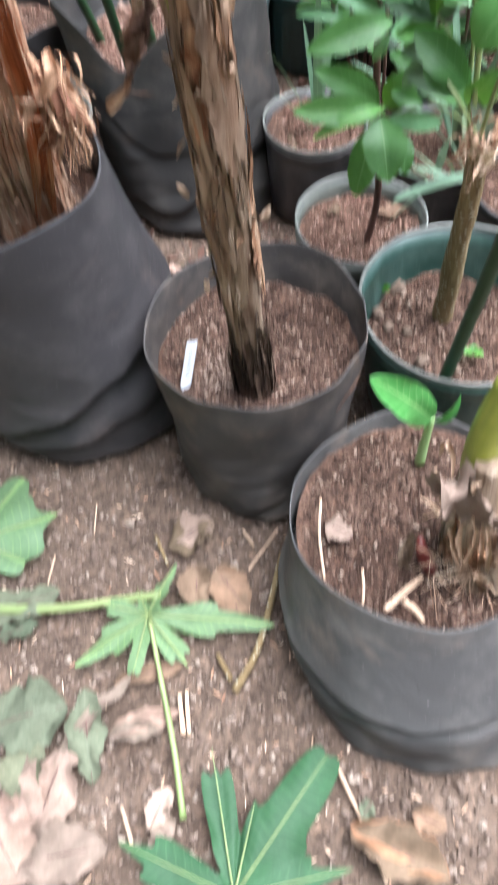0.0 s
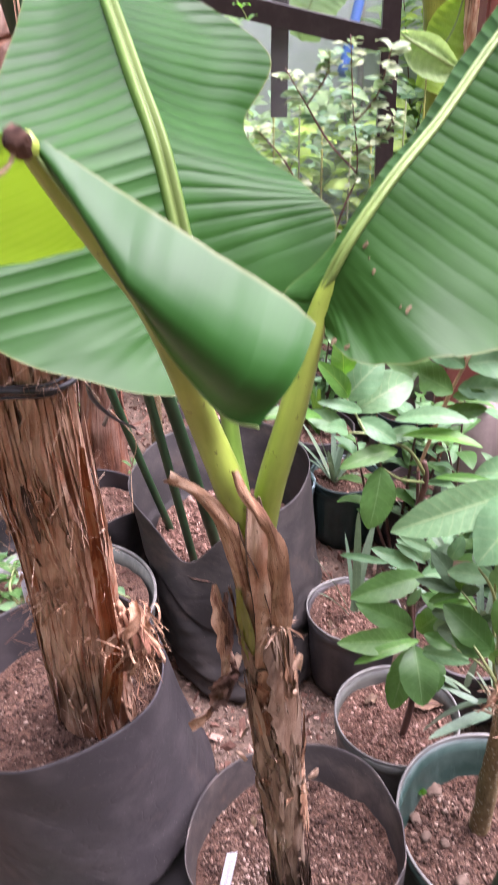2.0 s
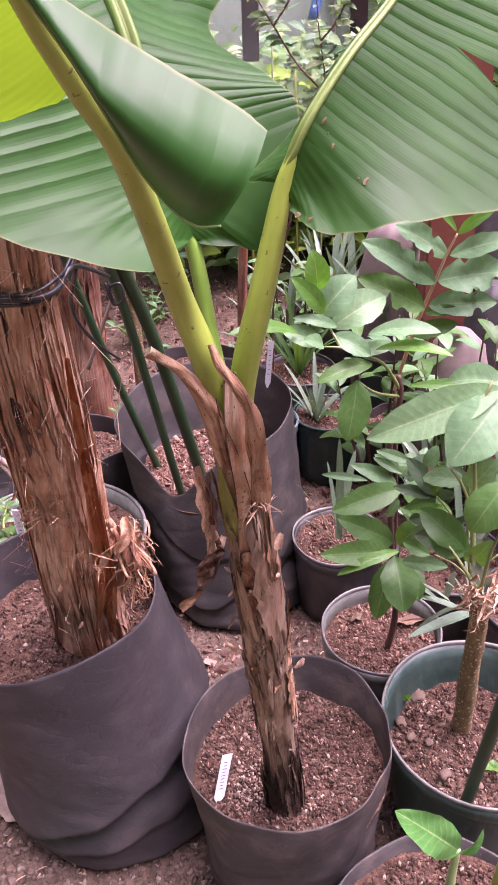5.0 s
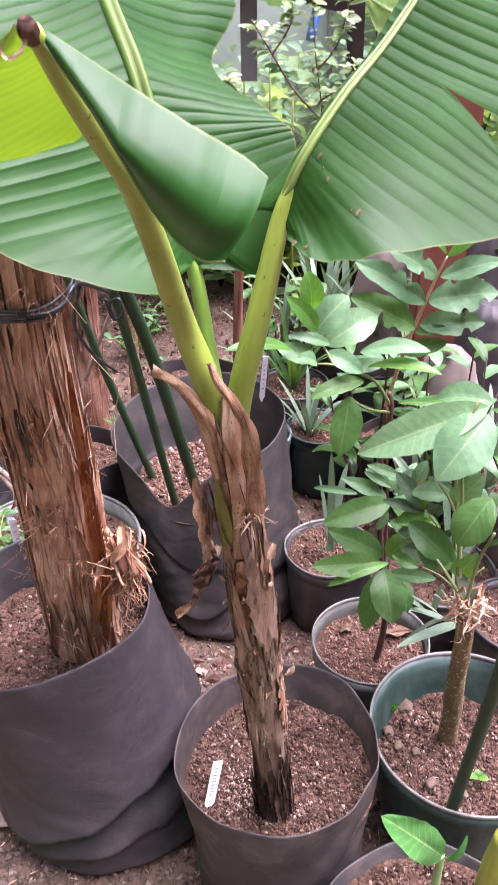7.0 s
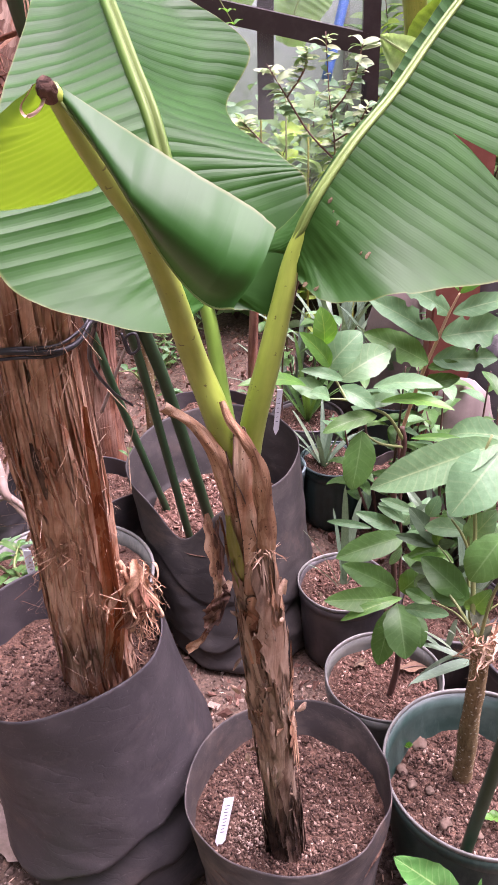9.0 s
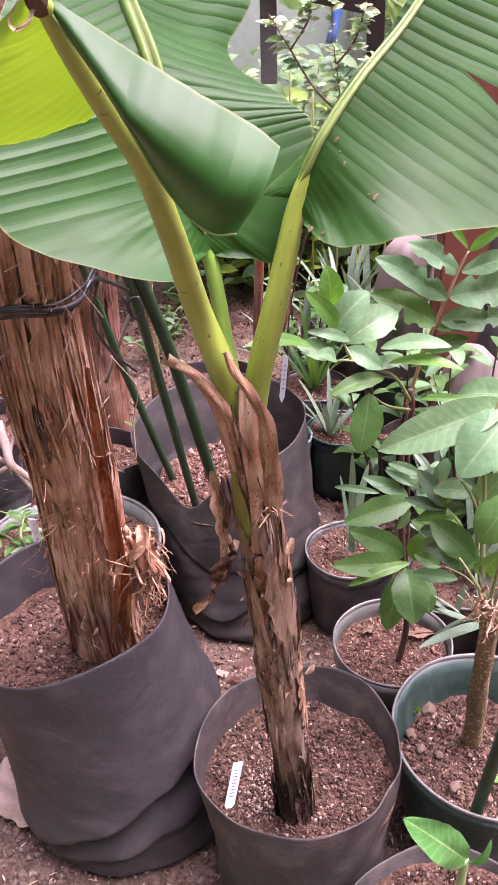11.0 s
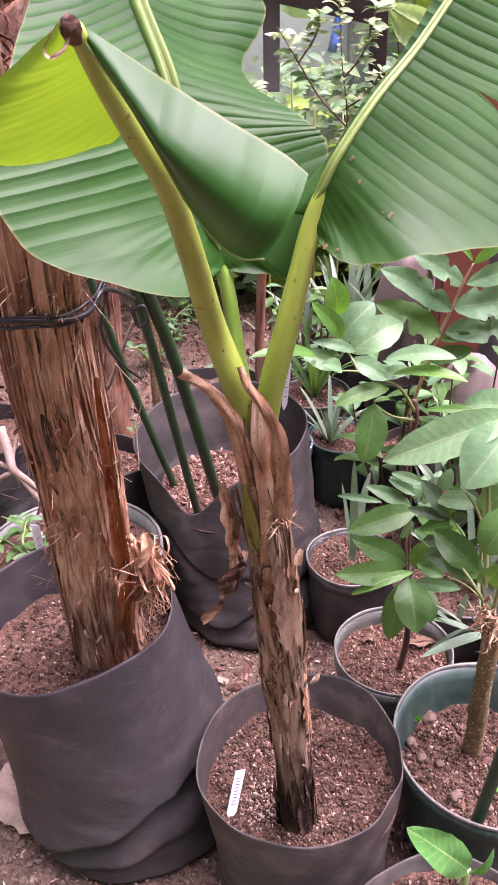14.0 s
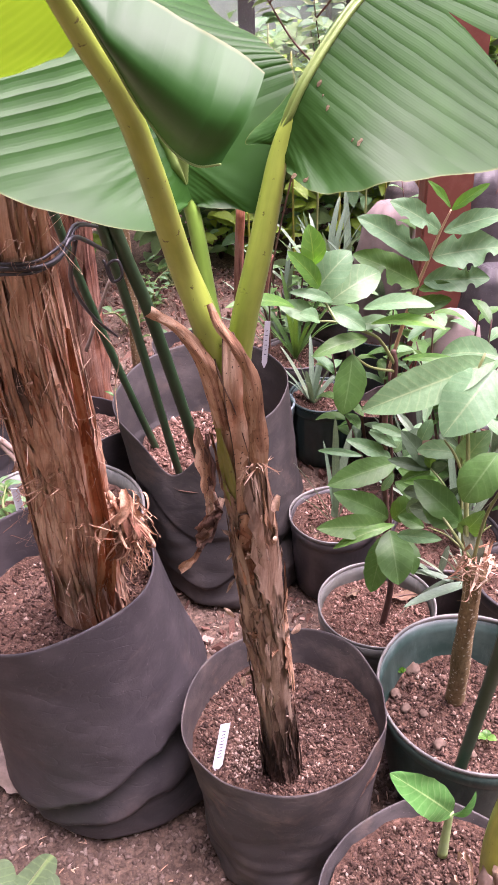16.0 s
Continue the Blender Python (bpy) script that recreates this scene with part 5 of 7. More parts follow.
def on_old_stem(g):
    h = g.uniform(0.36, 1.1)
    x, y, r = (float(np.interp(h, [q[2] for q in BIG], col)) for col in ([q[0] for q in BIG], [q[1] for q in BIG], BIG_R))
    a = g.uniform(3.2, 6.3)
    return x + (r + 0.011) * math.cos(a), y + (r + 0.011) * math.sin(a), h


tangle("loose_fibre", old_banana, on_old_stem, 300, 0.026, 0.0006, random.Random(10), FIBRE, 0.3, 3.2)
for k in range(26):
    flake(old_banana, on_old_stem(rng), rng.uniform(0.006, 0.016), 620 + k, rng.choice((BIG_BARK, BIG_BARK, BIG_BARK, SHEATH_NEW)))
for k, (p, count) in enumerate((((-0.336, 0.835, 0.696), 46), ((-0.304, 0.85, 0.598), 30), ((-0.327, 0.775, 0.959), 26), ((-0.278, 0.745, 1.048), 24))):
    tangle("curled_fibre", old_banana, lambda g, p=p: Vector(p) + Vector((g.uniform(-0.03, 0.03), g.uniform(-0.018, -0.006), g.uniform(-0.018, 0.018))), count, 0.032, 0.0016 if k < 2 else 0.0008, random.Random(60 + k), PEACH_FIBRE if k < 2 else FIBRE, 0.2, 1.4)
wire = thing("tie_wire", BIG[4], "black plastic tie looped round the old banana stem", "wire")
ring = []
for k in range(17):
    a = math.pi * (1.02 + 1.0 * k / 16)
    ring.append(Vector(BIG[4]) + Vector((0.063 * math.cos(a), 0.063 * math.sin(a), 0.004 * math.sin(3 * a) + 0.021)))
wrap(old_banana, BIG, BIG_R, 0.8, 0.9, [4.66, 4.6, 4.57, 4.6], [4.7, 4.78, 4.75, 4.66], 0.0105, WET_BARK, label="dark rotted hollow in the sheath", seed=4)
limb("loop", ring + [(-0.249, 0.840, 1.026), (-0.276, 1.100, 0.913)], [0.0035] * 15 + [0.003] * 4, WIRE, wire, n=60, seg=8)
for lift, out in ((0.027, 0.0635), (0.016, 0.0635)):
    limb("loop", [Vector(BIG[4]) + Vector((out * math.cos(math.pi * (1.05 + k / 16)), out * math.sin(math.pi * (1.05 + k / 16)), lift + 0.002 * math.sin(k))) for k in range(17)] + [(-0.249, 0.845, 1.032 + lift * 0.3), (-0.262, 1.0, 0.985)], [0.002] * 19, WIRE, wire, n=60, seg=7)
limb("tail", [(-0.252, 0.840, 1.022), (-0.281, 0.900, 0.946), (-0.299, 1.050, 0.831), (-0.302, 1.200, 0.726)], [0.003, 0.003, 0.0025, 0.002], WIRE, wire, n=30, seg=8)
limb("tail", [(-0.298, 1.160, 0.879), (-0.289, 1.160, 0.844), (-0.272, 1.160, 0.851), (-0.275, 1.160, 0.877), (-0.292, 1.160, 0.869), (-0.286, 1.160, 0.841)], [0.0025] * 6, WIRE, wire, n=40, seg=8)
limb("thread", [(-0.370, 1.300, 0.708), (-0.343, 1.360, 0.609), (-0.363, 1.380, 0.525), (-0.363, 1.360, 0.439)], [0.0011] * 4, FIBRE, wire, "pale loose string", n=30, seg=6)

# ---- tags ----
def tag(base, tip, width, side, label, marks):
    o = thing("plant_tag", base, label, "plant tag", "white tags")
    b, t, s = Vector(base), Vector(tip), Vector(side).normalized()
    d = (t - b)
    n = d.cross(s).normalized()
    if n.y > 0:
        n = -n
    V = []
    for off in (0.0, 0.0009):
        for q, w in ((0, 0.15), (0.12, 1), (1, 1)):
            for e in (-0.5, 0.5):
                V.append(b + d * q + s * (e * width * w) + n * off - b)
    F = [(0, 1, 3, 2), (2, 3, 5, 4), (6, 8, 9, 7), (8, 10, 11, 9), (0, 2, 8, 6), (2, 4, 10, 8), (1, 7, 9, 3), (3, 9, 11, 5), (4, 5, 11, 10), (0, 6, 7, 1)]
    strip_ob = part("tag_strip", mesh("tag_strip", V, F, TAG, smooth=False), o)
    for k in range(marks):
        q = 0.3 + 0.6 * k / max(1, marks)
        c = d * q + n * 0.0012
        w, h = width * (0.3 if k % 2 else 0.42), d.length * 0.016
        e = d.normalized()
        r = [c + s * (x * w * 0.5) + e * (y * h * 0.5) + (e * (0.4 * h * x) if k % 2 else Vector()) for x, y in ((-1, -1), (1, -1), (1, 1), (-1, 1))]
        part("ink_mark", mesh("ink_mark", r, [(0, 1, 2, 3)], INK, smooth=False), strip_ob)
    return o


tag((-0.131, 0.716, 0.205), (-0.116, 0.762, 0.262), 0.016, (1, 0.15, 0.1), "white plastic plant tag with ink marks in the soil", 9)
tag((-0.060, 1.500, 0.499), (-0.049, 1.500, 0.610), 0.012, (1, 0, 0), "narrow white hanging plant tag with ink marks", 6)
tag((-0.543, 1.200, 0.282), (-0.546, 1.200, 0.403), 0.014, (1, 0, 0), "faded white plant tag in a pot", 4)

tag((-0.5713, 1.2600, 0.2264), (-0.5834, 1.2800, 0.3450), 0.014, (1, 0, 0), "pale lavender plastic plant tag stuck in a milky pot", 5)
stake([(-0.5502, 1.2500, 0.2324), (-0.5515, 1.2600, 0.2737), (-0.5520, 1.2700, 0.3264)], 0.0065, "short dark green stake stuck in a milky pot")

# ---- the corm and its shoots in the low bag ----
corm = thing("banana_corm", (0.265, 0.47, 0.16), "cut banana corm with shredded tan sheaths and red bud", "banana plant")
CORM = [(0.285, 0.46, 0.14), (0.27, 0.458, 0.24), (0.256, 0.46, 0.32), (0.248, 0.47, 0.4)]
CORM_R = [0.065, 0.056, 0.04, 0.03]
limb("corm_body", CORM, CORM_R, STEM_BARK, corm, n=30, seg=28, rough=0.014, grain=40)
for k in range(14):
    peel(corm, CORM, CORM_R, rng.uniform(2.2, 5.2), rng.uniform(0.5, 1.2), rng.uniform(0.08, 0.18), rng.uniform(0.15, 0.24), rng.choice((0.002, 0.008)), rng.choice((SHEATH_NEW, STEM_BARK, STEM_BARK)), 700 + k)
limb("green_stalk", [(0.238, 0.472, 0.30), (0.229, 0.48, 0.37), (0.232, 0.488, 0.44), (0.24, 0.494, 0.5)], [0.016, 0.02, 0.019, 0.016], PETIOLE_DARK, corm, "pale green cut leaf stalk", n=20, seg=14)
red_bud = material("red_bud_skin", 0.4)
red_bud[2].inputs["Base Color"].default_value = (0.15, 0.03, 0.024, 1)
limb("bud", [(0.1841, 0.4680, 0.2129), (0.1855, 0.4550, 0.2039), (0.1955, 0.4460, 0.1774), (0.2147, 0.4400, 0.1414), (0.2391, 0.4400, 0.1102)], [0.0030, 0.0080, 0.0105, 0.0095, 0.0040], red_bud[0], corm, "dark red curved bud at the foot of the corm", n=26, seg=14)
strip("torn_sheath", [(0.1780, 0.4250, 0.3906), (0.1789, 0.4130, 0.4308), (0.1916, 0.4070, 0.4289), (0.2117, 0.4100, 0.3956), (0.2361, 0.4200, 0.3394)], [0.0198, 0.0475, 0.0528, 0.0436, 0.0198], PINK_LEAF, corm, "crumpled grey-tan husk", n=40, twist=0.5, curl=0.35, crumple=0.008, seed=21.0)
strip("torn_sheath", [(0.1676, 0.4550, 0.2528), (0.1638, 0.4500, 0.2232), (0.1702, 0.4450, 0.1646), (0.1816, 0.4400, 0.1247)], [0.0066, 0.0158, 0.0145, 0.0053], STEM_BARK, corm, "dark rotted sheath beside the bud", n=26, twist=0.6, curl=0.5, crumple=0.003, seed=4.0)
for k, pts in enumerate(([(0.1682, 0.4400, 0.4486), (0.1675, 0.4300, 0.4862), (0.1773, 0.4300, 0.4629), (0.1811, 0.4250, 0.4302)],
                        [(0.1599, 0.4400, 0.3607), (0.1700, 0.4300, 0.3652), (0.1803, 0.4200, 0.3660)],
                        [(0.1676, 0.4350, 0.3214), (0.1798, 0.4300, 0.3394), (0.1906, 0.4200, 0.3575)],
                        [(0.2116, 0.4100, 0.3704), (0.2200, 0.4050, 0.3388), (0.2215, 0.4050, 0.2750), (0.2231, 0.4100, 0.1933)],
                        [(0.2249, 0.4100, 0.3562), (0.2347, 0.4050, 0.2919), (0.2480, 0.4100, 0.1902)],
                        [(0.1932, 0.4150, 0.3358), (0.2028, 0.4100, 0.2941), (0.2187, 0.4100, 0.2440)],
                        [(0.2018, 0.4100, 0.3587), (0.2033, 0.4050, 0.3230), (0.2185, 0.4050, 0.2664)],
                        [(0.2065, 0.4050, 0.4490), (0.1948, 0.4000, 0.4537), (0.2037, 0.4000, 0.4347)],
                        [(0.2302, 0.4050, 0.3540), (0.2442, 0.4000, 0.2892), (0.2585, 0.4050, 0.1863)],
                        [(0.1673, 0.4400, 0.4237), (0.1729, 0.4300, 0.4063), (0.1789, 0.4250, 0.3769)])):
    strip("torn_fibre", pts, [0.003, 0.0065 - 0.003 * (k % 2), 0.005, 0.002], FIBRE, corm, "tan torn fibre strip", twist=0.8 * math.sin(k), curl=0.4, crumple=0.0012, seed=k)
tangle("root_fibre", corm, lambda g: (0.24 + g.uniform(-0.05, 0.05), 0.425 + g.uniform(-0.03, 0.02), 0.215 + g.uniform(-0.03, 0.04)), 90, 0.05, 0.0013, random.Random(12), FIBRE, 0.4)

sprout = thing("banana_sprout", (0.204, 0.600, 0.186), "small bright green banana sprout in the low bag", "sprout")
limb("stalk", [(0.203, 0.600, 0.181), (0.203, 0.600, 0.236), (0.204, 0.600, 0.286)], [0.0075, 0.0062, 0.005], PETIOLE_PALE, sprout, n=12)
leaf(sprout, (0.206, 0.600, 0.282), (0.113, 0.585, 0.396), 0.05, SPROUT_LEAF, up=(0.1, -0.6, 0.8), droop=0.1, cup=0.2, n=30, m=6, shape=0.5, wave=0.2)
leaf(sprout, (0.206, 0.600, 0.282), (0.2332, 0.6000, 0.3351), 0.013, SPROUT_LEAF, name="rolled_leaf", up=(0, -1, 0), cup=1.2)
for k, (a, b, c) in enumerate((((0.060, 0.529, 0.205), (0.056, 0.477, 0.200), (0.059, 0.415, 0.205)), ((0.108, 0.428, 0.200), (0.108, 0.405, 0.200), (0.104, 0.379, 0.210)), ((0.129, 0.366, 0.220), (0.155, 0.392, 0.210), (0.184, 0.421, 0.190)), ((0.154, 0.381, 0.210), (0.168, 0.374, 0.200), (0.177, 0.359, 0.200)))):
    s = thing("straw", a, "pale dry straw lying on the soil", "straw", "loose straws")
    limb("stalk", [a, b, c], [0.002, 0.0022, 0.0018] if k < 2 else [0.004, 0.0042, 0.003], FIBRE, s, n=12, seg=6)

# ---- the grafted plant in the green pot ----
graft = thing("grafted_tree", (0.281, 0.904, 0.150), "short grafted trunk with dry twine and green shoots", "young tree")
limb("trunk", [(0.281, 0.906, 0.135), (0.274, 0.885, 0.260), (0.268, 0.866, 0.370), (0.263, 0.850, 0.460), (0.260, 0.840, 0.510)], [0.0175, 0.0155, 0.0145, 0.0145, 0.0165], GRAFT_BARK, graft, n=26, seg=18, rough=0.003, grain=60)
tangle("dry_twine", graft, lambda g: Vector((0.258, 0.835, 0.526)) + Vector((g.uniform(-0.02, 0.022), g.uniform(-0.02, 0.01), g.uniform(-0.025, 0.03))), 80, 0.035, 0.004, random.Random(14), FIBRE, 0.1)
limb("shoot", [(0.249, 0.840, 0.498), (0.241, 0.860, 0.600), (0.236, 0.880, 0.704), (0.230, 0.900, 0.766), (0.253, 0.920, 0.826)], [0.004, 0.0035, 0.003, 0.0025, 0.002], GREEN_TWIG, graft, n=24, seg=8)
limb("shoot", [(0.248, 0.830, 0.541), (0.212, 0.860, 0.589), (0.189, 0.900, 0.597)], [0.003, 0.002, 0.0015], GREEN_TWIG, graft, n=14, seg=8)
limb("shoot", [(0.252, 0.830, 0.541), (0.256, 0.820, 0.624), (0.265, 0.800, 0.690)], [0.003, 0.0025, 0.002], GREEN_TWIG, graft, n=14, seg=8)
limb("shoot", [(0.238, 0.870, 0.643), (0.216, 0.860, 0.700), (0.198, 0.860, 0.728)], [0.002, 0.002, 0.0015], GREEN_TWIG, graft, n=12, seg=8)
leaf(graft, (0.268, 0.920, 0.814), (0.090, 0.900, 0.750), 0.058, SHRUB_PALE, up=(0.1, -0.75, 0.65), droop=0.06, n=18, m=5)
leaf(graft, (0.269, 0.920, 0.801), (0.195, 0.860, 0.733), 0.075, SHRUB_PALE, up=(-0.2, -0.8, 0.55), droop=0.1, n=18, m=5)
leaf(graft, (0.148, 0.950, 0.803), (0.233, 0.930, 0.803), 0.014, LIME, up=(0, -0.5, 0.8))
leaf(graft, (0.274, 0.930, 0.815), (0.205, 0.980, 0.789), 0.05, SHRUB_PALE, up=(0.1, -0.6, 0.8))
leaf(graft, (0.266, 0.840, 0.719), (0.223, 0.820, 0.654), 0.055, SHRUB, up=(-0.3, -0.8, 0.5), n=16, m=4)
leaf(graft, (0.240, 0.870, 0.557), (0.263, 0.850, 0.615), 0.035, SHRUB, up=(0, -0.8, 0.5))
leaf(graft, (0.239, 0.870, 0.573), (0.186, 0.900, 0.596), 0.05, SHRUB, up=(0, -0.8, 0.6))
leaf(graft, (0.233, 0.870, 0.583), (0.170, 0.900, 0.632), 0.045, SHRUB, up=(0, -0.8, 0.6))
leaf(graft, (0.233, 0.900, 0.677), (0.174, 0.920, 0.671), 0.03, SHRUB_PALE, up=(0, -0.6, 0.8))
leaf(graft, (0.240, 0.860, 0.576), (0.264, 0.840, 0.518), 0.03, GREY_LEAF, up=(0.4, -0.8, 0.2))
leaf(graft, (0.235, 0.900, 0.657), (0.263, 0.880, 0.729), 0.04, SHRUB_PALE, up=(0, -0.6, 0.8))
small = thing("seedling", (0.19, 0.952, 0.16), "tiny bright green seedling in potting soil", "seedling")
for dx, dz in ((-0.009, 0.008), (0.008, 0.01), (0.002, 0.015)):
    b = Vector((0.189, 0.95, 0.165))
    leaf(small, b, b + Vector((dx, -0.006, dz)), 0.011, LIME, up=(0, -0.5, 0.8), n=5, m=2)
small = thing("seedling", (0.316, 0.819, 0.15), "tiny bright green seedling in potting soil", "seedling")
for dx, dy in ((-0.02, -0.004), (0.014, -0.01), (0.002, 0.012)):
    b = Vector((0.314, 0.812, 0.16))
    leaf(small, b, b + Vector((dx, dy, 0.006)), 0.015, LIME, n=5, m=2)
for k, (p, s) in enumerate((((0.175, 0.906, 0.155), 0.01), ((0.212, 0.962, 0.155), 0.014), ((0.234, 0.804, 0.155), 0.011), ((0.217, 0.866, 0.155), 0.008), ((0.189, 0.876, 0.155), 0.008), ((0.287, 0.784, 0.155), 0.007))):
    st = thing("pebble", p, "rounded tan pebble on potting soil", "pebble", "pebbles")
    bm = bmesh.new()
    bmesh.ops.create_icosphere(bm, subdivisions=2, radius=s)
    for vv in bm.verts:
        vv.co *= 1 + wobble(vv.co, 110, 0.6, k)
        vv.co.z *= 0.7
    me = bpy.data.meshes.new("stone")
    bm.to_mesh(me)
    bm.free()
    me.materials.append(PEBBLE)
    me.polygons.foreach_set("use_smooth", [True] * len(me.polygons))
    part("stone", me, st)

limb("shoot", [(0.2544, 0.8700, 0.4804), (0.2421, 0.8800, 0.5718), (0.2342, 0.8900, 0.6474), (0.2306, 0.9000, 0.7191)], [0.0030, 0.0026, 0.0022, 0.0014], GREEN_TWIG, graft, n=20, seg=8)
limb("shoot", [(0.2417, 0.8800, 0.5761), (0.2248, 0.8900, 0.6058), (0.2103, 0.9000, 0.6289), (0.1969, 0.9200, 0.6382)], [0.0018, 0.0016, 0.0012], GREEN_TWIG, graft, n=20, seg=8)
limb("shoot", [(0.2480, 0.8700, 0.5236), (0.2286, 0.9000, 0.5262), (0.2056, 0.9300, 0.5185)], [0.0018, 0.0015, 0.0010], GREEN_TWIG, graft, n=20, seg=8)
limb("shoot", [(0.2525, 0.8700, 0.5282), (0.2646, 0.8600, 0.5628), (0.2787, 0.8600, 0.5792)], [0.0018, 0.0015, 0.0010], GREEN_TWIG, graft, n=20, seg=8)
for b, t, w, m in (((0.1991, 0.9300, 0.6307), (0.1540, 0.9500, 0.6859), 0.0286, DULL_LEAF),
                   ((0.1991, 0.9300, 0.6307), (0.1344, 0.9300, 0.6486), 0.0185, DULL_LEAF),
                   ((0.2009, 0.9300, 0.6286), (0.1538, 0.9200, 0.6166), 0.0202, SHRUB),
                   ((0.2103, 0.9200, 0.6185), (0.1556, 0.9000, 0.6281), 0.0149, LIME),
                   ((0.2164, 0.9200, 0.5983), (0.1620, 0.9300, 0.5894), 0.0266, DULL_LEAF),
                   ((0.2430, 0.9000, 0.5589), (0.1728, 0.9300, 0.5587), 0.0356, DULL_LEAF),
                   ((0.2016, 0.9400, 0.5097), (0.1618, 0.9600, 0.5185), 0.0221, SHRUB),
                   ((0.1644, 0.9700, 0.4706), (0.2289, 0.9300, 0.4935), 0.0209, SHRUB_PALE),
                   ((0.1699, 1.0000, 0.6442), (0.1221, 1.0200, 0.6526), 0.0171, SHRUB_PALE),
                   ((0.1576, 0.9900, 0.6285), (0.1157, 1.0200, 0.6395), 0.0134, SHRUB_PALE),
                   ((0.1649, 0.9800, 0.6315), (0.1915, 1.0000, 0.6572), 0.0229, DULL_LEAF),
                   ((0.1856, 1.0000, 0.6443), (0.1559, 1.0200, 0.6763), 0.0126, STRAP),
                   ((0.1891, 0.9800, 0.6424), (0.2053, 0.9900, 0.6798), 0.0229, SHRUB_PALE),
                   ((0.1639, 0.9500, 0.6531), (0.2341, 0.9200, 0.6755), 0.0224, PINK_LEAF),
                   ((0.2322, 0.9000, 0.6751), (0.2065, 0.9300, 0.6932), 0.0178, DULL_LEAF),
                   ((0.2306, 0.9000, 0.6899), (0.2536, 0.9000, 0.7097), 0.0194, SHRUB),
                   ((0.1991, 0.9300, 0.6307), (0.2186, 0.9100, 0.6523), 0.0168, DULL_LEAF),
                   ((0.1991, 0.9300, 0.6307), (0.1925, 0.9300, 0.6678), 0.0168, SHRUB),
                   ((0.2364, 0.8900, 0.6269), (0.2097, 0.9000, 0.5919), 0.0128, DULL_LEAF),
                   ((0.2390, 0.8800, 0.5931), (0.2743, 0.8800, 0.5561), 0.0208, DULL_LEAF),
                   ((0.2434, 0.9000, 0.5545), (0.2767, 0.9000, 0.4987), 0.0227, DULL_LEAF),
                   ((0.1572, 1.0000, 0.5724), (0.1394, 1.0000, 0.5376), 0.0144, SHRUB_PALE),
                   ((0.1998, 0.9500, 0.5784), (0.1784, 0.9700, 0.5162), 0.0206, DULL_LEAF)):
    leaf(graft, b, t, w, m, up=(0.1 * math.sin(90 * t[0]), -0.75, 0.6), droop=0.07, n=14, m=4)
for b, t, w, arch in (((0.2693, 0.9000, 0.4272), (0.1569, 0.8200, 0.4562), 0.0194, 0.02), ((0.2574, 1.0000, 0.3533), (0.2034, 0.9800, 0.4127), 0.0136, 0.01), ((0.2787, 0.9500, 0.3926), (0.2449, 0.9500, 0.4540), 0.0166, 0.01), ((0.2612, 0.9500, 0.3832), (0.2094, 0.9800, 0.3847), 0.0129, 0.01), ((0.2742, 0.9200, 0.4320), (0.2587, 0.9500, 0.4939), 0.0144, 0.005)):
    v, f, u = strap(Vector(b) - graft.location, Vector(t) - graft.location, w, arch)
    part("leaf", mesh("leaf", v, f, STRAP, u), graft, "grey-green strap leaf")

# ---- the leafy shrub in the milky pot ----
shrub = thing("leafy_shrub", (0.175, 1.085, 0.132), "leafy young shrub with a red-brown stem and oval leaves", "shrub")
limb("stem", [(0.171, 1.085, 0.138), (0.180, 1.080, 0.259), (0.160, 1.070, 0.437), (0.146, 1.060, 0.633), (0.155, 1.050, 0.729), (0.150, 1.050, 0.766)], [0.0065, 0.006, 0.0055, 0.005, 0.0045, 0.004], TWIG, shrub, n=40, seg=10)
limb("twig", [(0.154, 1.050, 0.742), (0.126, 1.030, 0.794), (0.101, 1.020, 0.813), (0.060, 1.000, 0.838), (0.031, 1.000, 0.840)], [0.003, 0.0025, 0.0022, 0.0018, 0.0012], GREEN_TWIG, shrub, n=24, seg=8)
limb("twig", [(0.155, 1.050, 0.730), (0.114, 1.020, 0.754), (0.086, 1.000, 0.784)], [0.0025, 0.002, 0.0015], GREEN_TWIG, shrub, n=12, seg=8)
limb("twig", [(0.060, 1.000, 0.838), (0.044, 1.020, 0.861), (0.030, 1.030, 0.883)], [0.002, 0.0017, 0.0012], GREEN_TWIG, shrub, n=12, seg=8)
UP = (0.0, -0.72, 0.7)
# the low whorl
leaf(shrub, (0.157, 1.020, 0.447), (0.033, 0.960, 0.493), 0.042, SHRUB, up=UP, droop=0.05, n=16, m=4)
leaf(shrub, (0.157, 1.000, 0.455), (0.167, 0.930, 0.397), 0.062, SHRUB, up=(0.05, -0.95, 0.3), droop=0.08, n=16, m=4)
leaf(shrub, (0.153, 1.020, 0.428), (0.128, 0.970, 0.342), 0.045, SHRUB, up=(-0.2, -0.95, 0.3), droop=0.06, n=16, m=4)
leaf(shrub, (0.191, 1.050, 0.396), (0.204, 1.000, 0.354), 0.034, SHRUB, up=(0.3, -0.9, 0.3), n=14)
leaf(shrub, (0.175, 1.020, 0.431), (0.243, 0.990, 0.442), 0.024, SHRUB_PALE, up=UP, droop=0.06, n=14)
leaf(shrub, (0.163, 1.060, 0.433), (0.064, 1.040, 0.504), 0.046, SHRUB, up=UP, n=14, m=4)
leaf(shrub, (0.165, 1.000, 0.467), (0.060, 0.960, 0.450), 0.02, LIME, up=(0, -0.5, 0.85), n=14)
leaf(shrub, (0.171, 1.060, 0.430), (0.217, 1.060, 0.485), 0.045, SHRUB, up=UP)
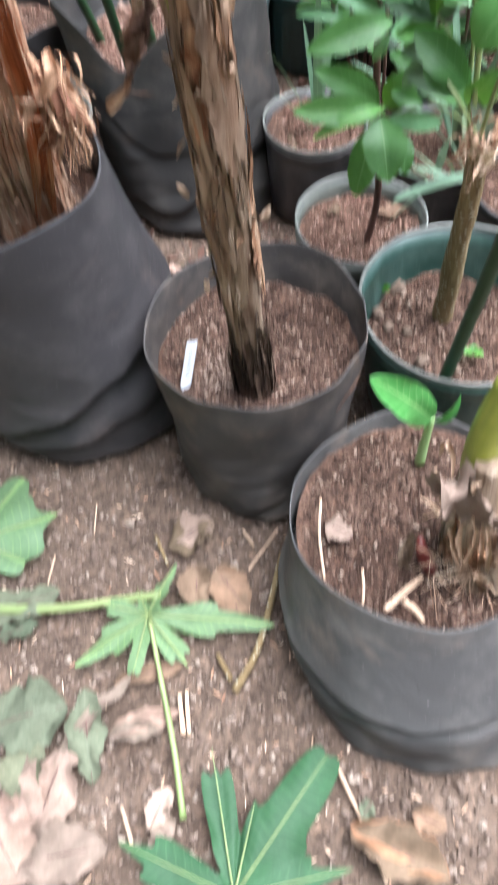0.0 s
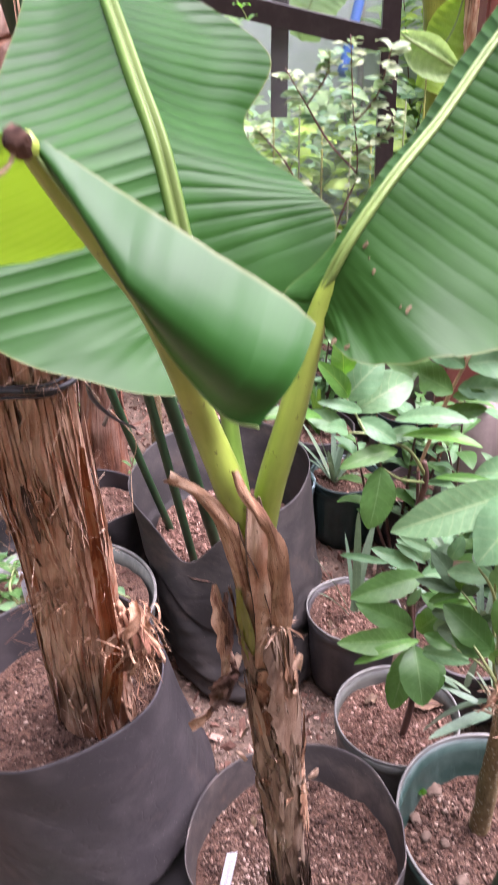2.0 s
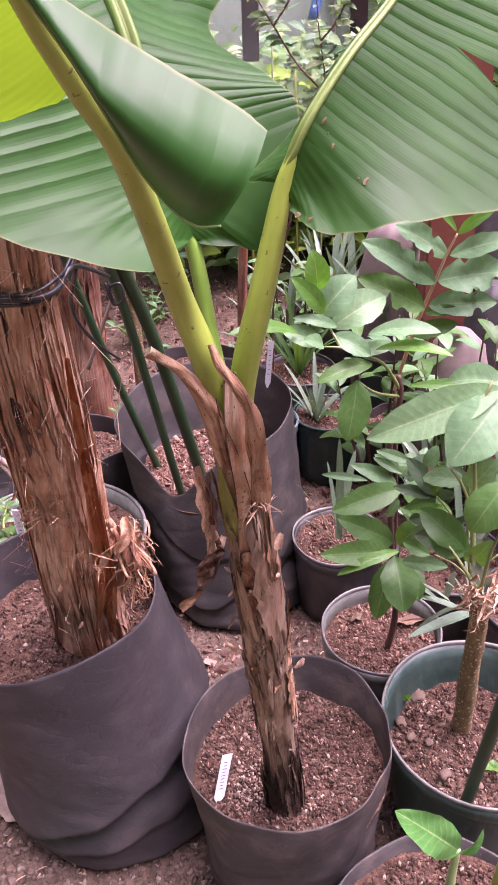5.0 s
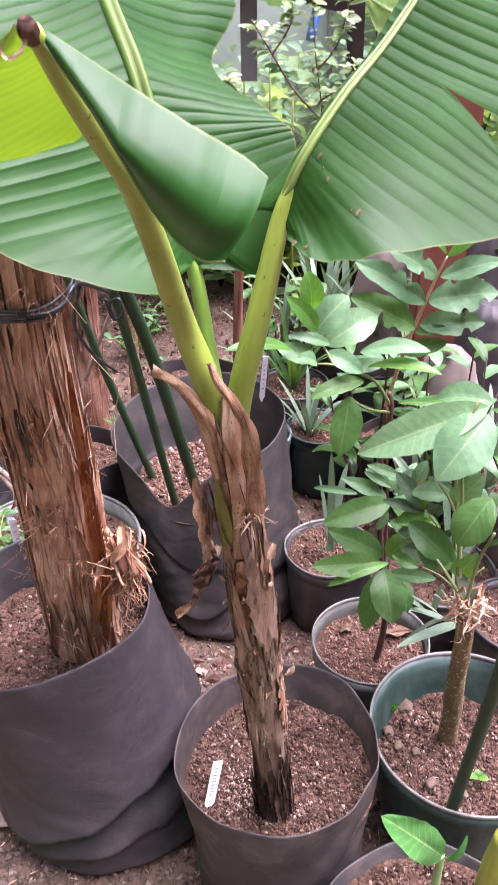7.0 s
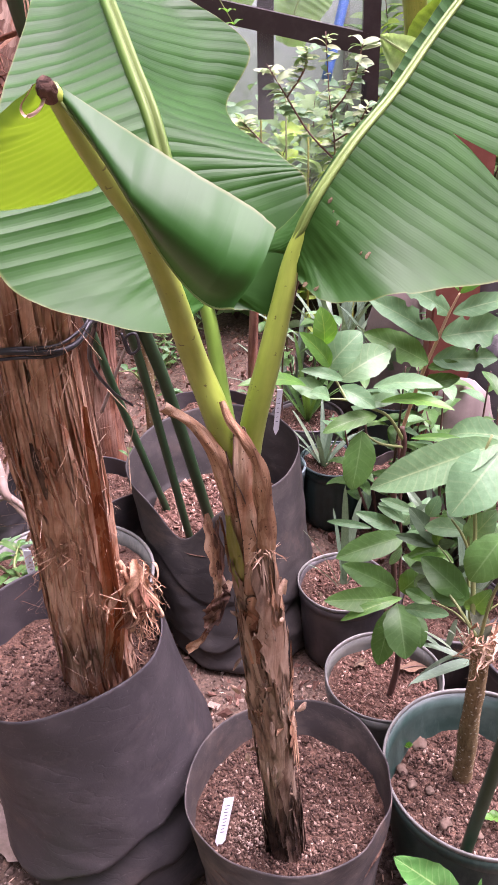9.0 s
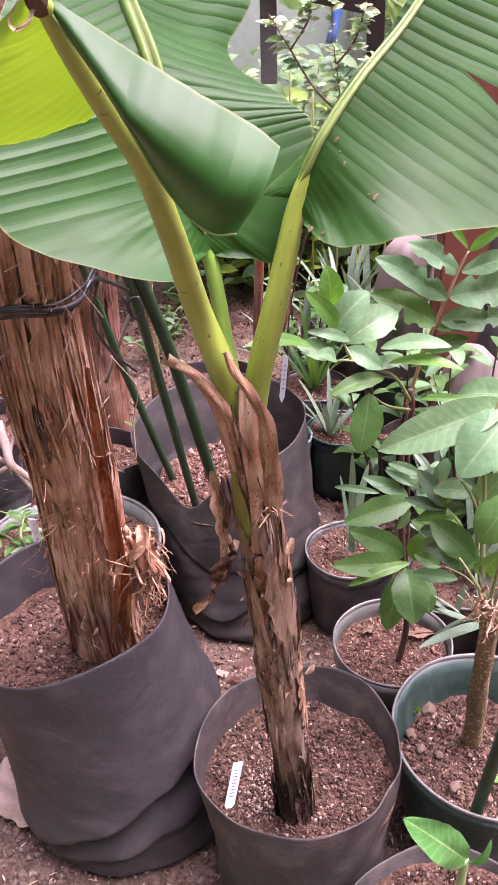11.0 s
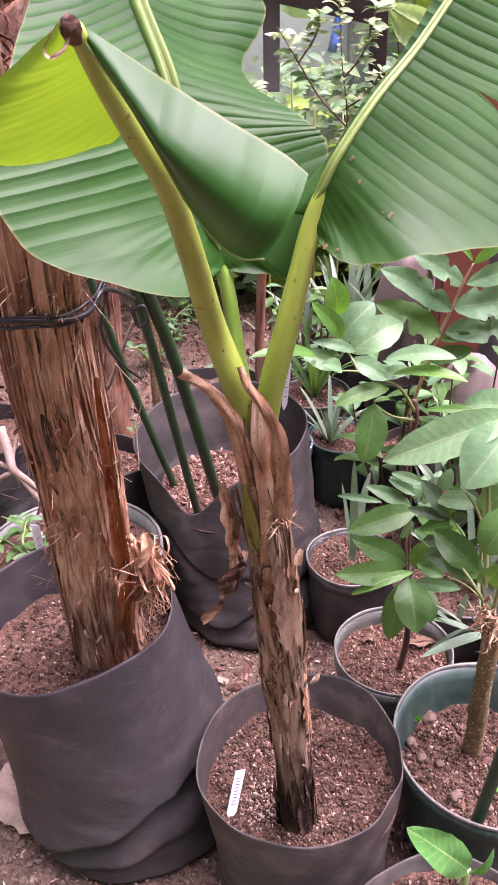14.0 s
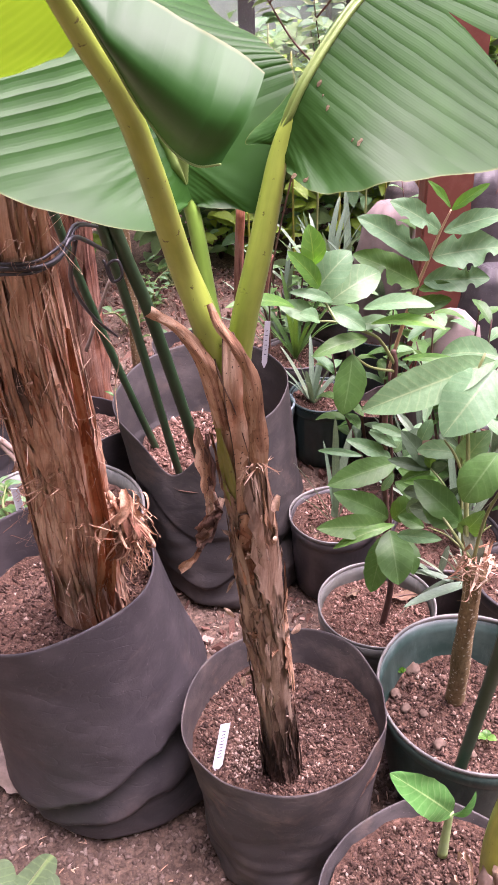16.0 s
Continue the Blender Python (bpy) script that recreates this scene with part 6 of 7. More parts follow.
# the upper whorls
leaf(shrub, (0.165, 1.030, 0.573), (0.051, 0.990, 0.557), 0.044, SHRUB, up=(0.1, -0.7, 0.7), droop=0.1, n=16, m=4)
leaf(shrub, (0.170, 1.040, 0.552), (0.243, 1.000, 0.543), 0.032, SHRUB, up=UP, n=14)
leaf(shrub, (0.161, 1.060, 0.559), (0.084, 1.060, 0.599), 0.026, SHRUB_PALE, up=UP)
leaf(shrub, (0.164, 1.060, 0.585), (0.122, 1.060, 0.618), 0.02, SHRUB_PALE, up=UP)
leaf(shrub, (0.179, 1.050, 0.570), (0.209, 1.080, 0.617), 0.026, SHRUB_PALE, up=UP)
leaf(shrub, (0.191, 1.050, 0.505), (0.272, 1.000, 0.470), 0.05, SHRUB, up=UP, n=14, m=4)
leaf(shrub, (0.168, 1.050, 0.518), (0.229, 1.020, 0.495), 0.03, SHRUB, up=UP)
leaf(shrub, (0.178, 1.070, 0.588), (0.127, 1.080, 0.612), 0.017, SHRUB_PALE, up=UP)
leaf(shrub, (0.118, 1.100, 0.538), (0.041, 1.120, 0.537), 0.014, SHRUB_PALE, up=UP)
leaf(shrub, (0.200, 1.060, 0.570), (0.264, 1.040, 0.592), 0.032, SHRUB, up=UP)
leaf(shrub, (0.174, 1.100, 0.514), (0.226, 1.120, 0.505), 0.04, SHRUB_PALE, up=UP)
leaf(shrub, (0.174, 1.120, 0.474), (0.138, 1.130, 0.504), 0.03, SHRUB, up=UP)
leaf(shrub, (0.172, 1.100, 0.544), (0.195, 1.120, 0.583), 0.024, SHRUB_PALE, up=UP)
# the drooping top branch
leaf(shrub, (0.100, 1.030, 0.844), (0.196, 1.000, 0.859), 0.028, SHRUB_PALE, up=(0, -0.5, 0.85), droop=0.12, n=16, m=4)
leaf(shrub, (0.110, 1.020, 0.824), (0.212, 0.980, 0.832), 0.022, LIME, up=(0, -0.35, 0.9), n=16, m=4)
leaf(shrub, (0.107, 1.020, 0.802), (0.025, 0.980, 0.794), 0.028, SHRUB, up=(0, -0.6, 0.8), n=14, m=4)
leaf(shrub, (0.084, 1.000, 0.787), (0.070, 0.970, 0.702), 0.05, SHRUB, up=(0.2, -0.95, 0.15), droop=0.05, n=16, m=4)
leaf(shrub, (0.049, 1.020, 0.849), (0.102, 1.000, 0.825), 0.03, SHRUB_PALE, up=UP)
leaf(shrub, (0.031, 1.040, 0.868), (0.082, 1.060, 0.920), 0.05, SHRUB_PALE, up=UP, n=14, m=4)
leaf(shrub, (0.050, 1.060, 0.841), (0.130, 1.100, 0.872), 0.055, SHRUB_PALE, up=UP, n=14, m=4)
leaf(shrub, (0.027, 1.030, 0.911), (0.020, 1.020, 0.974), 0.036, LIME, up=(0.2, -0.9, 0.2), n=14, m=4)
leaf(shrub, (0.036, 1.030, 0.878), (-0.009, 1.000, 0.944), 0.027, LIME, up=(0.3, -0.8, 0.4), n=14, m=4)
leaf(shrub, (0.001, 0.990, 0.866), (-0.092, 0.930, 0.895), 0.022, LIME, up=(0, -0.5, 0.85), n=16, m=4)
leaf(shrub, (0.055, 1.020, 0.861), (-0.007, 1.000, 0.885), 0.018, SHRUB_PALE, up=UP)
leaf(shrub, (0.031, 1.000, 0.844), (-0.023, 1.000, 0.867), 0.03, SHRUB_PALE, up=UP, n=14, m=4)
leaf(shrub, (0.035, 1.000, 0.842), (0.006, 0.970, 0.865), 0.022, SHRUB_PALE, up=UP)
leaf(shrub, (0.078, 1.020, 0.816), (0.141, 1.040, 0.822), 0.022, SHRUB_PALE, up=UP)

# ---- the pink-stemmed plant ----
pink = thing("leafy_plant", (0.2, 1.2, 0.0), "tall plant with a pink stem and insect-eaten leaves", "shrub")
limb("stem", [(0.205, 1.27, 0.02), (0.196, 1.25, 0.35), (0.168, 1.2, 0.657)], [0.003, 0.003, 0.003], TWIG, pink, "dark lower stem", n=20, seg=8)
limb("stem", [(0.168, 1.2, 0.657), (0.177, 1.18, 0.723), (0.185, 1.16, 0.779), (0.195, 1.15, 0.826), (0.207, 1.14, 0.872), (0.218, 1.13, 0.917), (0.23, 1.12, 0.956)], [0.003, 0.0034, 0.0034, 0.0032, 0.0028, 0.0024, 0.0015], stalk("pink_stalk", (0.52, 0.33, 0.2), (0.66, 0.47, 0.31), 0.0, 0.5), pink, n=40, seg=8)
rng = random.Random(77)
for b, t, w, c in (((0.222, 1.135, 0.918), (0.14, 1.115, 0.973), 0.04, SHRUB_PALE),
                   ((0.226, 1.135, 0.919), (0.312, 1.115, 0.951), 0.034, SHRUB_PALE),
                   ((0.208, 1.135, 0.876), (0.094, 1.115, 0.951), 0.046, SHRUB_PALE),
                   ((0.212, 1.135, 0.88), (0.312, 1.115, 0.9), 0.06, SHRUB_PALE),
                   ((0.196, 1.135, 0.835), (0.09, 1.115, 0.895), 0.05, SHRUB),
                   ((0.202, 1.135, 0.84), (0.298, 1.115, 0.851), 0.046, SHRUB_PALE),
                   ((0.232, 1.135, 0.955), (0.192, 1.115, 1.001), 0.013, LIME),
                   ((0.234, 1.135, 0.951), (0.28, 1.115, 0.994), 0.018, LIME),
                   ((0.196, 1.135, 0.828), (0.242, 1.115, 0.842), 0.02, SHRUB),
                   ((0.181, 1.135, 0.791), (0.244, 1.115, 0.819), 0.03, SHRUB)):
    r = rng.random
    eaten = [(0.3 + 0.5 * r(), -1 if r() < 0.5 else 1, 0.25 + 0.4 * r(), 0.03 + 0.04 * r()) for _ in range(3)] if w > 0.035 else ()
    leaf(pink, b, t, w, c, up=(0, -0.7, 0.7), droop=0.05, n=48, m=4, wave=0.15, bites=eaten)

# ---- strap-leaved plants in the dark pots ----
rng = random.Random(21)
grass = thing("strap_plant", (0.08, 1.37, 0.17), "grey-green strap-leaved plant in a black pot", "potted plant", "strap plants")
for b, t, w in (((0.095, 1.370, 0.186), (0.088, 1.360, 0.457), 0.02), ((0.089, 1.370, 0.185), (0.128, 1.420, 0.389), 0.022), ((0.083, 1.370, 0.185), (0.000, 1.330, 0.365), 0.012), ((0.080, 1.360, 0.186), (0.011, 1.300, 0.296), 0.013), ((0.102, 1.370, 0.186), (0.143, 1.340, 0.327), 0.016), ((0.093, 1.380, 0.185), (0.066, 1.400, 0.373), 0.014)):
    v, f, u = strap(Vector(b) - grass.location, Vector(t) - grass.location, w, 0.06)
    part("leaf", mesh("leaf", v, f, STRAP, u), grass)
grass = thing("strap_plant", (0.07, 1.9, 0.17), "grey-green rosette plant in a ribbed pot", "potted plant", "strap plants")
tuft(grass, (0.062, 1.9, 0.16), 13, 0.19, 0.016, rng, spread=0.8)

low_agave = thing("strap_plant", (0.26, 1.02, 0.1), "grey-green plant with stiff drooping straps", "potted plant", "strap plants")
for b, t, w, ar in (((0.188, 1.000, 0.257), (0.274, 0.940, 0.403), 0.024, 0.1), ((0.256, 1.060, 0.293), (0.187, 1.040, 0.359), 0.02, 0.05), ((0.262, 1.060, 0.286), (0.191, 1.020, 0.344), 0.018, 0.05), ((0.266, 1.060, 0.300), (0.271, 1.050, 0.377), 0.018, 0.05), ((0.292, 1.040, 0.313), (0.252, 1.020, 0.378), 0.016, 0.08)):
    v, f, u = strap(Vector(b) - low_agave.location, Vector(t) - low_agave.location, w, ar)
    part("leaf", mesh("leaf", v, f, STRAP, u), low_agave)

# ---- pots and bags further back ----
def spare_pot(c, r, h, label, mat, rim=None, soil=True, seed=1, ribs=0):
    p = pot("plant_pot", c, r, r * 0.82, h, label, mat, rim, 0.004, ribs)
    if soil:
        soil_fill(p, c, r * 0.93, h * 0.84, seed, 500, bit=BARK_BITS, size=(0.0015, 0.006))
    return p


spare_pot((-0.515, 1.285), 0.193, 0.275, "wide milky grey plastic pot behind the large bag", PALE_POT, RIM_GREY, seed=31)
spare_pot((-0.075, 1.86), 0.085, 0.2, "blue-grey plastic pot half hidden behind bags", pot_plastic("blue_grey_plastic", (0.1, 0.15, 0.16), (0.22, 0.27, 0.28)), None, seed=32)
spare_pot((0.02, 2.16), 0.11, 0.2, "black plastic pot full of bark soil", BLACK_POT, seed=33)
spare_pot((0.335, 1.33), 0.12, 0.17, "black plastic pot beside the shrub", BLACK_POT, seed=34)
spare_pot((0.47, 1.16), 0.11, 0.2, "black plastic pot with reddish soil", BLACK_POT, seed=35)
spare_pot((0.5, 1.62), 0.12, 0.2, "black plastic pot in the back row", BLACK_POT, seed=36)
spare_pot((0.3, 2.3), 0.11, 0.2, "dark green plastic pot in the back row", DARK_POT, seed=37)
for c, r, z, sd, lab in (((0.27, 1.88), 0.095, 0.17, 3.3, "small slumped grey-brown plant bag"), ((-0.5, 1.62), 0.12, 0.3, 5.1, "black plant bag behind the old banana"), ((-0.28, 2.1), 0.13, 0.26, 6.2, "black plant bag among vines"), ((-0.86, 1.75), 0.16, 0.3, 8.1, "black plant bag beside dry branches"), ((0.12, 2.5), 0.14, 0.25, 2.2, "black plant bag in the back row")):
    b = bag("plant_bag", c, r * 0.9, c, r, lambda a, z=z: z + 0.012 * math.sin(2 * a + z * 30), lab, sd, BAG_WORN if sd < 4 else BAG, 0.006)
    soil_fill(b, c, r * 0.94, z * 0.78, int(sd * 10), 420, bit=BARK_BITS, size=(0.0015, 0.006))
for c, s, sd, lab, mat in (((0.297, 2.300), (0.100, 0.070, 0.608), 1, "crumpled pinkish-tan sack standing between plants", TAN_BAG), ((0.395, 1.750), (0.090, 0.060, 0.508), 2, "pinkish-tan sack folded on the earth", TAN_BAG), ((0.528, 2.150), (0.085, 0.070, 0.746), 3, "crumpled black plastic bag beside the red post", BAG), ((0.370, 2.550), (0.070, 0.060, 0.613), 4, "black plastic bag behind the tan sack", BAG_WORN), ((0.515, 1.900), (0.090, 0.070, 0.564), 5, "slumped black plastic bag beside the red post", BAG)):
    o = thing("sack", (*c, 0), lab, "sack", "filled sacks")

    def crumple(a, r, z):
        q = Vector((s[0] * r * math.cos(a), s[1] * r * math.sin(a), z * s[2]))
        w = 1 + wobble((q.x * 2, q.y * 2, q.z), 9, 0.3, sd) + 0.05 * math.sin(9 * a + 30 * q.z + sd)
        return Vector((q.x * w, q.y * w, q.z))
    v, f, u = lathe([(0.01, 0.0), (0.92, 0.0), (1.02, 0.15), (1.0, 0.45), (0.9, 0.75), (0.7, 0.93), (0.35, 1.0), (0.01, 0.98)], 40, crumple)
    part("sack_body", mesh("sack_body", v, f, mat, u), o)

# ---- rusty post ----
post = thing("steel_post", (0.405, 2.05, 0), "rusty red painted steel post", "post")
box("post_body", (0.12, 0.1, 2.6), (0.0, 0.0, 1.3), RED_STEEL, post, "", 0.006)
box("foot_plate", (0.2, 0.18, 0.012), (0.0, 0.0, 0.006), RED_STEEL, post, "", 0.003)

woody = thing("woody_sapling", (-0.132, 1.93, 0.0), "bare reddish-brown woody stem behind the plant bags", "sapling")
limb("stem", [(-0.132, 1.93, 0.0), (-0.132, 1.9, 0.458), (-0.115, 1.86, 0.741)], [0.014, 0.013, 0.011], FAR_BARK, woody, n=24, seg=12, rough=0.002, grain=40)
limb("branch", [(-0.13, 1.9, 0.45), (-0.071, 1.89, 0.486), (-0.041, 1.88, 0.612)], [0.008, 0.007, 0.005], FAR_BARK, woody, n=16, seg=10)

# ---- strap plants and mixed foliage behind ----
rng = random.Random(33)
for c, n, ln, w, lab in (((0.02, 2.16, 0.17), 12, 0.26, 0.018, "strap-leaved plant in a black pot"), ((0.3, 2.3, 0.17), 16, 0.4, 0.026, "tall grey-green strap plant"), ((0.22, 2.55, 0.0), 18, 0.55, 0.035, "large blue-green agave-like plant"), ((0.62, 2.1, 0.0), 14, 0.5, 0.028, "strap-leaved plant by the sacks"), ((0.12, 2.5, 0.2), 14, 0.36, 0.022, "strap-leaved plant in a back bag"), ((0.5, 1.62, 0.17), 12, 0.3, 0.02, "strap-leaved plant in a black pot"), ((-0.02, 2.45, 0.0), 14, 0.4, 0.022, "strap-leaved plant on the earth"), ((0.36, 1.33, 0.14), 10, 0.3, 0.018, "strap-leaved plant in a black pot"), ((0.5, 2.0, 0.0), 12, 0.45, 0.026, "strap-leaved plant behind the shrubs"), ((0.335, 1.6, 0.0), 12, 0.42, 0.02, "strap-leaved plant behind the shrubs")):
    g = thing("strap_plant", c, lab, "potted plant", "strap plants")
    tuft(g, c, n, ln, w, rng, rng.choice((STRAP, STRAP, SHRUB)), 0.75)


def bush(name, c, height, spread, count, size, mats, label, twig_mat=TWIG, stems=4, category="shrub", bare=0.25):
    """A small bush: leaning stems with leaves set round their upper parts."""
    ob = thing(name, c, label, category, "back shrubs")
    for k in range(stems):
        a = 2.4 * k + rng.uniform(-0.4, 0.4)
        top = Vector(c) + Vector((math.cos(a) * spread * rng.uniform(0.3, 1), math.sin(a) * spread * rng.uniform(0.3, 1), height * rng.uniform(0.7, 1)))
        mid = Vector(c).lerp(top, 0.5) + Vector((rng.uniform(-0.03, 0.03), rng.uniform(-0.03, 0.03), 0.03))
        limb("stem", [c, mid, top], [0.005, 0.0035, 0.0015], twig_mat, ob, n=14, seg=7)
        path = spline([tuple(c), tuple(mid), tuple(top)], 40)
        for j in range(count):
            q = bare + (1 - bare) * (j + rng.random()) / count
            b = Vector(path[min(39, int(q * 39))])
            e = rng.uniform(0, 6.28)
            ln = size * rng.uniform(0.6, 1.2)
            t = b + Vector((math.cos(e) * ln, math.sin(e) * ln, rng.uniform(-0.35, 0.5) * ln))
            leaf(ob, b, t, ln * rng.uniform(0.35, 0.5), rng.choice(mats), n=7, m=2)
    return ob


bush("back_shrub", (0.38, 1.55, 0.0), 0.62, 0.16, 11, 0.085, (SHRUB, SHRUB_PALE), "leafy green shrub in the back row", stems=6)
bush("back_shrub", (0.22, 1.75, 0.0), 0.6, 0.16, 11, 0.08, (SHRUB, SHRUB_PALE, SHRUB), "leafy green shrub between pots", stems=6)
bush("back_shrub", (0.52, 1.3, 0.1), 0.5, 0.14, 10, 0.08, (SHRUB_PALE, SHRUB), "pale green shrub in a black pot", stems=5)
bush("back_shrub", (0.0, 2.3, 0.0), 0.55, 0.2, 12, 0.07, (SHRUB, SHRUB_PALE), "leafy green shrub before the window", stems=6)
bush("back_shrub", (0.45, 2.2, 0.0), 0.7, 0.2, 11, 0.08, (SHRUB, SHRUB_PALE), "leafy green shrub near the sacks", stems=6)
for c, n in (((-0.2, 2.15, 0.0), 7), ((-0.36, 2.4, 0.0), 7), ((-0.62, 1.75, 0.0), 6), ((-0.8, 1.5, 0.0), 7), ((-0.1, 2.05, 0.0), 5), ((-0.75, 2.3, 0.0), 6), ((-0.45, 1.95, 0.0), 4)):
    bush("ground_vine", c, 0.16, 0.16, 7, 0.05, (SHRUB_PALE, SHRUB), "low ivy-like vine with pale green leaves", GREEN_TWIG, n, "vine", 0.1)
bush("ground_vine", (-0.58, 1.27, 0.22), 0.1, 0.14, 6, 0.05, (SHRUB_PALE, SHRUB), "ivy-like vine spilling in a milky pot", GREEN_TWIG, 7, "vine", 0.1)
bush("ground_vine", (-0.43, 1.28, 0.22), 0.06, 0.07, 3, 0.03, (SHRUB_PALE, SHRUB), "small weed in a milky pot", GREEN_TWIG, 3, "vine", 0.1)

# pale variegated shrub with dark red twigs, seen against the window
pale = thing("variegated_shrub", (*(-0.054, 1.950, 0.371)[:2], 0.0), "thin shrub with dark red twigs and small pale leaves", "shrub")
TWIGS = ([(*(-0.054, 1.950, 0.371)[:2], 0.0), (-0.054, 1.950, 0.371), (-0.039, 1.600, 0.685), (0.020, 1.250, 1.049), (0.042, 1.200, 1.136), (0.032, 1.180, 1.223), (0.025, 1.180, 1.307)],
         [(0.020, 1.250, 1.049), (-0.022, 1.220, 1.093), (-0.060, 1.200, 1.156), (-0.098, 1.200, 1.196)],
         [(0.042, 1.200, 1.136), (0.003, 1.200, 1.176), (-0.028, 1.200, 1.223), (-0.057, 1.200, 1.268)],
         [(0.032, 1.180, 1.201), (0.060, 1.160, 1.239), (0.075, 1.160, 1.293)],
         [(-0.006, 1.240, 1.070), (-0.039, 1.220, 1.060), (-0.087, 1.220, 1.120)],
         [(0.037, 1.200, 1.159), (0.070, 1.180, 1.185), (0.087, 1.170, 1.215)],
         [(-0.028, 1.200, 1.223), (-0.004, 1.190, 1.259), (-0.000, 1.190, 1.287)])
for k, pts in enumerate(TWIGS):
    limb("twig", pts, [0.003 if k == 0 else 0.0014, 0.0014, 0.0007], RED_TWIG, pale, n=30, seg=7)
    path = spline(pts, 60)
    for j in range(38 if k else 56):
        q = path[int((0.5 if k == 0 else 0.15) * 59 + (0.5 if k == 0 else 0.85) * 59 * rng.random() ** 0.6)]
        e, ln = rng.uniform(0, 6.28), rng.uniform(0.011, 0.028)
        t = Vector(q) + Vector((math.cos(e) * ln, math.sin(e) * ln, rng.uniform(-0.3, 0.35) * ln))
        leaf(pale, q, t, ln * rng.uniform(0.32, 0.5), rng.choice((SHRUB_PALE, VARIEGATED, VARIEGATED, VARIEGATED, GARDEN)), up=(rng.uniform(-0.5, 0.5), rng.uniform(-0.8, 0.1), 0.8), n=6, m=2, droop=rng.uniform(-0.1, 0.2))

# ---- old stem and branches at the far left ----
far_stem = thing("banana_plant", (-0.63, 2.1, 0.0), "reddish-brown dry banana stem behind the plant bags", "banana plant")
FAR = [(-0.63, 2.12, 0.0), (-0.6, 2.06, 0.4), (-0.56, 1.98, 0.9), (-0.53, 1.9, 1.5), (-0.5, 1.85, 2.2)]
limb("stem", FAR, [0.075, 0.06, 0.055, 0.05, 0.04], FAR_BARK, far_stem, n=60, seg=24, rough=0.012, grain=30)
for k in range(10):
    peel(far_stem, FAR, [0.075, 0.06, 0.055, 0.05, 0.04], rng.uniform(3.4, 6.2), rng.uniform(0.4, 0.8), rng.uniform(0.3, 0.6), rng.uniform(0.1, 1.0), 0.004, FAR_BARK, 820 + k)
branch = thing("dry_branch", (-0.75, 1.5, 0.0), "grey dry branches lying by the pots", "branch")
for pts, r in (([(-0.7239, 1.4200, 0.3431), (-0.6694, 1.4000, 0.3894), (-0.6433, 1.4000, 0.3927), (-0.5975, 1.3800, 0.3646)], 0.0075), ([(-0.6840, 1.4500, 0.4819), (-0.6650, 1.4200, 0.4345), (-0.6538, 1.4000, 0.4045), (-0.6377, 1.4000, 0.3807), (-0.5920, 1.3700, 0.3413)], 0.011), ([(-0.7299, 1.4400, 0.4139), (-0.6804, 1.4200, 0.4001), (-0.6524, 1.4000, 0.3986)], 0.007), ([(-0.6474, 1.4600, 0.4762), (-0.6597, 1.4400, 0.4293), (-0.6592, 1.4100, 0.4069)], 0.004), ([(-0.499, 1.700, 0.449), (-0.404, 1.650, 0.652)], 0.005)):
    limb("twig", pts, [r, r * 0.9, r * 0.75], DRY_TWIG, branch, n=20, seg=10, rough=0.001, grain=60)
upper = thing("banana_plant", (-0.418, 0.950, 1.180), "banana crown with shredded dry brown sheaths", "banana plant")
CROWN = [(-0.458, 0.920, 0.992), (-0.421, 0.950, 1.180), (-0.388, 1.000, 1.315), (-0.356, 1.050, 1.432), (-0.337, 1.100, 1.522)]
limb("stem", CROWN, [0.04, 0.042, 0.045, 0.045, 0.04], CROWN_BARK, upper, n=50, seg=24, rough=0.01, grain=30)
tangle("dry_fibre", upper, lambda g: Vector((-0.373, 0.930, 1.246)) + Vector((g.uniform(-0.05, 0.025), g.uniform(-0.03, 0.03), g.uniform(-0.09, 0.1))), 120, 0.08, 0.005, random.Random(41), RED_FIBRE, 0.3)
limb("leaf_stalk", [(-0.334, 0.900, 1.476), (-0.314, 0.900, 1.409), (-0.305, 0.920, 1.325)], [0.014, 0.0135, 0.012], STAKE, upper, "dark green leaf stalk", n=16, seg=12)
limb("leaf_stalk", [(-0.325, 0.860, 1.419), (-0.297, 0.860, 1.399), (-0.276, 0.880, 1.371)], [0.007, 0.006, 0.006], WIRE, upper, "black dry leaf stalk", n=16, seg=10)
limb("leaf_stalk", [(-0.349, 1.100, 1.490), (-0.349, 1.080, 1.421), (-0.338, 1.050, 1.350)], [0.02, 0.02, 0.018], PETIOLE_DARK, upper, "yellowing leaf stalk", n=16, seg=10)

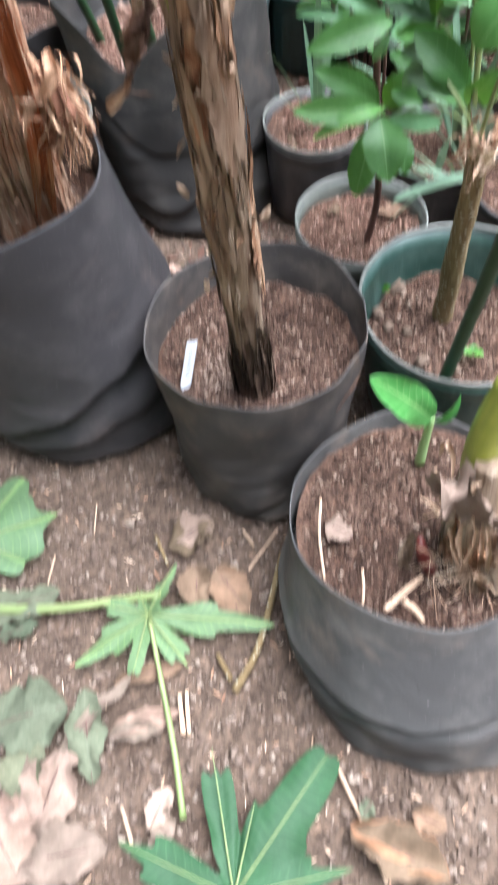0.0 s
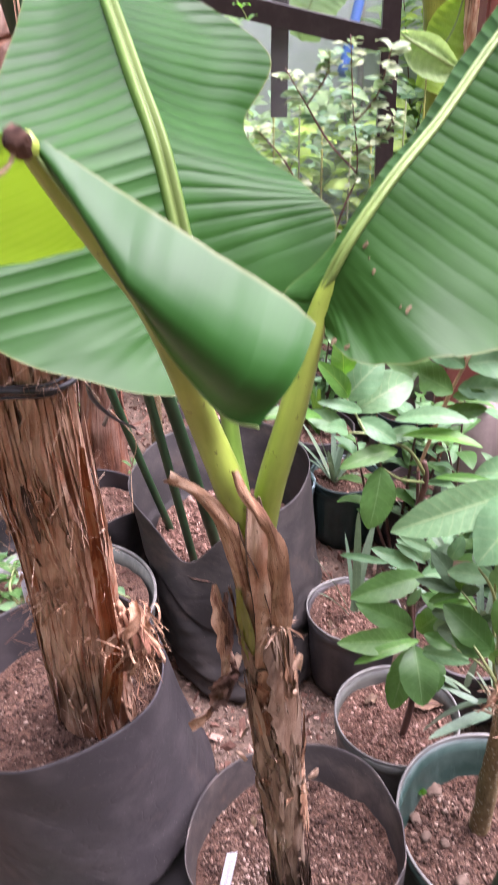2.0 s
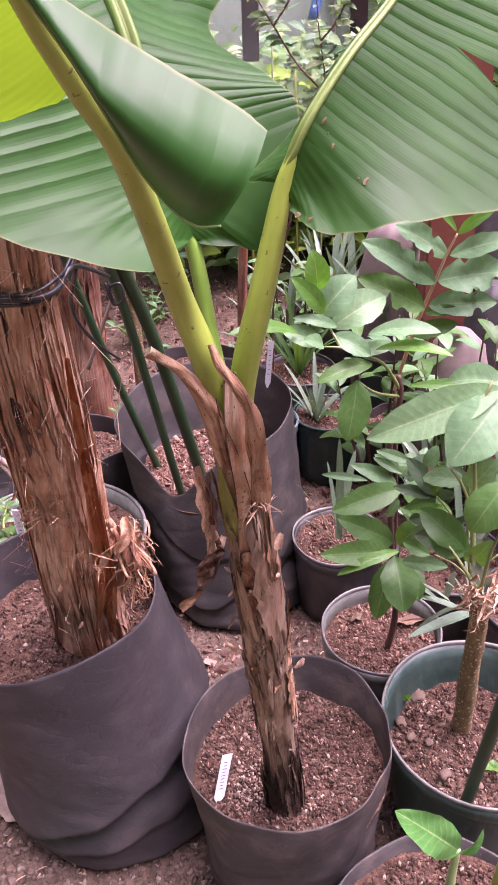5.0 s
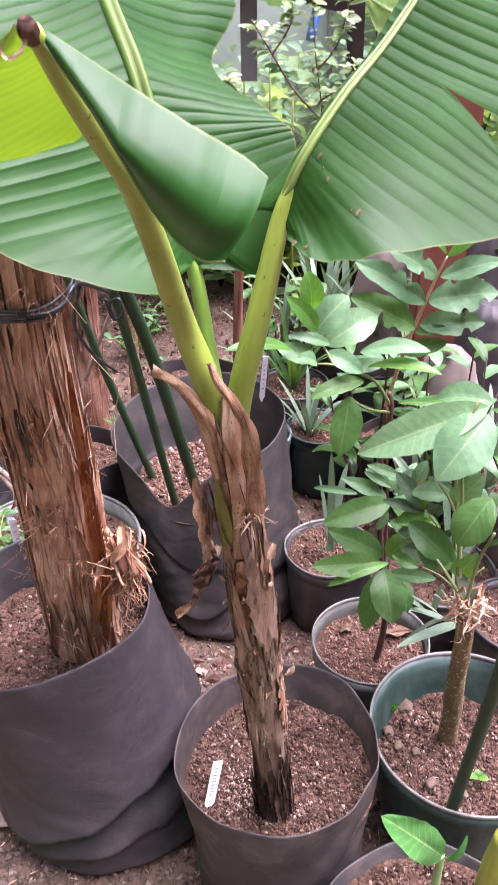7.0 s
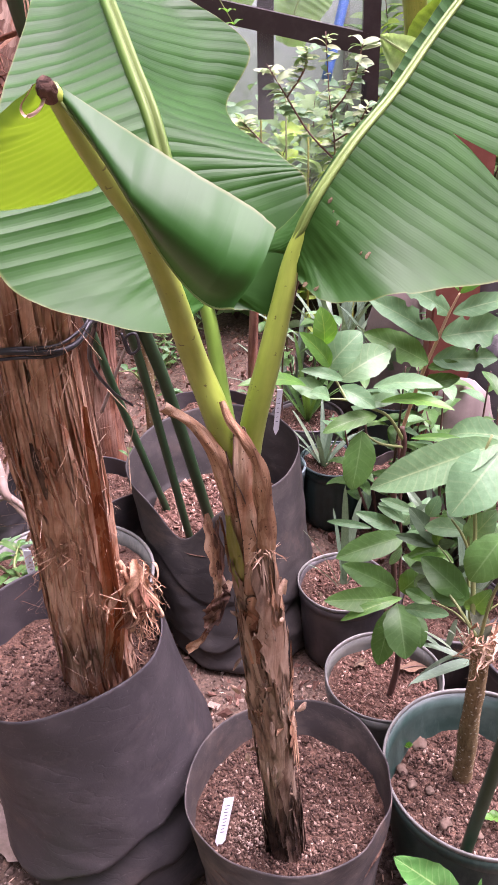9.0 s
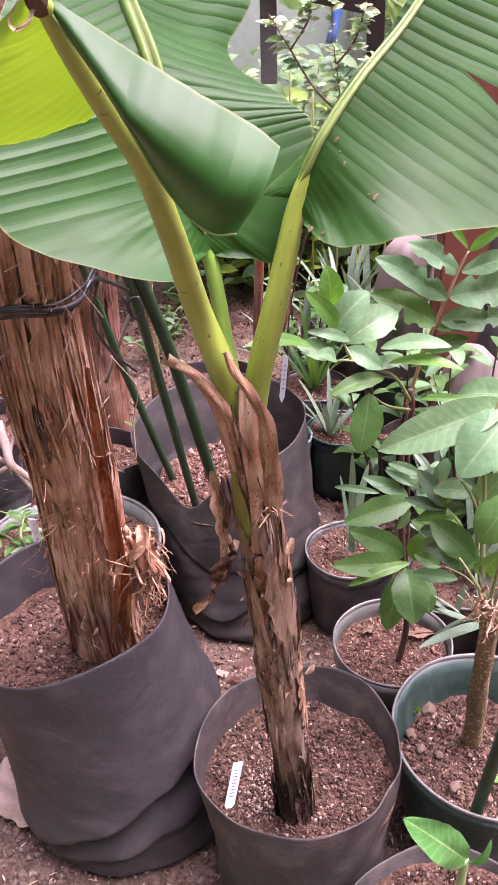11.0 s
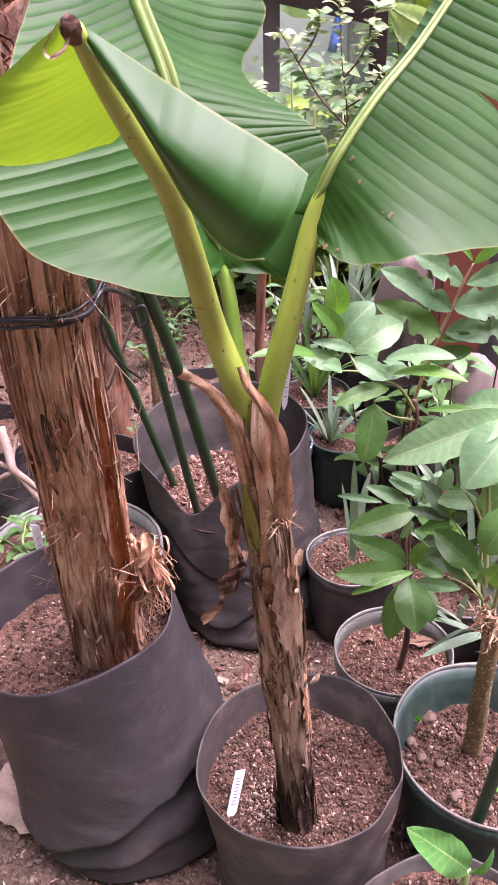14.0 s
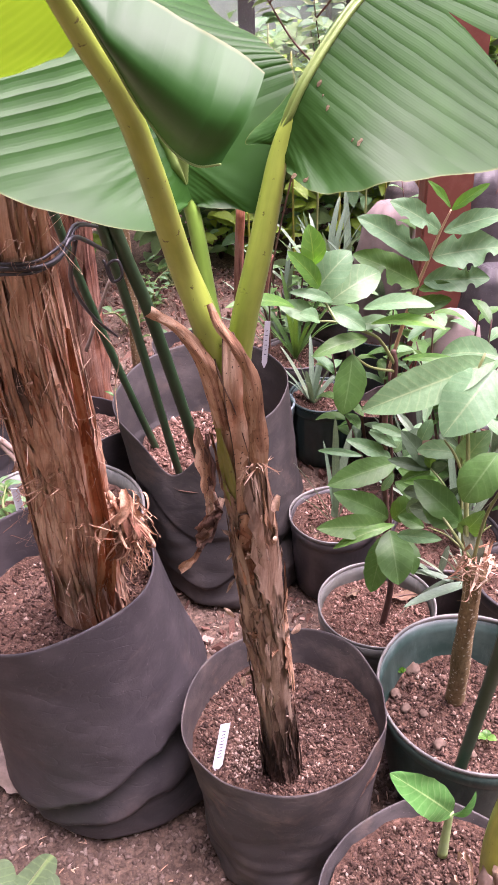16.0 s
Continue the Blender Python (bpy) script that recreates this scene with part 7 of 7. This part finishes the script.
# fern-like tree behind the upright leaf
fern = thing("feathery_tree", (-0.5, 2.3, 0.0), "tree with small bright green feathery leaflets", "tree")
limb("trunk", [(-0.5, 2.3, 0.0), (-0.48, 2.28, 0.9), (-0.42, 2.25, 1.8)], [0.02, 0.016, 0.01], GRAFT_BARK, fern, n=24, seg=10)
for k in range(16):
    a, b = Vector((-0.43 + rng.uniform(-0.05, 0.05), 2.25, 1.3 + 0.035 * k)), Vector((-0.43 + rng.uniform(-0.35, 0.35), 2.2 + rng.uniform(-0.3, 0.2), 1.4 + rng.uniform(-0.15, 0.3)))
    limb("twig", [a, a.lerp(b, 0.5) + Vector((0, 0, 0.04)), b], [0.003, 0.002, 0.001], GREEN_TWIG, fern, n=10, seg=6)
    for j in range(12):
        q = a.lerp(b, 0.25 + 0.75 * j / 11) + Vector((0, 0, 0.03 * math.sin(math.pi * j / 11)))
        for sgn in (-1, 1):
            d = (b - a).cross(Vector((0, 0, 1))).normalized() * sgn
            leaf(fern, q, q + d * 0.035 + Vector((0, 0, rng.uniform(-0.01, 0.01))), 0.014, rng.choice((LIME, SHRUB, SHRUB_PALE)), n=5, m=1)

# ---- what shows through and beside the window ----
tunnel = thing("film_tunnel", (-0.3, 5.2, 0), "milky plastic film tunnel outside the window", "tunnel")
rows, hoops = [], []
for k in range(33):
    a = math.pi * k / 32
    rows.append([(-2.6 + 5.2 * j / 30, -0.9 * math.cos(a) + wobble((j * 0.3, a, 0), 2, 0.03), 1.85 * math.sin(a) ** 0.7) for j in range(31)])
v, f = sheet(rows)
part("film", mesh("film", v, f, TUNNEL), tunnel)
for j in range(0, 31, 6):
    x = -2.6 + 5.2 * j / 30
    v, f, u = tube([(x, -0.93 * math.cos(math.pi * k / 12), 1.89 * math.sin(math.pi * k / 12) ** 0.7) for k in range(13)], [0.015] * 13, n=40, seg=6)
    part("hoop", mesh("hoop", v, f, RIM_GREY, u), tunnel)
pipe = thing("blue_pipe", (0.02, 3.6, 0), "bright blue pipe leaning outside the window", "pipe")
limb("rod", [(0.1, 3.565, 1.01), (0.124, 3.600, 1.103), (0.190, 3.700, 1.386), (0.220, 3.800, 1.625)], [0.02, 0.02, 0.02, 0.02], BLUE, pipe, n=8, seg=14)
# outdoor banana plants
for mid, left, right, mat in (([(-0.058, 3.600, 1.134), (-0.022, 3.600, 1.278), (0.035, 3.600, 1.356), (0.123, 3.600, 1.390)], [(-0.104, 3.600, 1.158), (-0.124, 3.700, 1.323), (-0.054, 3.700, 1.380), (0.112, 3.600, 1.394)], [(0.009, 3.500, 1.138), (0.076, 3.500, 1.236), (0.119, 3.500, 1.293), (0.134, 3.600, 1.379)], GARDEN),
                              ([(0.385, 3.300, 0.995), (0.442, 3.300, 1.111), (0.487, 3.300, 1.203), (0.510, 3.300, 1.313)], [(0.364, 3.300, 1.006), (0.379, 3.300, 1.153), (0.415, 3.300, 1.245), (0.500, 3.300, 1.313)], [(0.434, 3.200, 0.985), (0.571, 3.200, 1.036), (0.580, 3.200, 1.185), (0.521, 3.300, 1.303)], GARDEN_LIME),
                              ([(0.510, 3.200, 1.058), (0.414, 3.100, 1.110), (0.324, 3.000, 1.159), (0.258, 3.000, 1.198)], [(0.507, 3.200, 1.040), (0.418, 3.100, 1.036), (0.308, 3.000, 1.089), (0.258, 3.000, 1.189)], [(0.514, 3.200, 1.068), (0.411, 3.100, 1.174), (0.304, 3.000, 1.204), (0.257, 3.000, 1.201)], GARDEN),
                              ([(-0.331, 3.900, 1.218), (-0.300, 3.900, 1.328), (-0.272, 3.900, 1.392), (-0.246, 3.900, 1.434)], [(-0.356, 3.900, 1.220), (-0.360, 3.900, 1.354), (-0.319, 3.900, 1.417), (-0.251, 3.900, 1.434)], [(-0.282, 3.900, 1.193), (-0.203, 3.900, 1.300), (-0.189, 3.900, 1.365), (-0.241, 3.900, 1.429)], GARDEN),
                              ([(0.563, 3.200, 1.398), (0.522, 3.200, 1.451), (0.463, 3.200, 1.505), (0.406, 3.200, 1.525)], [(0.562, 3.200, 1.363), (0.489, 3.200, 1.394), (0.428, 3.200, 1.474), (0.407, 3.200, 1.522)], [(0.580, 3.200, 1.431), (0.536, 3.200, 1.516), (0.477, 3.200, 1.569), (0.410, 3.200, 1.531)], GARDEN)):
    ob = thing("banana_leaf", mid[0], "broad green banana leaf outside", "banana leaf", "outdoor banana leaves")
    banana_blade(ob, mid, left, right, mat, 0.005, n=40, m=5, pleats=10, pleat=0.003, rib_mat=MIDRIB)
for p, r, m in (([(0.470, 3.400, 0.831), (0.430, 3.400, 1.201), (0.386, 3.400, 1.483), (0.358, 3.400, 1.692)], [0.05, 0.045, 0.045, 0.04], PETIOLE_DARK), ([(0.561, 3.300, 0.843), (0.561, 3.300, 1.199), (0.554, 3.300, 1.469)], [0.05, 0.05, 0.05], BIG_BARK)):
    ob = thing("banana_plant", (p[0][0] * 1.02, p[0][1], 0.0), "tall yellowish banana plant growing outside", "banana plant", "outdoor banana plants")
    limb("trunk", [(p[0][0] * 1.02, p[0][1], 0.0)] + p, r[:1] + r, m, ob, n=30, seg=16, rough=0.008, grain=20)
for c, h in (((0.3, 3.6, 0), 0.95), ((-0.3, 3.5, 0), 0.95), ((0.05, 4.0, 0.0), 0.9), ((0.7, 3.6, 0), 1.7), ((1.1, 3.4, 0), 1.7), ((-0.9, 3.4, 0), 1.7), ((0.55, 4.1, 0.0), 1.7), ((0.9, 4.2, 0), 1.7)):
    bush("garden_bush", c, h, 0.4, 26, 0.15, (SHRUB, GARDEN, GARDEN, GARDEN_LIME), "mixed green garden bush outside", TWIG, 7, "bush", 0.1)
for k in range(7):
    x = -0.15 + 0.09 * k
    b = thing("garden_cane", (x, 3.1 + 0.1 * math.sin(k), 0), "thin dry cane outside the window", "cane", "garden canes")
    limb("rod", [(x, 3.1 + 0.1 * math.sin(k), 0), (x + 0.02 * math.sin(3 * k), 3.1, 0.95 + 0.1 * math.cos(k))], [0.005, 0.0035], GREEN_TWIG if k % 2 else PETIOLE_DARK, b, n=6, seg=7)

# low vines between the bags
for c in ((-0.540, 2.953, 0.000), (-0.595, 2.743, 0.000), (-0.487, 3.190, 0.000)):
    bush("ground_vine", c, 0.14, 0.12, 6, 0.05, (SHRUB_PALE, SHRUB), "low ivy-like vine with pale green leaves", GREEN_TWIG, 5, "vine", 0.1)


def foliage(name, label, spots, count, size, mat, seed):
    """A thicket of leaves too many to count, joined."""
    g = random.Random(seed)
    lots = []
    for k in range(count):
        x0, x1, y0, y1, z0, z1 = spots[k % len(spots)]
        b = Vector((g.uniform(x0, x1), g.uniform(y0, y1), z0 + (z1 - z0) * g.random()))
        e, ln = g.uniform(0, 6.28), size * g.uniform(0.5, 1.3)
        t = b + Vector((math.cos(e) * ln, math.sin(e) * ln, g.uniform(-0.6, 0.4) * ln))
        lots.append(blade(b, t, ln * g.uniform(0.35, 0.55), (0, -0.5, 0.8), 0.1, 0.3, 6, 1, seed=k))
    v, f, u = join(*lots)
    ob = thing(name, (0, 4, 0), label, "foliage", kind="stuff")
    part("leaves", mesh("leaves", [Vector(q) - Vector((0, 4, 0)) for q in v], f, mat, u), ob)
    return ob


foliage("garden_foliage", "dense green garden foliage outside the window", ((-0.7, 0.5, 3.3, 4.1, 0.0, 0.95), (0.32, 1.2, 3.9, 4.6, 0.0, 1.9), (-1.3, -0.3, 3.0, 4.0, 0.9, 1.9)), 2000, 0.1, GARDEN, 61)
foliage("garden_foliage", "bright yellow-green garden foliage outside the window", ((-0.5, 0.5, 3.2, 3.8, 0.1, 0.85), (0.35, 1.1, 3.7, 4.3, 0.1, 1.2), (-1.0, -0.35, 2.8, 3.4, 1.05, 1.7)), 900, 0.11, GARDEN_LIME, 62)
foliage("garden_foliage", "pale grey-green garden foliage outside the window", ((-0.5, 0.5, 3.2, 4.0, 0.1, 1.0),), 300, 0.09, SHRUB_PALE, 63)

# ---- litter on the earth ----
rng = random.Random(51)


def lobed(parent, centre, reach, lobes, mat, name="blade", tilt=0.0):
    """A palmate leaf: pointed, notched lobes (angle, length, width) that run together round one place."""
    o = parent.location
    c = Vector(centre) - o
    V, F, U = [c], [], [(0.0, 0.0)]
    N, R = 220, 7

    def edge(a):
        best, near = 0.16, 1.0
        for la, ln, w in lobes:
            d = abs((a - la + math.pi) % (2 * math.pi) - math.pi)
            q = d / (w * 3.3)
            side = 0.88 + 0.12 * math.cos(q * 11 + la * 5)
            r = ln * max(0.0, 1 - q) ** 0.75 * side if q < 1 else 0
            if r > best:
                best, near = r, q
        return best * reach, near
    for i in range(N):
        a = 2 * math.pi * i / N
        r, q = edge(a)
        for j in range(1, R + 1):
            k = j / R
            p = c + Vector((math.cos(a), math.sin(a), 0)) * (r * k)
            p.z += 0.006 * math.sin(3 * a + tilt) * k + wobble(p, 28, 0.007 * k, tilt) - 0.004 * k * k + 0.004 * q * k
            V.append(p)
            U.append((r * k, min(1.0, q * 1.6)))
    for i in range(N):
        m = (i + 1) % N
        F.append((0, 1 + i * R, 1 + m * R))
        for j in range(R - 1):
            F.append((1 + i * R + j, 1 + i * R + j + 1, 1 + m * R + j + 1, 1 + m * R + j))
    ob = part(name, mesh(name, V, F, mat, U), parent)
    for la, ln, w in lobes:
        tip = Vector((math.cos(la), math.sin(la), 0)) * (reach * ln)
        limb("vein", [c + o + Vector((0, 0, 0.003)), c + o + tip * 0.5 + Vector((0, 0, 0.005 + wobble(c + tip * 0.5, 28, 0.0035, tilt))), c + o + tip * 0.88 + Vector((0, 0, 0.004))], [0.0014, 0.001, 0.0004], GREEN_TWIG, ob, n=8, seg=6)
    return ob


papaya = thing("papaya_leaf", (-0.191, 0.438, 0.030), "fallen green papaya leaf with deep lobes and yellow stalk", "fallen leaf", "fallen green leaves")
lobed(papaya, (-0.191, 0.438, 0.030), 0.14, ((6.2, 1.35, 0.14), (1.15, 0.66, 0.13), (2.0, 0.36, 0.17), (2.9, 0.62, 0.17), (3.75, 0.9, 0.2), (4.55, 0.76, 0.14), (5.4, 0.82, 0.17)), PAPAYA)
limb("leaf_stalk", [(-0.187, 0.427, 0.036), (-0.167, 0.346, 0.030), (-0.144, 0.250, 0.020), (-0.129, 0.167, 0.012)], [0.0035, 0.004, 0.0045, 0.005], GREEN_TWIG, papaya, n=20, seg=8)
papaya = thing("papaya_leaf", (-0.044, 0.113, 0.030), "dark green fallen papaya leaf with pale veins", "fallen leaf", "fallen green leaves")
lobed(papaya, (-0.061, 0.077, 0.03), 0.2, ((0.93, 1.15, 0.2), (1.75, 1.0, 0.12), (0.2, 0.8, 0.17), (2.75, 0.9, 0.16), (1.33, 0.6, 0.1), (5.7, 0.8, 0.15), (3.6, 0.8, 0.15), (4.6, 0.8, 0.15)), PAPAYA_DARK)
papaya = thing("papaya_leaf", (-0.434, 0.622, 0.030), "pale green wilted papaya leaf", "fallen leaf", "fallen green leaves")
lobed(papaya, (-0.473, 0.563, 0.030), 0.15, ((0.35, 1.05, 0.42), (1.1, 0.9, 0.42), (2.0, 0.9, 0.4), (5.9, 0.7, 0.4)), PAPAYA)
stem2 = thing("papaya_stalk", (-0.399, 0.450, 0.020), "pale green fallen papaya leaf stalk", "leaf stalk")
limb("stalk", [(-0.468, 0.455, 0.020), (-0.331, 0.454, 0.022), (-0.246, 0.463, 0.025), (-0.174, 0.471, 0.030)], [0.008, 0.0065, 0.006, 0.006], GREEN_TWIG, stem2, n=20, seg=10)


def fallen(a, b, w, mat, label, up=(0, 0, 1), droop=0.08, cup=0.3):
    o = thing("fallen_leaf", a, label, "fallen leaf", "fallen dry leaves")
    blade_ob = leaf(o, a, b, w, mat, "blade", up=up, droop=droop, cup=cup, n=22, m=5, wave=0.5, ragged=0.09, crumple=0.006)
    m = Vector(a).lerp(Vector(b), 0.5) + Vector((0, 0, droop * (Vector(b) - Vector(a)).length + 0.002))
    limb("midrib", [a, m, b], [0.0012, 0.001, 0.0004], TWIG, blade_ob, n=8, seg=6)
    return o


fallen((-0.168, 0.551, 0.012), (-0.099, 0.590, 0.020), 0.05, DRY_LEAF, "curled tan dry leaf on earth")
fallen((-0.127, 0.525, 0.015), (-0.116, 0.440, 0.012), 0.05, DRY_LEAF, "curled brown dry leaf on earth", cup=0.8)
fallen((-0.088, 0.525, 0.015), (-0.053, 0.430, 0.012), 0.055, DRY_LEAF, "flat tan dry leaf on earth", cup=0.1)
fallen((-0.275, 0.335, 0.020), (-0.251, 0.209, 0.015), 0.05, GREY_LEAF, "grey-green wilted leaf strip on earth")
fallen((-0.402, 0.282, 0.020), (-0.296, 0.311, 0.020), 0.1, GREY_LEAF, "grey-green wilted leaf on earth", cup=0.1)
fallen((-0.443, 0.441, 0.010), (-0.328, 0.482, 0.015), 0.055, GREY_LEAF, "ragged grey-green wilted leaf on earth", cup=0.1)
fallen((-0.290, 0.258, 0.020), (-0.318, 0.141, 0.020), 0.075, PINK_LEAF, "pinkish tan dry leaf on earth", cup=0.1)
fallen((-0.393, 0.188, 0.020), (-0.325, 0.091, 0.020), 0.1, PINK_LEAF, "pinkish tan dry leaf on earth", cup=0.1)
fallen((-0.326, 0.114, 0.030), (-0.221, 0.133, 0.030), 0.07, PINK_LEAF, "pinkish tan dry leaf on earth", cup=0.15)
fallen((0.085, 0.152, 0.020), (0.205, 0.095, 0.020), 0.06, DRY_LEAF, "orange-brown curled dry leaf on earth", cup=0.6)
fallen((-0.238, 0.274, 0.015), (-0.139, 0.304, 0.012), 0.03, PINK_LEAF, "narrow tan dry leaf on earth")
fallen((-0.237, 0.345, 0.012), (-0.134, 0.368, 0.012), 0.025, DRY_LEAF, "narrow brown dry leaf on earth")
fallen((-0.173, 0.181, 0.015), (-0.145, 0.141, 0.015), 0.035, PINK_LEAF, "pale dry leaf scrap on earth")
fallen((0.117, 0.186, 0.012), (0.101, 0.166, 0.012), 0.025, GREY_LEAF, "small grey-green leaf scrap on earth")
fallen((-0.337, 0.266, 0.020), (-0.348, 0.188, 0.020), 0.06, GREY_LEAF, "crumpled wilted leaf on earth", cup=0.7)
fallen((-0.593, 0.931, 0.030), (-0.482, 0.793, 0.020), 0.1, PALE_LEAF, "pale dusty dry leaf beside the large bag", cup=0.1)
fallen((0.031, 1.320, 0.170), (0.063, 1.334, 0.175), 0.03, DRY_LEAF, "rust-brown leaf scrap in a pot")
fallen((0.185, 1.128, 0.165), (0.254, 1.145, 0.165), 0.02, DRY_LEAF, "red-brown leaf scrap in a pot")
fallen((0.131, 1.157, 0.165), (0.102, 1.141, 0.165), 0.016, DRY_LEAF, "brown leaf scrap in a pot")
fallen((0.064, 0.493, 0.200), (0.099, 0.476, 0.200), 0.03, PINK_LEAF, "pinkish leaf scrap on potting soil", cup=0.05)

# a drift of dry leaves and strips
fallen((-0.371, 0.188, 0.018), (-0.284, 0.209, 0.016), 0.07, PINK_LEAF, "pinkish tan dry leaf on earth", cup=0.2)
fallen((-0.343, 0.109, 0.018), (-0.239, 0.134, 0.016), 0.075, PINK_LEAF, "broad pinkish dry leaf on earth", cup=0.1)
fallen((-0.321, 0.154, 0.018), (-0.332, 0.223, 0.016), 0.045, PINK_LEAF, "folded pinkish dry leaf on earth", cup=0.5)
fallen((-0.386, 0.275, 0.018), (-0.297, 0.309, 0.016), 0.06, GREY_LEAF, "ragged grey-green wilted leaf on earth", cup=0.15)
fallen((-0.306, 0.237, 0.018), (-0.206, 0.359, 0.016), 0.022, PINK_LEAF, "narrow dry leaf strip on earth", cup=0.4)
fallen((-0.237, 0.27, 0.018), (-0.16, 0.28, 0.016), 0.028, PINK_LEAF, "curled tan leaf strip on earth", cup=0.6)
fallen((-0.171, 0.154, 0.018), (-0.148, 0.204, 0.016), 0.032, PALE_LEAF, "pale curled leaf scrap on earth", cup=0.5)
fallen((-0.161, 0.115, 0.018), (-0.146, 0.154, 0.016), 0.03, PINK_LEAF, "pinkish leaf scrap on earth", cup=0.3)
fallen((0.086, 0.159, 0.018), (0.207, 0.101, 0.016), 0.05, RUST_LEAF, "rust-brown curled dry leaf on earth", cup=0.7)
fallen((-0.096, 0.514, 0.018), (-0.044, 0.446, 0.016), 0.06, DRY_LEAF, "broad tan dry leaf on earth", cup=0.15)
fallen((-0.159, 0.563, 0.018), (-0.1, 0.598, 0.016), 0.05, PINK_LEAF, "curled pinkish dry leaf on earth", cup=0.5)
fallen((-0.41, 0.411, 0.018), (-0.355, 0.433, 0.016), 0.03, GREY_LEAF, "wilted grey-green scrap on earth", cup=0.2)
fallen((0.166, 0.172, 0.018), (0.207, 0.152, 0.016), 0.03, DRY_LEAF, "brown leaf scrap on earth", cup=0.4)


def stick(points, r, label, mat=None):
    o = thing("stick", points[0], label, "stick", "loose sticks")
    limb("twig", points, r, mat or GRAFT_BARK, o, n=14, seg=7, rough=0.001, grain=80)


stick([(-0.064, 0.331, 0.010), (-0.028, 0.400, 0.012), (0.008, 0.542, 0.014)], [0.006, 0.0055, 0.005], "grey-brown stick lying on earth")
stick([(-0.069, 0.348, 0.008), (-0.089, 0.384, 0.010)], [0.004, 0.0035], "short brown stick on earth")
stick([(-0.044, 0.517, 0.010), (0.002, 0.585, 0.012)], [0.0022, 0.0018], "pale straw on earth", FIBRE)
stick([(-0.053, 0.585, 0.010), (-0.036, 0.557, 0.010)], [0.002, 0.002], "pale straw on earth", FIBRE)
stick([(0.073, 0.233, 0.008), (0.101, 0.166, 0.010), (0.127, 0.091, 0.010)], [0.0025, 0.0025, 0.002], "pale straw on earth", FIBRE)
stick([(-0.134, 0.274, 0.010), (-0.142, 0.328, 0.010)], [0.004, 0.003], "pale split stick on earth", FIBRE)
stick([(-0.126, 0.274, 0.010), (-0.132, 0.332, 0.010)], [0.003, 0.003], "pale split stick on earth", FIBRE)
stick([(-0.192, 0.577, 0.010), (-0.169, 0.528, 0.010)], [0.0025, 0.002], "brown twig on earth")
stick([(-0.291, 0.635, 0.012), (-0.290, 0.583, 0.012)], [0.0013, 0.001], "dry grass blade on earth", FIBRE)
stick([(-0.348, 0.546, 0.010), (-0.353, 0.499, 0.010)], [0.0015, 0.001], "dry grass blade on earth", FIBRE)
stick([(-0.193, 0.135, 0.010), (-0.211, 0.182, 0.010)], [0.003, 0.0025], "pale straw on earth", FIBRE)
stick([(-0.318, 0.134, 0.020), (-0.303, 0.215, 0.020), (-0.285, 0.281, 0.020)], [0.003, 0.003, 0.002], "brown leaf rib on earth")


def chaff_spot(g):
    x, y = (g.uniform(-0.6, 0.4), g.uniform(0.05, 1.3)) if g.random() < 0.6 else (g.uniform(-1.0, 0.6), g.uniform(1.2, 2.9))
    return x, y, ground_z(x, y) + 0.002


chaff = thing("chaff", (0, 0, 0), "scattered straw chaff and dry scraps on earth", "litter", kind="stuff")
lots = []
for k in range(900):
    a = Vector(chaff_spot(rng))
    e, ln = rng.uniform(0, 6.28), rng.uniform(0.005, 0.022)
    b = a + Vector((math.cos(e) * ln, math.sin(e) * ln, rng.uniform(-0.001, 0.003)))
    lots.append(blade(a, b, rng.uniform(0.0015, 0.004), (0, 0, 1), 0.05, 0.3, 3, 1))
v, f, u = join(*lots)
tagged(part("chaff_bits", mesh("chaff_bits", v, f, FIBRE, u), chaff), kind="stuff")
